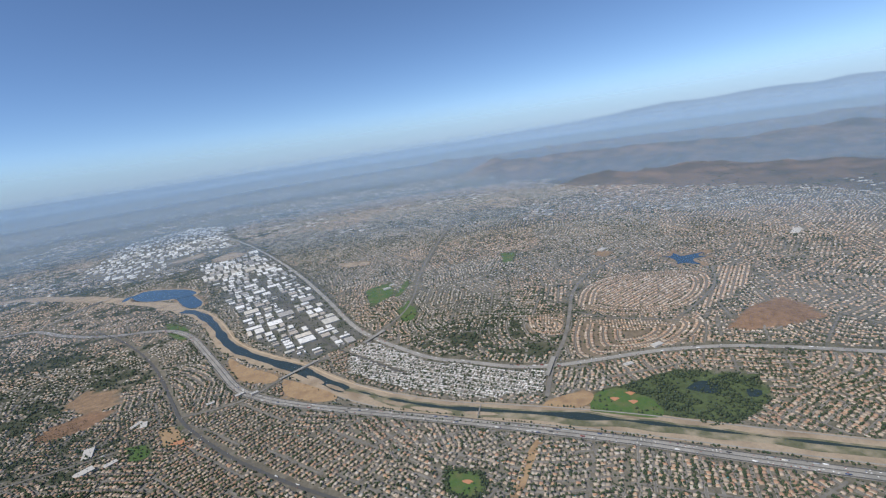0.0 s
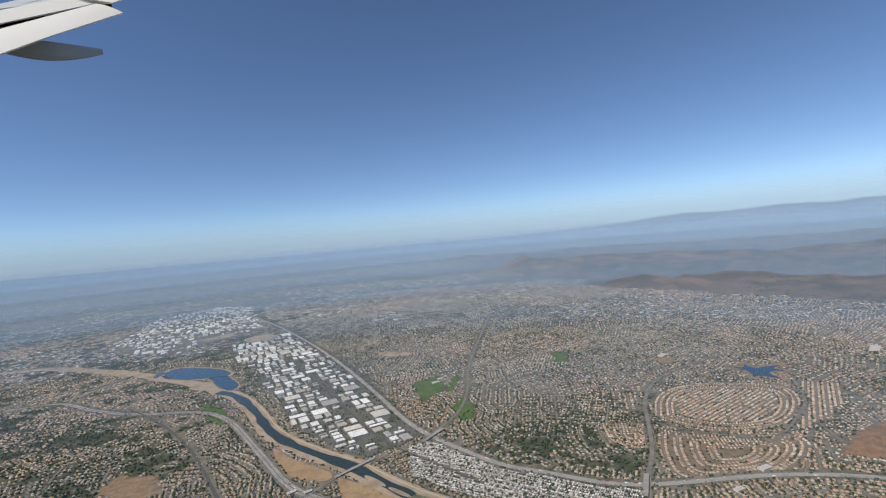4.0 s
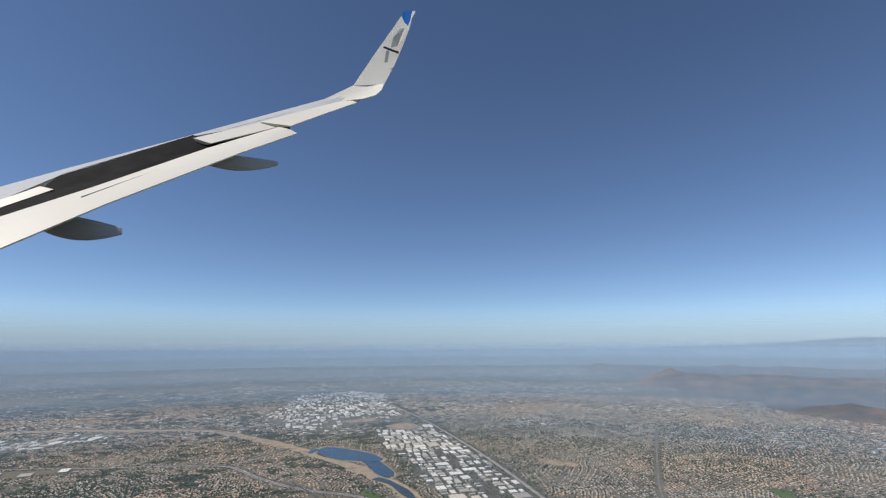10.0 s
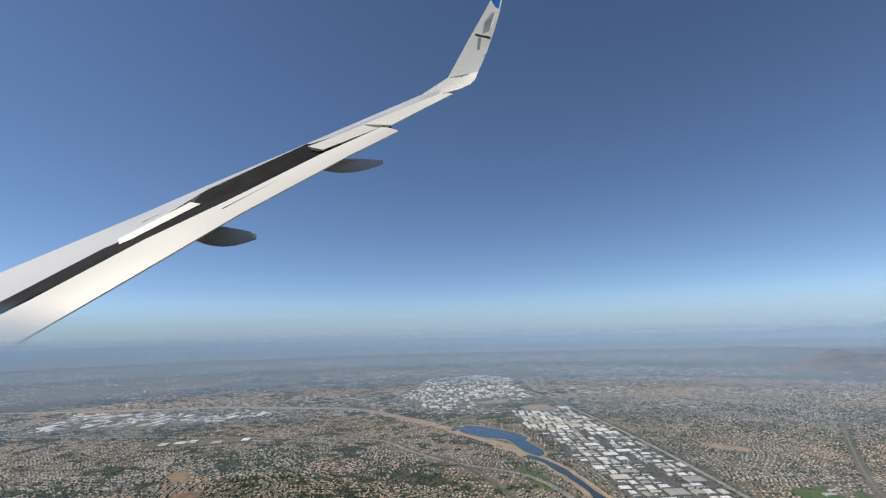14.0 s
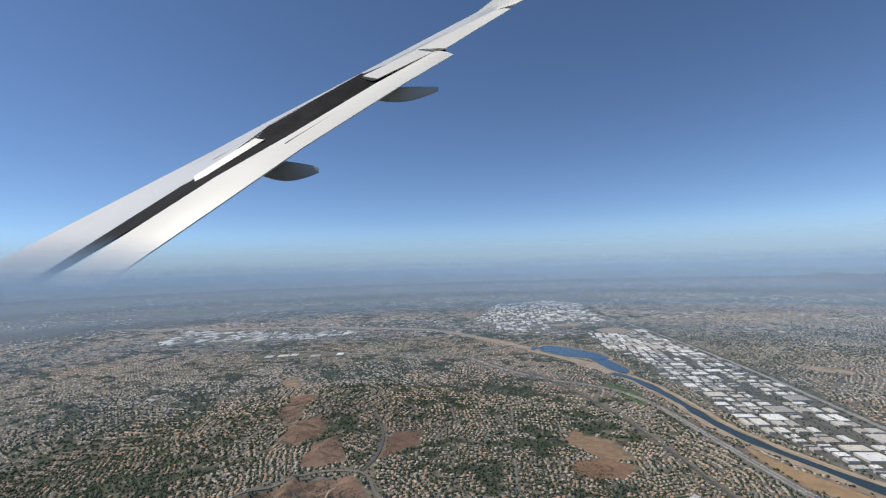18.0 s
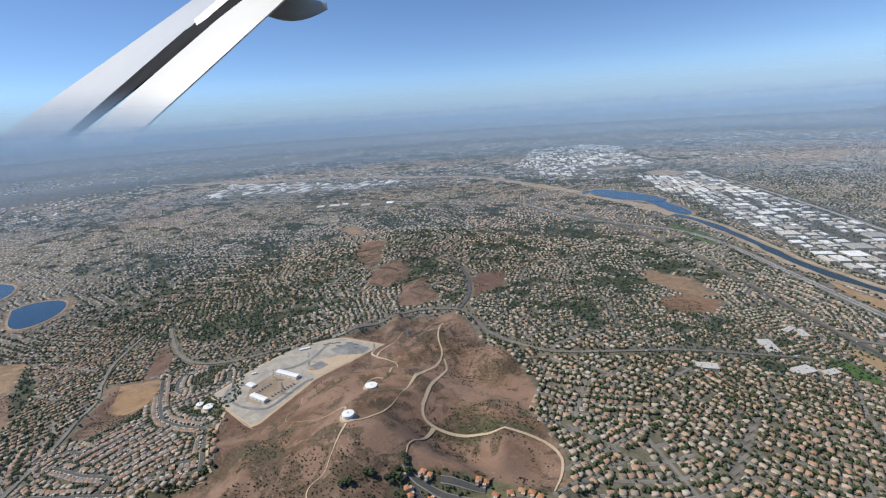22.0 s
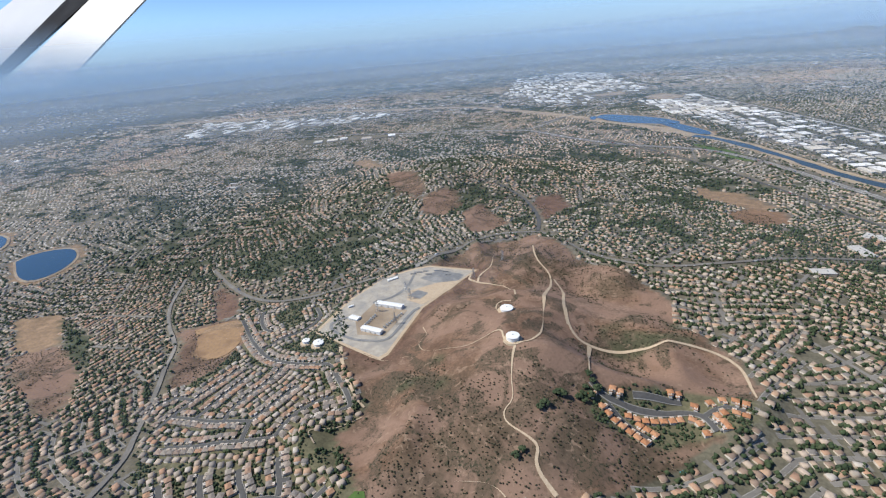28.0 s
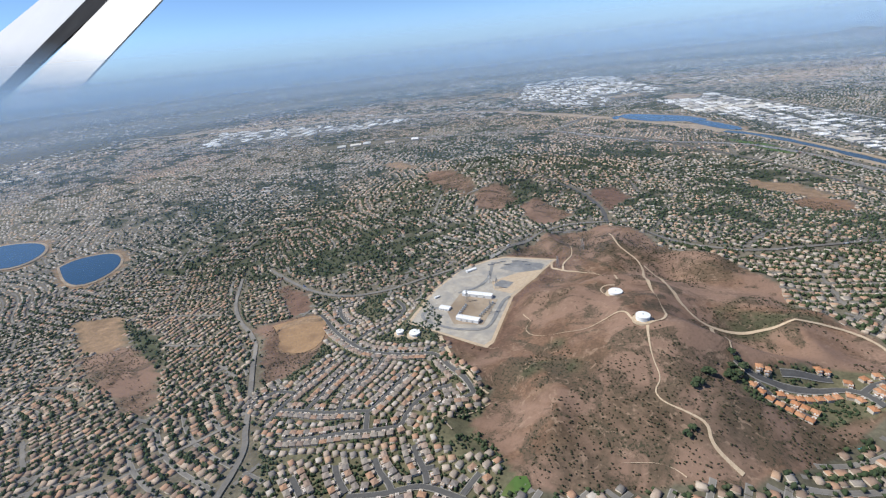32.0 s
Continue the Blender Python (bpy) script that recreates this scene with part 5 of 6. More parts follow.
mountain_range()


# ---- homes in the near suburb, each a house of its own ----
def house_model(kind, roof, wall, w, d, wall_h, rise, wing, label):
    """A stucco house: main body and garage wing, hipped roofs with eaves, a drive."""
    root = tagged(new("house"), label, "house", group=kind)

    def body(x0, x1, y0, y1):
        bm = bmesh.new()
        box(bm, x0, x1, y0, y1, -4, wall_h)
        return bm

    def hip(x0, x1, y0, y1, z, up):
        bm = bmesh.new()
        e = 0.7
        x0, x1, y0, y1 = x0 - e, x1 + e, y0 - e, y1 + e
        long_x = (x1 - x0) >= (y1 - y0)
        inset = min(x1 - x0, y1 - y0) / 2 * 0.96
        low = [bm.verts.new(p) for p in ((x0, y0, z - 0.35), (x1, y0, z - 0.35), (x1, y1, z - 0.35), (x0, y1, z - 0.35))]
        eave = [bm.verts.new((v.co.x, v.co.y, z)) for v in low]
        mx, my = (x0 + x1) / 2, (y0 + y1) / 2
        if long_x:
            a, b = bm.verts.new((x0 + inset, my, z + up)), bm.verts.new((x1 - inset, my, z + up))
            tops = ((0, 1, b, a), (2, 3, a, b), (1, 2, b), (3, 0, a))
        else:
            a, b = bm.verts.new((mx, y0 + inset, z + up)), bm.verts.new((mx, y1 - inset, z + up))
            tops = ((1, 2, b, a), (3, 0, a, b), (0, 1, a), (2, 3, b))
        for i in range(4):
            bm.faces.new((low[i], low[(i + 1) % 4], eave[(i + 1) % 4], eave[i]))
        bm.faces.new(low[::-1])
        for f in tops:
            bm.faces.new([eave[v] if isinstance(v, int) else v for v in f])
        return bm

    part("wall", body(-w / 2, w / 2, -d / 2, d / 2), wall, root)
    part("roof", hip(-w / 2, w / 2, -d / 2, d / 2, wall_h, rise), roof, root)
    gx = wing * w * 0.24
    part("garage_wall", body(gx - 3.3, gx + 3.3, -d / 2 - 5.2, -d / 2 + 1), wall, root)
    part("garage_roof", hip(gx - 3.3, gx + 3.3, -d / 2 - 5.2, -d / 2 + 2.5, wall_h * 0.78, rise * 0.7), roof, root)
    bm = bmesh.new()
    box(bm, gx - 2.6, gx + 2.6, -d / 2 - 9.5, -d / 2 - 5.2, -2, 0.55)
    part("drive", bm, M_CONCRETE, root, "pale concrete drive")
    bm = bmesh.new()
    box(bm, gx - 2.4, gx + 2.4, -d / 2 - 5.3, -d / 2 - 5.15, 0.2, 2.3)
    part("garage_door", bm, M_WHITE, root, "white garage door")
    return root


KINDS = {
    "plain": [house_model("homes of the hillside suburb", M_ROOF_NEAR, M_WALL_NEAR, w, d, h, r, g, label) for w, d, h, r, g, label in (
        (12.5, 9.5, 5.4, 2.4, 1, "two-storey stucco house with a hipped tile roof"), (11.5, 10, 5.6, 2.5, -1, "tan stucco house with a garage wing and drive"),
        (13, 9, 3.8, 2.2, 1, "low stucco house with a brown tile roof"), (11.5, 10.5, 5.2, 2.2, -1, "square stucco house with a hipped roof"))],
    "orange": [house_model("homes of the hilltop pocket", M_ROOF_ORANGE, M_WALL_NEAR, w, d, h, r, g, label) for w, d, h, r, g, label in (
        (12.5, 10.5, 5.6, 2.5, 1, "white stucco house with an orange tile roof"), (11.5, 11, 5.4, 2.4, -1, "stucco villa with orange clay roof tiles"))],
}
PLACED = []


def line_homes(streets, area, models, gap, limit):
    made = 0
    rng = np.random.RandomState(5)
    for n, pts in enumerate(streets):
        p = resample(pts, gap)
        t = np.gradient(p, axis=0)
        for side in (1, -1):
            for (x, y), (dx, dy) in zip(p, t):
                ln = math.hypot(dx, dy)
                hx, hy = x - side * dy / ln * 17.5, y + side * dx / ln * 17.5
                if not within(hx, hy, area) or made >= limit:
                    continue
                if any(float(edge_distance(np.array(hx), np.array(hy), q, closed=False)) < 13.5 for q in streets):
                    continue
                if any((hx - a) ** 2 + (hy - b) ** 2 < 12.8**2 for a, b in PLACED):
                    continue
                PLACED.append((hx, hy))
                model = models[rng.randint(len(models))]
                turn = math.atan2(dy, dx) + (0 if side > 0 else math.pi) + rng.uniform(-0.05, 0.05)
                m = Matrix.LocRotScale((hx * S, hy * S, (float(height(hx, hy)) + 0.4) * S), Euler((0, 0, turn)), None)
                if model.get("used"):
                    copy_thing(model, m)
                else:
                    model.matrix_basis = m
                    model["used"] = 1
                made += 1


def fill_homes(streets, area, gap):
    """Homes on the remaining lots behind, turned along the nearest street."""
    x0, x1 = min(p[0] for p in area), max(p[0] for p in area)
    y0, y1 = min(p[1] for p in area), max(p[1] for p in area)
    xs, ys = np.meshgrid(np.arange(x0, x1, gap * 0.25), np.arange(y0, y1, gap * 0.25), indexing="ij")
    xs, ys = xs.ravel(), ys.ravel()
    d = np.stack([edge_distance(xs, ys, q, closed=False) for q in streets])
    keep = within(xs, ys, area) & (d.min(0) > 15.5) & (d.min(0) < 40)
    out = []
    for x, y, s in zip(xs[keep], ys[keep], d.argmin(0)[keep]):
        if ((np.array(PLACED) - (x, y)) ** 2).sum(1).min() < gap**2:
            continue
        q = resample(streets[s], 10)
        k = min(int(np.hypot(q[:, 0] - x, q[:, 1] - y).argmin()), len(q) - 2)
        dx, dy = q[k + 1] - q[k]
        PLACED.append((x, y))
        out.append((x, y, math.atan2(dy, dx)))
    out = np.array(out)
    rnd = np.random.RandomState(6)
    houses("houses", out[:, 0], out[:, 1], out[:, 2], rnd.uniform(11, 13.5, len(out)), rnd.uniform(9.5, 11.5, len(out)), rnd.uniform(3.4, 5.4, len(out)), 2.6, M_ROOF_MIX, "stucco houses with brown roofs behind the street rows")


line_homes(STREETS, NEAR_SUBURB, KINDS["plain"], 14.2, 330)
fill_homes(STREETS, NEAR_SUBURB, 17.5)
line_homes(POCKET_STREETS, POCKET, KINDS["orange"], 14.0, 60)
for models in KINDS.values():
    for model in models:
        if "used" in model:
            del model["used"]

# garden trees of the near suburb and the big dark trees beside the hill road
rng = np.random.RandomState(8)
gx, gy = rng.uniform(-3230, -1800, 30000), rng.uniform(530, 1340, 30000)
keep = (use_at(gx, gy) == 8) & (value_noise(gx, gy, 45, 30) > 0.28)
for pts in STREETS + POCKET_STREETS:
    keep &= edge_distance(gx, gy, pts, closed=False) > 8.5
homes = np.array(PLACED)
gx, gy = gx[keep], gy[keep]
keep = ((gx[:, None] - homes[:, 0]) ** 2 + (gy[:, None] - homes[:, 1]) ** 2).min(1) > 7.4**2
gx, gy = gx[keep], gy[keep]
r = rng.uniform(1.2, 3.8, len(gx))
leaf_blobs("garden_trees", gx, gy, r, r * rng.uniform(1.3, 2.2, len(r)), "dark green garden trees round the houses", M_LEAF)


def tree_model(radius, tall, seed, label):
    """A broad tree: tapered trunk with limbs, and a crown of uneven leaf clumps with gaps."""
    rnd = random.Random(seed)
    root = tagged(new("tree"), label, "tree", group="trees by the hill road")
    bm = bmesh.new()

    def limb(a, b, r0, r1):
        way = (b - a).normalized()
        side = way.orthogonal().normalized()
        up = way.cross(side)
        rings = [[bm.verts.new(c + (side * math.cos(k * 1.047) + up * math.sin(k * 1.047)) * q) for k in range(6)] for c, q in ((a, r0), (b, r1))]
        for k in range(6):
            bm.faces.new((rings[0][k], rings[0][(k + 1) % 6], rings[1][(k + 1) % 6], rings[1][k]))

    fork = Vector((0, 0, tall * 0.35))
    limb(Vector((0, 0, -1)), fork, 0.6, 0.42)
    for k in range(5):
        a = k * 1.257 + rnd.uniform(-0.3, 0.3)
        limb(fork, fork + Vector((math.cos(a) * radius * 0.5, math.sin(a) * radius * 0.5, tall * 0.3)), 0.3, 0.1)
    part("trunk", bm, M_TRUNK, root, "brown trunk with spreading limbs")
    bm = bmesh.new()
    for k in range(26):
        a, q = rnd.uniform(0, 6.28), math.sqrt(rnd.random())
        c = Vector((math.cos(a) * q * radius * 0.8, math.sin(a) * q * radius * 0.8, tall * (0.55 + 0.3 * (1 - q) + rnd.uniform(-0.08, 0.1))))
        s = radius * rnd.uniform(0.22, 0.38)
        made = bmesh.ops.create_icosphere(bm, subdivisions=1, radius=s, matrix=Matrix.Translation(c))
        for v in made["verts"]:
            v.co += Vector((rnd.uniform(-1, 1), rnd.uniform(-1, 1), rnd.uniform(-1, 1))) * s * 0.3
    part("crown", bm, M_LEAF, root, "dense dark green crown")
    return root


models = [tree_model(8, 11, 1, "broad dark green tree beside the hill road"), tree_model(7, 10, 2, "round dark green tree on the dry slope"), tree_model(9.5, 12, 3, "large dark green tree above the houses")]
spots = [(-2100, 1030), (-2092, 1022), (-2082, 1012), (-2106, 988), (-2100, 976), (-2092, 994), (-2112, 978), (-2104, 1004), (-2140, 965), (-2150, 960), (-2172, 910), (-2166, 922), (-2190, 800), (-2182, 812)]
for i, (x, y) in enumerate(spots):
    m = Matrix.LocRotScale((x * S, y * S, float(height(x, y)) * S), Euler((0, 0, i * 1.3)), None)
    if i < 3:
        models[i].matrix_basis = m
    else:
        copy_thing(models[i % 3], m)


# ---- water tanks ----
def water_tank(x, y, radius, tall, label):
    z = float(height(x, y))
    root = tagged(new("water_tank"), label, "water tank", group="hilltop water tanks")
    root.location = (x * S, y * S, z * S)

    def drum(rings, n=40):
        bm = bmesh.new()
        made = [[bm.verts.new((r * math.cos(k * 2 * math.pi / n), r * math.sin(k * 2 * math.pi / n), h)) for k in range(n)] for r, h in rings]
        for a, b in zip(made, made[1:]):
            for k in range(n):
                bm.faces.new((a[k], a[(k + 1) % n], b[(k + 1) % n], b[k]))
        bm.faces.new(made[-1])
        return bm

    part("shell", drum(((radius, -4), (radius, tall))), M_WHITE, root)
    part("roof", drum(((radius + 0.5, tall - 0.2), (radius + 0.5, tall + 0.3), (radius * 0.5, tall + 1.2), (0.8, tall + 1.6))), M_WHITE, root)
    part("base_pad", drum(((radius + 7, -3), (radius + 6, 1.2))), M_DIRT, root, "pale dirt pad")
    bm = bmesh.new()
    box(bm, radius, radius + 0.8, -0.5, 0.5, 0, tall)
    part("ladder", bm, M_STEEL, root, "steel ladder cage")
    bm = bmesh.new()
    box(bm, -1.2, 1.2, -1.2, 1.2, tall + 1.2, tall + 2.6)
    part("vent", bm, M_STEEL, root, "steel roof vent")
    return root


water_tank(-2314, 1218, 15.5, 7, "white steel water tank in a dirt loop")
water_tank(-2256, 1050, 13.5, 10, "tall white steel water tank on a knoll")
water_tank(-2782, 1066, 14, 8, "white steel water tank beside the substation")
water_tank(-2828, 1072, 10, 8, "small white steel water tank beside another")


# ---- electrical substation ----


def pad_sheet(pts, lift, material, name, label):
    bm = bmesh.new()
    f = bm.faces.new([bm.verts.new((x, y, PAD + lift)) for x, y in pts])
    bm.normal_update()
    if f.normal.z < 0:
        f.normal_flip()
    bmesh.ops.triangulate(bm, faces=[f])
    return tagged(part(name, bm, material, None), label, "yard", kind="structure")


pad_sheet(SUBSTATION, 0.5, M_DIRT, "substation_verge", "pale dirt verge round the substation")
pad_sheet(((-2810, 1102), (-2594, 1050), (-2583, 1072), (-2590, 1292), (-2514, 1548), (-2668, 1543), (-2706, 1518), (-2781, 1430), (-2812, 1286)), 0.8, M_PAD, "substation_yard", "grey gravel substation yard")
pad_sheet(((-2666, 1370), (-2602, 1441), (-2527, 1485), (-2542, 1414), (-2590, 1307), (-2645, 1320)), 1.1, M_DIRT, "dirt_stockpile", "pale yellow dirt area in the yard")
pad_sheet(((-2667, 1459), (-2626, 1531), (-2534, 1515), (-2538, 1473), (-2602, 1441)), 1.2, M_LOT, "asphalt_patch", "dark grey gravel lot in the yard")
pad_sheet(((-2655, 1345), (-2610, 1335), (-2600, 1375), (-2640, 1385)), 1.4, M_LOT, "asphalt_patch", "dark gravel patch in the yard")
pad_sheet(((-2696, 1121), (-2737, 1178), (-2734, 1276), (-2619, 1267), (-2622, 1134)), 1.3, M_SAND, "switch_yard", "brown gravel switchyard")
for pts in (((-2625, 1110), (-2600, 1130), (-2605, 1265), (-2590, 1290)), ((-2740, 1200), (-2790, 1180), (-2800, 1130), (-2700, 1095), (-2625, 1110)), ((-2740, 1280), (-2690, 1330), (-2680, 1400), (-2700, 1500))):
    ribbon(pts, 9, 1.7, M_LOT, "yard_lane", "grey paved lane across the yard", "lane", gap=10)


def crate(x, y, turn):
    root = tagged(new("container"), "low dark steel storage container in the yard", "container", group="yard containers")
    root.location, root.rotation_euler = (x * S, y * S, (PAD + 1.2) * S), (0, 0, turn)
    for name, b, m in (("body", (-9, 9, -1.6, 1.6, -0.4, 2.7), M_STEEL), ("lid", (-9.1, 9.1, -1.7, 1.7, 2.7, 2.9), M_LOT), ("door", (9, 9.12, -1.4, 1.4, 0, 2.5), M_LOT)):
        bm = bmesh.new()
        box(bm, *b)
        part(name, bm, m, root)
    return root


def shed(x0, x1, y0, y1, tall, turn, label, name="substation_building"):
    cx, cy = (x0 + x1) / 2, (y0 + y1) / 2
    root = tagged(new(name), label, "building")
    root.location, root.rotation_euler = (cx * S, cy * S, (PAD + 0.8) * S), (0, 0, turn)
    w, d = (x1 - x0) / 2, (y1 - y0) / 2
    bm = bmesh.new()
    box(bm, -w, w, -d, d, -1, tall)
    part("wall", bm, M_WHITE, root)
    bm = bmesh.new()
    a = [bm.verts.new(p) for p in ((-w - 0.6, -d - 0.6, tall), (w + 0.6, -d - 0.6, tall), (w + 0.6, d + 0.6, tall), (-w - 0.6, d + 0.6, tall), (-w - 0.6, 0, tall + 1.8), (w + 0.6, 0, tall + 1.8))]
    for f in ((0, 1, 5, 4), (2, 3, 4, 5), (1, 2, 5), (3, 0, 4), (3, 2, 1, 0)):
        bm.faces.new([a[i] for i in f])
    part("roof", bm, M_WHITE, root, "pale metal roof")
    for k in (-0.5, 0.0, 0.5):
        bm = bmesh.new()
        box(bm, k * w - 2, k * w + 2, -d - 0.15, -d + 0.1, -0.5, tall * 0.6)
        part("door", bm, M_STEEL, root, "grey roller door")
    return root


shed(-2723, -2637, 1266, 1284, 9, -0.01, "long white substation hall with a pale roof")
shed(-2696, -2634, 1137, 1154, 9, -0.08, "white substation hall beside the transformers")
shed(-2761, -2731, 1180, 1198, 5, -0.1, "small white control house in the yard")
shed(-2768, -2733, 1425, 1435, 4, 0.9, "low white storage shed in the yard")
shed(-2800, -2784, 1240, 1246, 4, 0.9, "small white cabin at the yard fence")
for x, y, turn in ((-2700, 1480, 0.3), (-2685, 1496, 0.3), (-2668, 1508, 0.3), (-2650, 1490, 0.2), (-2632, 1520, 0.2), (-2600, 1520, 0.1), (-2585, 1500, 0.1)):
    crate(x, y, turn)


def transformer():
    root = tagged(new("transformer"), "grey steel transformer on a concrete footing", "transformer", group="substation transformers")
    for name, b, m in (("footing", (-4, 4, -3, 3, -1, 0.8), M_CONCRETE), ("tank", (-2.6, 2.6, -1.8, 1.8, 0.8, 5), M_STEEL), ("radiator", (-3.6, -2.6, -1.8, 1.8, 1.2, 4.4), M_STEEL), ("radiator", (2.6, 3.6, -1.8, 1.8, 1.2, 4.4), M_STEEL)):
        bm = bmesh.new()
        box(bm, *b)
        part(name, bm, m, root)
    for k in (-1.5, 0, 1.5):
        bm = bmesh.new()
        bmesh.ops.create_cone(bm, cap_ends=True, segments=8, radius1=0.35, radius2=0.2, depth=3, matrix=Matrix.Translation((k, 0, 6.4)))
        part("bushing", bm, M_WHITE, root, "pale ceramic bushing")
    return root


first = transformer()
spots = [(-2640 + 14 * k / 7, 1170 + 72 * k / 7) for k in range(8)] + [(-2698 + 3 * k / 5, 1165 + 50 * k / 5) for k in range(6)]
for i, (x, y) in enumerate(spots):
    m = Matrix.LocRotScale((x * S, y * S, (PAD + 1.2) * S), Euler((0, 0, -0.12)), None)
    if i:
        copy_thing(first, m)
    else:
        first.matrix_basis = m


def pylon():
    """A lattice tower with three pairs of arms."""
    root = tagged(new("pylon"), "grey lattice steel power pylon", "pylon", group="power pylons")
    H = 38.0

    def bar(bm, a, b, r):
        a, b = Vector(a), Vector(b)
        side = (b - a).orthogonal().normalized()
        up = (b - a).normalized().cross(side)
        ring = [[bm.verts.new(c + (side * math.cos(k * 2.094) + up * math.sin(k * 2.094)) * r) for k in range(3)] for c in (a, b)]
        for k in range(3):
            bm.faces.new((ring[0][k], ring[0][(k + 1) % 3], ring[1][(k + 1) % 3], ring[1][k]))

    wide = lambda z: 4.2 * (1 - z / H) + 0.5
    for sx, sy in ((1, 1), (1, -1), (-1, -1), (-1, 1)):
        bm = bmesh.new()
        bar(bm, (sx * wide(0), sy * wide(0), -1), (sx * wide(H), sy * wide(H), H), 0.3)
        part("leg", bm, M_STEEL, root)
    bm = bmesh.new()
    zs = [H * (1 - 0.82**k) for k in range(10)]
    corner = ((1, 1), (1, -1), (-1, -1), (-1, 1))
    for z0, z1 in zip(zs, zs[1:]):
        for k in range(4):
            (ax, ay), (bx, by) = corner[k], corner[(k + 1) % 4]
            bar(bm, (ax * wide(z0), ay * wide(z0), z0), (bx * wide(z1), by * wide(z1), z1), 0.15)
            bar(bm, (bx * wide(z0), by * wide(z0), z0), (ax * wide(z1), ay * wide(z1), z1), 0.15)
    part("bracing", bm, M_STEEL, root)
    for z in (24, 29, 34):
        bm = bmesh.new()
        bar(bm, (-6.5, 0, z), (6.5, 0, z), 0.25)
        bar(bm, (-6.5, 0, z), (0, 0, z + 2), 0.15)
        bar(bm, (6.5, 0, z), (0, 0, z + 2), 0.15)
        part("crossarm", bm, M_STEEL, root)
    return root


first = pylon()
for i, (x, y) in enumerate([(-2640, 1330), (-2670, 1365), (-2700, 1240), (-2620, 1195), (-2490, 1480), (-2430, 1600), (-2765, 1145)]):
    m = Matrix.LocRotScale((x * S, y * S, float(height(x, y)) * S), Euler((0, 0, 0.6 * i)), None)
    if i:
        copy_thing(first, m)
    else:
        first.matrix_basis = m


# ---- bridges ----
def bridge(a, b, width, label, deck=6.0):
    a, b = Vector((*a, 0)), Vector((*b, 0))
    length, turn = (b - a).length, math.atan2(b.y - a.y, b.x - a.x)
    mid = (a + b) / 2
    base = float(height(mid.x, mid.y))
    root = tagged(new("bridge"), label, "bridge")
    root.location, root.rotation_euler = (mid.x * S, mid.y * S, base * S), (0, 0, turn)
    h = length / 2
    for name, bx, m in (("deck", (-h, h, -width / 2, width / 2, deck - 1.2, deck), M_CONCRETE), ("roadway", (-h, h, -width / 2 + 2, width / 2 - 2, deck, deck + 0.12), M_CONCRETE),
                        ("parapet", (-h, h, -width / 2, -width / 2 + 0.5, deck, deck + 1.2), M_CONCRETE), ("parapet", (-h, h, width / 2 - 0.5, width / 2, deck, deck + 1.2), M_CONCRETE)):
        bm = bmesh.new()
        box(bm, *bx)
        part(name, bm, m, root)
    n = max(2, int(length / 35))
    for k in range(1, n):
        bm = bmesh.new()
        box(bm, -h + length * k / n - 0.8, -h + length * k / n + 0.8, -width / 2 + 1, width / 2 - 1, -2, deck - 1.2)
        part("pier", bm, M_CONCRETE, root)
    return root


bridge((-560, 2570), (-360, 2715), 22, "pale concrete road bridge over the river")
bridge((-2975, 5080), (-2790, 5480), 20, "pale concrete road bridge over the sandy river bed", 7)
bridge((760, 1950), (870, 2110), 24, "pale concrete overpass across the freeway", 8)
bridge((-2722, 1535), (-2690, 1612), 22, "pale concrete ridge-road bridge beside the substation", 5)
bridge((-80, 2820), (60, 2960), 28, "concrete overpass at the freeway interchange", 8)
bridge((360, 1760), (400, 1850), 5, "narrow footbridge over the river", 4)

# ---- ball fields and lots ----
for x, y in ((930, 1640), (985, 1590), (1010, 1650), (215, 1395)):
    n = 14
    bm = bmesh.new()
    z = float(height(x, y)) + 1.5
    bm.faces.new([bm.verts.new((x, y, z))] + [bm.verts.new((x + 30 * math.cos(0.3 + k * 1.57 / n), y + 30 * math.sin(0.3 + k * 1.57 / n), z)) for k in range(n + 1)])
    tagged(part("ball_diamond", bm, M_CLAY, None), "orange clay infield on the green park", "ball field", kind="structure")
sheet(((1240, 1600), (1330, 1640), (1390, 1560), (1300, 1510)), 1.6, M_RIVER, "pond", "small dark pond in the park", "pond", 20)
sheet(((-2449, 653), (-2437, 682), (-2424, 694), (-2408, 686), (-2401, 660)), 1.4, M_GRASS, "sports_field", "bright green oval sports field", "field")
sheet(SMALL_PARK, 0.9, M_GRASS, "park_lawn", "green neighbourhood park ringed with trees", "park", 10)
sheet(POND_B, 1.6, M_RIVER, "pond", "dark blue pond in the wooded park", "pond", 20)
sheet(SCHOOL_FIELD, 0.9, M_GRASS, "sports_field", "green school sports field", "field", 10)
sheet(BALL_FIELD, 0.9, M_DRY, "sports_field", "worn tan and green ball field", "field", 10)
sheet(RUN_TRACK, 1.1, M_CLAY, "running_track", "red running track beside the school", "running track", 10)
sheet(GREEN_LOT, 0.9, M_GRASS, "park_lawn", "green lawn beside the avenue", "park", 10)
sheet(GREEN_LOT_B, 0.9, M_GRASS, "sports_field", "green sports field beside warehouses", "field", 10)
sheet(((330, 1290), (380, 1350), (455, 1460), (545, 1550), (570, 1530), (480, 1430), (410, 1330), (360, 1270)), 1.4, M_DRY, "flood_channel", "bare tan drainage strip between homes", "channel")
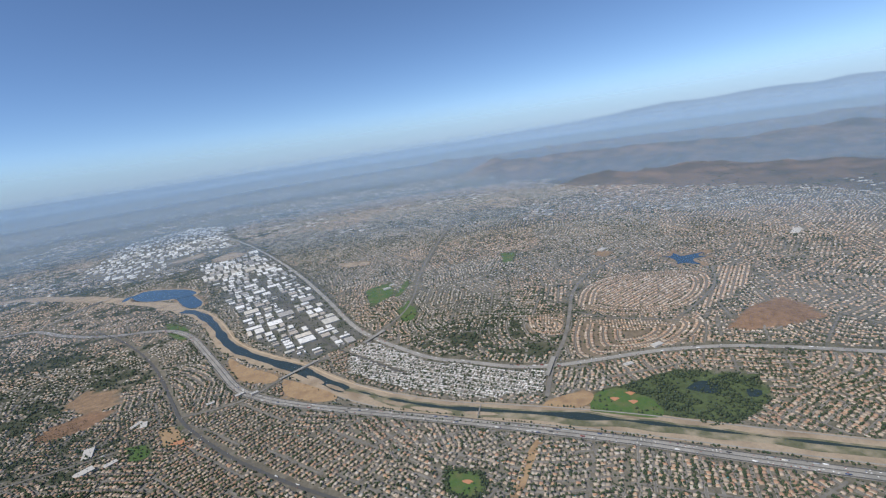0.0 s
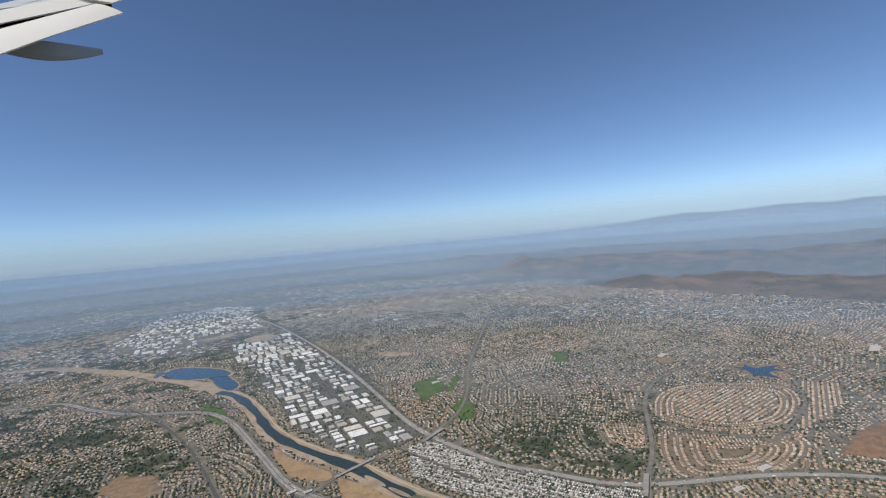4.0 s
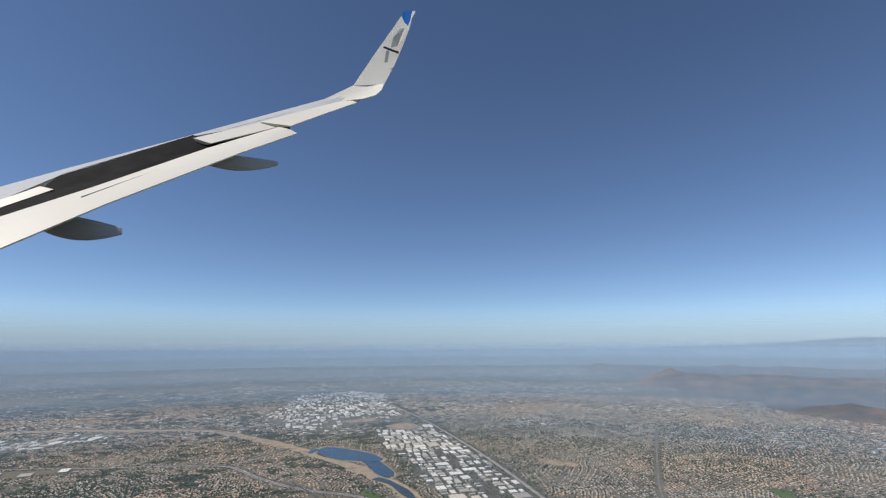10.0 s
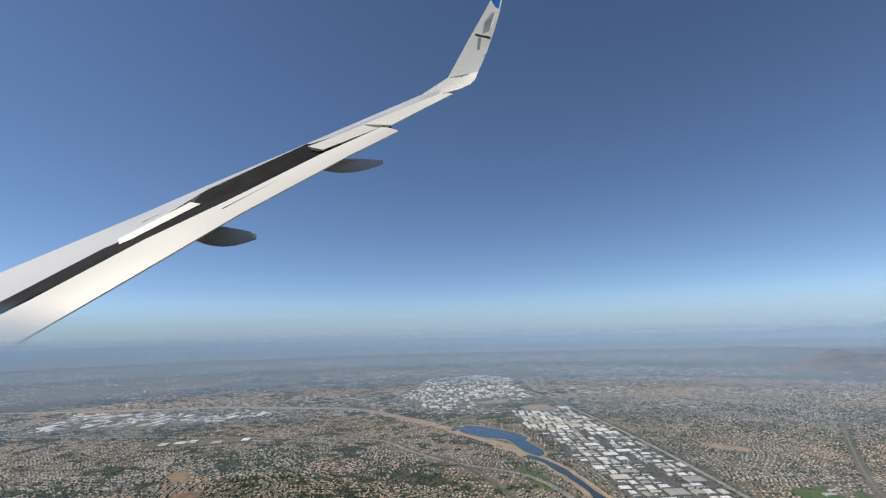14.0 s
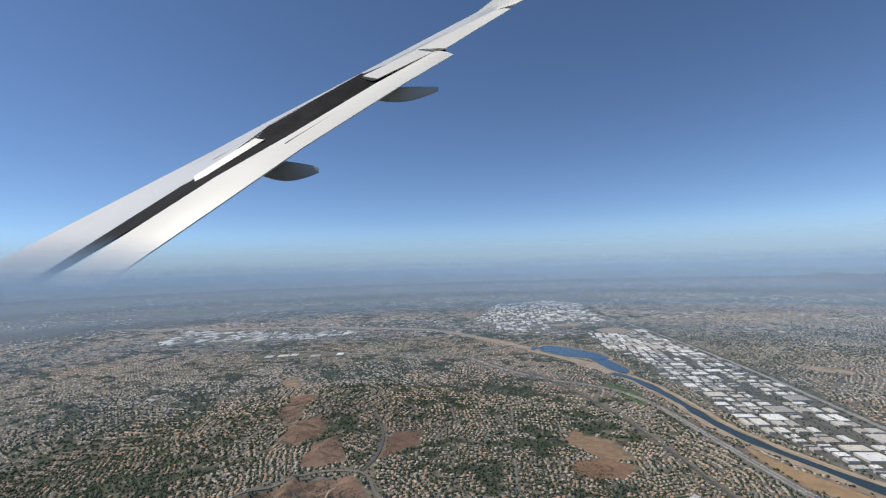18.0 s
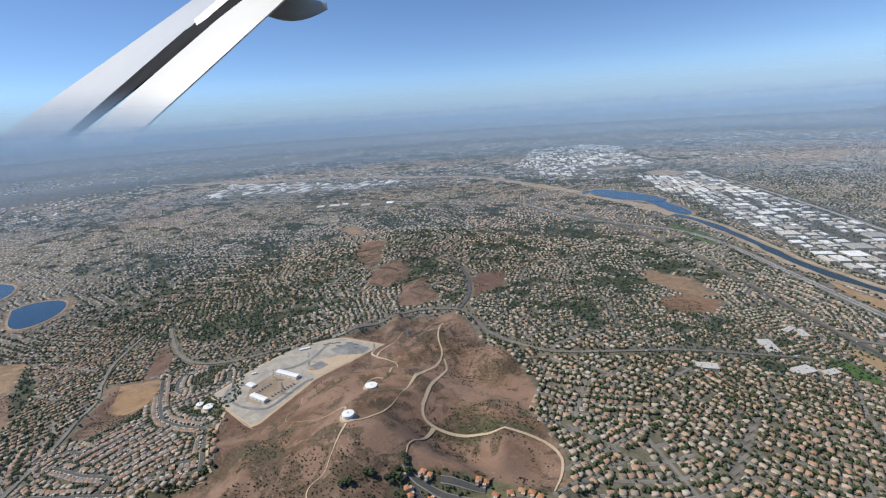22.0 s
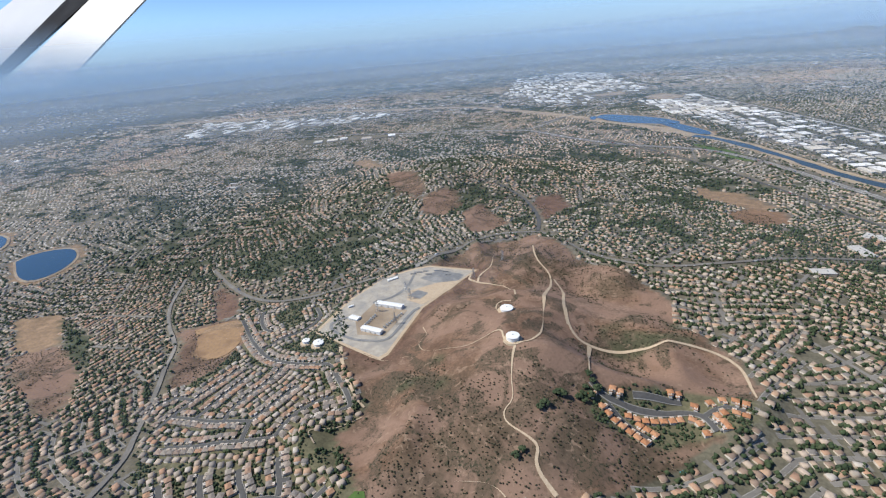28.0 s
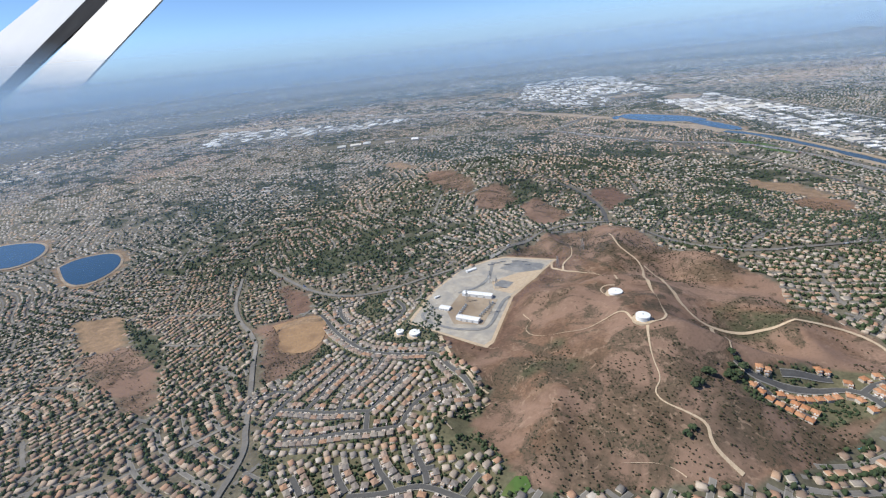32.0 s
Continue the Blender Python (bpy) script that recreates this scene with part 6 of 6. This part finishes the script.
for x, y, w, d, a in ((-1215, 2360, 60, 22, 1.0), (-1245, 1960, 70, 40, 0.7), (-1165, 2000, 50, 26, 0.7), (-900, 2460, 40, 24, 0.4), (-760, 2490, 44, 22, 0.5), (-680, 2470, 38, 20, 0.5), (160, 3880, 60, 40, 0.3), (210, 3960, 46, 30, 0.3),
                      (-4620, 2600, 70, 34, 0.2), (-4690, 2680, 50, 30, 0.2), (-1310, 2125, 40, 90, 0.3), (-1176, 2346, 30, 60, 0.3), (-1510, 1810, 60, 34, 0.2), (2102, 3772, 90, 50, 0.5), (3542, 4824, 110, 60, 0.4), (3566, 3218, 170, 60, 0.6), (1380, 1990, 60, 30, 0.2), (1150, 1880, 46, 24, 0.2)):
    z = float(height(x, y))
    root = tagged(new("large_building"), "large white flat-roofed building among houses", "building")
    root.location, root.rotation_euler = (x * S, y * S, z * S), (0, 0, a)
    bm = bmesh.new()
    box(bm, -w / 2, w / 2, -d / 2, d / 2, -6, 8)
    part("wall", bm, M_WALL_NEAR, root)
    bm = bmesh.new()
    box(bm, -w / 2 - 0.4, w / 2 + 0.4, -d / 2 - 0.4, d / 2 + 0.4, 8, 9)
    part("roof", bm, M_SHED_WALL, root, "pale flat roof")
    for k in (-0.25, 0.2):
        bm = bmesh.new()
        box(bm, k * w - 2, k * w + 2, -2, 2, 9, 10.6)
        part("roof_unit", bm, M_STEEL, root, "grey rooftop cooling unit")


# ---- garden pools and traffic ----
M_POOL = mat("pool_water", (0.05, 0.3, 0.36), (0.08, 0.38, 0.42), grain=3, rough=0.15)
rng = np.random.RandomState(12)
near = lots[(near_path(lots[:, 0], lots[:, 1]) < 2600) & (lots[:, 6] < 2) & (rng.rand(len(lots)) < 0.05)]
c, s = np.cos(near[:, 7]), np.sin(near[:, 7])
bx, by = near[:, 0] + c * 11, near[:, 1] + s * 11
quad = []
for a, b in ((-2.6, -4.5), (2.6, -4.5), (2.6, 4.5), (-2.6, 4.5)):
    x, y = bx + c * a - s * b, by + s * a + c * b
    quad.append(np.stack([x, y, height(x, y) + 0.8], -1))
V = np.stack(quad, 1)
tagged(new("garden_pools", mesh_of("garden_pools", V, [np.arange(len(near) * 4).reshape(-1, 4)], [M_POOL])), "small turquoise garden pools behind houses", "pools", kind="stuff")

M_CAR = varied("car_paint", [(0.7, 0.7, 0.7), (0.05, 0.05, 0.055), (0.35, 0.36, 0.37), (0.6, 0.6, 0.58), (0.2, 0.03, 0.03), (0.04, 0.07, 0.16)], rough=0.35)


def traffic(line, lanes, lift, gap):
    p = resample(line, 12)
    V, F = [], []
    for lane in lanes:
        q, t = offset_line(p, lane)
        rise = height(q[:, 0], q[:, 1])
        for k in np.where(rng.rand(len(q)) < 12 / gap)[0]:
            (x, y), (dx, dy) = q[k], t[k]
            z = rise[k] + lift
            base = len(V)
            long, wide = (8.5, 1.25) if rng.rand() < 0.12 else (2.3, 0.95)
            for up, f, g in ((0, 1, 1), (0.9, 1, 1), (1.5 if long < 4 else 3.4, 0.55 if long < 4 else 0.98, 0.8)):
                for i, j in ((-1, -1), (1, -1), (1, 1), (-1, 1)):
                    V.append((x + dx * i * long * f - dy * j * wide * g, y + dy * i * long * f + dx * j * wide * g, z + up))
            for lay in (0, 4):
                for m in range(4):
                    F.append((base + lay + m, base + lay + (m + 1) % 4, base + lay + 4 + (m + 1) % 4, base + lay + 4 + m))
            F.append((base + 8, base + 9, base + 10, base + 11))
    tagged(new("vehicles", mesh_of("vehicles", V, [np.array(F)], [M_CAR])), "cars and trucks spread along the road", "vehicles", kind="stuff")


traffic(FREEWAY, (-19, -15, -11, -7, 7, 11, 15, 19), 1.7, 75)
traffic(EAST_FREEWAY, (-13, -9, 9, 13), 1.9, 80)
traffic(RIDGE_ROAD, (-6, 6), 2.5, 120)
traffic(DIAGONAL, (-7, 7), 2.4, 110)


# ---- the airliner's wing: metres to the right of, above and ahead of the seat, as it stands in the level stretch ----
M_SKIN = mat("wing_skin", (0.76, 0.73, 0.67), (0.84, 0.81, 0.75), grain=12000, rough=0.38, patch=30000, patch_colour=(0.72, 0.69, 0.63))
M_SKIN_UPPER = mat("wing_upper_skin", (0.5, 0.51, 0.53), (0.6, 0.61, 0.63), grain=9000, rough=0.35, patch=25000, patch_colour=(0.46, 0.47, 0.5))
M_SKIN_GREY = mat("wing_grey_skin", (0.34, 0.35, 0.36), (0.42, 0.43, 0.44), grain=12000, rough=0.4)
# the cavity's deep shade is put into a near-black, almost glossless colour
M_CAVITY_SHADE = mat("flap_cavity_shade", (0.003, 0.003, 0.004), (0.022, 0.022, 0.024), grain=3000, rough=0.7)
M_CAVITY_SHADE.node_tree.nodes["Principled BSDF"].inputs["Specular IOR Level"].default_value = 0.05
M_BLUE = mat("winglet_blue", (0.02, 0.15, 0.50), (0.03, 0.18, 0.56), grain=12000, rough=0.35)
M_PAINT_GREY = mat("winglet_grey_paint", (0.22, 0.23, 0.24), (0.42, 0.43, 0.44), grain=1800, rough=0.4)
M_PAINT_DARK = mat("winglet_dark_paint", (0.03, 0.03, 0.035), (0.08, 0.08, 0.09), grain=1800, rough=0.4)
WING = 5300.0
wing = tagged(new("aircraft_wing"), "white airliner wing with lowered flaps and upswept winglet", "aircraft wing")
seat = stand(-865, 401, 1052, 5.69, 11.68, -0.39)
wing.matrix_basis = seat


def wing_place(p):
    return Vector((p[0], p[1], -p[2])) * WING


def wing_skin(name, high, low, thick, material, label="", bulge=0.0, parent=None, steps_across=5):
    """A skin between two edges, bulged a little, with its underside and closed rims."""
    high, low = [wing_place(p) for p in high], [wing_place(p) for p in low]
    n = max(len(high), len(low))

    def along(pts, t):
        k = min(int(t * (len(pts) - 1)), len(pts) - 2)
        return pts[k].lerp(pts[k + 1], t * (len(pts) - 1) - k)

    bm = bmesh.new()
    tops, unders = [], []
    thick = max(thick, 0.12)
    for i in range(n):
        a, b = along(high, i / (n - 1)), along(low, i / (n - 1))
        up = Vector((0, 1, 0.25)) * bulge * WING
        tops.append([bm.verts.new(a.lerp(b, j / steps_across) + up * math.sin(math.pi * j / steps_across)) for j in range(steps_across + 1)])
        down = (a.lerp(b, 0.5).normalized() + Vector((0, -0.45, 0))) * thick * WING
        unders.append([bm.verts.new(a.lerp(b, j / steps_across) + down * (0.5 + math.sin(math.pi * j / steps_across))) for j in range(steps_across + 1)])
    for i in range(n - 1):
        for j in range(steps_across):
            bm.faces.new((tops[i][j], tops[i + 1][j], tops[i + 1][j + 1], tops[i][j + 1]))
            bm.faces.new((unders[i][j], unders[i][j + 1], unders[i + 1][j + 1], unders[i + 1][j]))
        for j in (0, steps_across):
            bm.faces.new((tops[i][j], tops[i + 1][j], unders[i + 1][j], unders[i][j]))
    for i in (0, n - 1):
        for j in range(steps_across):
            bm.faces.new((tops[i][j], tops[i][j + 1], unders[i][j + 1], unders[i][j]))
    bmesh.ops.recalc_face_normals(bm, faces=bm.faces)
    for f in bm.faces:
        f.smooth = True
    ob = part(name, bm, material, parent or wing, label)
    ob.data.set_sharp_from_angle(angle=radians(28))
    return ob


wing_skin("upper_skin", ((-16.8, -3.9, 2.3), (-11.87, -0.79, 6.96), (-9.42, 0.75, 9.27), (-9.07, 0.97, 9.6), (-8.1, 1.61, 10.52), (-5.95, 2.98, 12.54), (-4.7, 3.79, 13.72), (-3.33, 4.67, 15.01), (-2.51, 5.4, 15.78)),
          ((-14.7, -4.9, 1.57), (-10.53, -1.44, 6.05), (-8.43, 0.31, 8.29), (-8.13, 0.56, 8.61), (-7.66, 1.45, 10.03), (-5.87, 2.72, 11.88), (-4.61, 3.18, 12.58), (-3.17, 4.23, 14.28), (-2.26, 4.78, 15.37)), 0.25, M_SKIN_UPPER, "pale grey painted upper skin")
# no hollow is modelled: a shallow strip carries the cavity's painted shade
wing_skin("flap_cavity_shade", ((-14.6, -5.07, 0.84), (-10.53, -1.47, 5.84), (-8.48, 0.33, 8.34), (-7.52, 1.12, 9.40), (-7.70, 1.47, 10.08), (-6.89, 2.05, 10.91), (-5.90, 2.76, 11.93), (-5.37, 2.59, 11.76), (-3.88, 3.41, 13.21)), ((-13.2, -4.53, 0.2), (-9.6, -1.49, 5.18), (-7.80, 0.03, 7.67), (-6.98, 0.70, 8.72), (-6.82, 0.83, 8.93), (-6.17, 1.37, 9.77), (-5.36, 2.05, 10.84), (-5.10, 2.25, 11.18), (-3.80, 3.18, 12.93)), 0.05, M_CAVITY_SHADE, "strip for the open flap cavity, its shade painted near-black")
wing_skin("spoiler", ((-5.64, 2.57, 11.43), (-4.62, 3.23, 12.6), (-4.35, 3.43, 12.92)), ((-5.15, 2.41, 11.24), (-4.46, 2.89, 12.14), (-3.82, 3.34, 12.97)), 0.04, M_SKIN, "white spoiler panel")
wing_skin("spoiler", ((-8.45, 0.36, 8.3), (-8.13, 0.6, 8.6), (-7.5, 1.12, 9.3)), ((-8.25, 0.22, 8.12), (-7.95, 0.46, 8.42), (-7.22, 1.06, 9.27)), 0.04, M_SKIN, "white spoiler panel")
wing_skin("aileron", ((-4.5, 3.31, 12.68), (-3.17, 4.25, 14.26), (-2.6, 4.65, 14.94)), ((-3.67, 3.18, 12.55), (-3.0, 3.8, 13.55), (-2.25, 4.49, 14.69)), 0.06, M_SKIN, "white aileron")
wing_skin("flap", ((-12.73, -4.55, 0.84), (-9.37, -1.47, 5.32), (-7.69, 0.07, 7.56), (-7.45, 0.29, 7.88), (-6.46, 1.09, 9.19), (-5.1, 2.26, 11.02), (-3.98, 3.15, 12.55)), ((-10.79, -4.64, 0.2), (-8.13, -1.84, 4.52), (-6.8, -0.44, 6.69), (-6.61, -0.24, 7.0), (-5.72, 0.72, 8.49), (-4.27, 2.16, 10.93), (-3.43, 2.94, 12.33)), 0.1, M_SKIN, "pale lowered flap with a worn seam", bulge=0.03)
wing_skin("flap_seam", ((-6.3, 0.83, 8.72), (-5.0, 2.12, 10.9)), ((-6.29, 0.82, 8.71), (-4.99, 2.11, 10.89)), 0.01, M_SKIN_GREY, "dark worn seam", bulge=0.045)
wing_skin("skin_seam", ((-8.52, 0.75, 9.02), (-7.81, 1.26, 9.76)), ((-8.50, 0.73, 8.99), (-7.79, 1.24, 9.74)), 0.005, M_SKIN_GREY, "grey panel seam")
wing_skin("skin_seam", ((-5.29, 3.03, 12.40), (-3.23, 4.41, 14.59), (-2.64, 4.73, 15.22)), ((-5.28, 3.01, 12.38), (-3.23, 4.38, 14.57), (-2.64, 4.70, 15.21)), 0.005, M_SKIN_GREY, "grey panel seam")
wing_skin("wing_tip", ((-3.29, 4.57, 14.83), (-2.51, 5.4, 15.78), (-2.34, 5.59, 15.94)), ((-2.57, 4.58, 14.8), (-2.1, 4.72, 15.05), (-1.74, 4.93, 15.32), (-1.58, 5.16, 15.52), (-1.51, 5.42, 15.68)), 0.06, M_SKIN, "white curved wing tip", bulge=-0.06)
winglet = wing_skin("winglet", ((-2.54, 5.37, 15.75), (-1.86, 6.78, 16.4), (-1.3, 7.89, 16.92), (-1.02, 8.47, 17.19), (-0.81, 8.68, 17.32), (-0.56, 8.74, 17.45)),
                    ((-1.52, 5.44, 15.78), (-1.21, 6.28, 16.25), (-0.94, 7.15, 16.66), (-0.74, 7.89, 16.98), (-0.66, 8.3, 17.09), (-0.55, 8.68, 17.4)), 0.03, M_SKIN, "white upswept winglet")


def winglet_patch(name, pts, material, label):
    bm = bmesh.new()
    bm.faces.new([bm.verts.new(wing_place((x, y, z - 0.18))) for x, y, z in pts])
    return part(name, bm, material, winglet, label)


winglet_patch("blue_band", ((-1.03, 8.28, 17.0), (-0.9, 8.5, 17.1), (-0.64, 8.5, 17.1), (-0.68, 8.2, 17.0), (-0.77, 7.82, 16.85), (-0.9, 7.95, 16.9)), M_BLUE, "bright blue painted band")
winglet_patch("painted_shape", ((-1.35, 6.9, 16.5), (-1.28, 7.3, 16.6), (-1.05, 7.7, 16.8), (-0.9, 7.72, 16.8), (-0.93, 7.3, 16.6), (-1.12, 6.95, 16.5)), M_PAINT_GREY, "plain grey painted shape")
winglet_patch("painted_bar", ((-1.6, 6.83, 16.4), (-1.58, 6.9, 16.4), (-1.06, 6.72, 16.4), (-1.08, 6.64, 16.4)), M_PAINT_DARK, "dark painted bar")
winglet_patch("painted_shape", ((-1.55, 6.3, 16.3), (-1.5, 6.75, 16.4), (-1.38, 6.75, 16.4), (-1.45, 6.3, 16.3)), M_PAINT_GREY, "plain grey painted strip")


def fairing(a, b, fat, label):
    """A flap-track fairing: a pod that ends in a blunt tail."""
    a, b = wing_place(a), wing_place(b)
    bm = bmesh.new()
    rings, n = [], 12
    for k in range(11):
        t = k / 10
        r = fat * WING * (0.25 + 0.75 * math.sin(math.pi * min(1, 0.12 + t * 0.86)) ** 0.8) * (1 - 0.25 * t)
        c = a.lerp(b, t) + Vector((0, -0.05 * WING * math.sin(math.pi * t), 0))
        rings.append([bm.verts.new(c + Vector((0, math.cos(j * 2 * math.pi / n) * r, math.sin(j * 2 * math.pi / n) * r * (0.6 - 0.5 * t)))) for j in range(n)])
    for p, q in zip(rings, rings[1:]):
        for j in range(n):
            bm.faces.new((p[j], p[(j + 1) % n], q[(j + 1) % n], q[j]))
    bm.faces.new(rings[0][::-1])
    bm.faces.new(rings[-1])
    bmesh.ops.recalc_face_normals(bm, faces=bm.faces)
    return part("flap_track_fairing", bm, M_SKIN_GREY, wing, label)


fairing((-7.1, 0.42, 8.75), (-5.38, 0.24, 8.42), 0.24, "grey flap-track fairing with a pale tail")
fairing((-5.2, 2.0, 11.07), (-3.65, 1.99, 11.47), 0.2, "grey flap-track fairing")
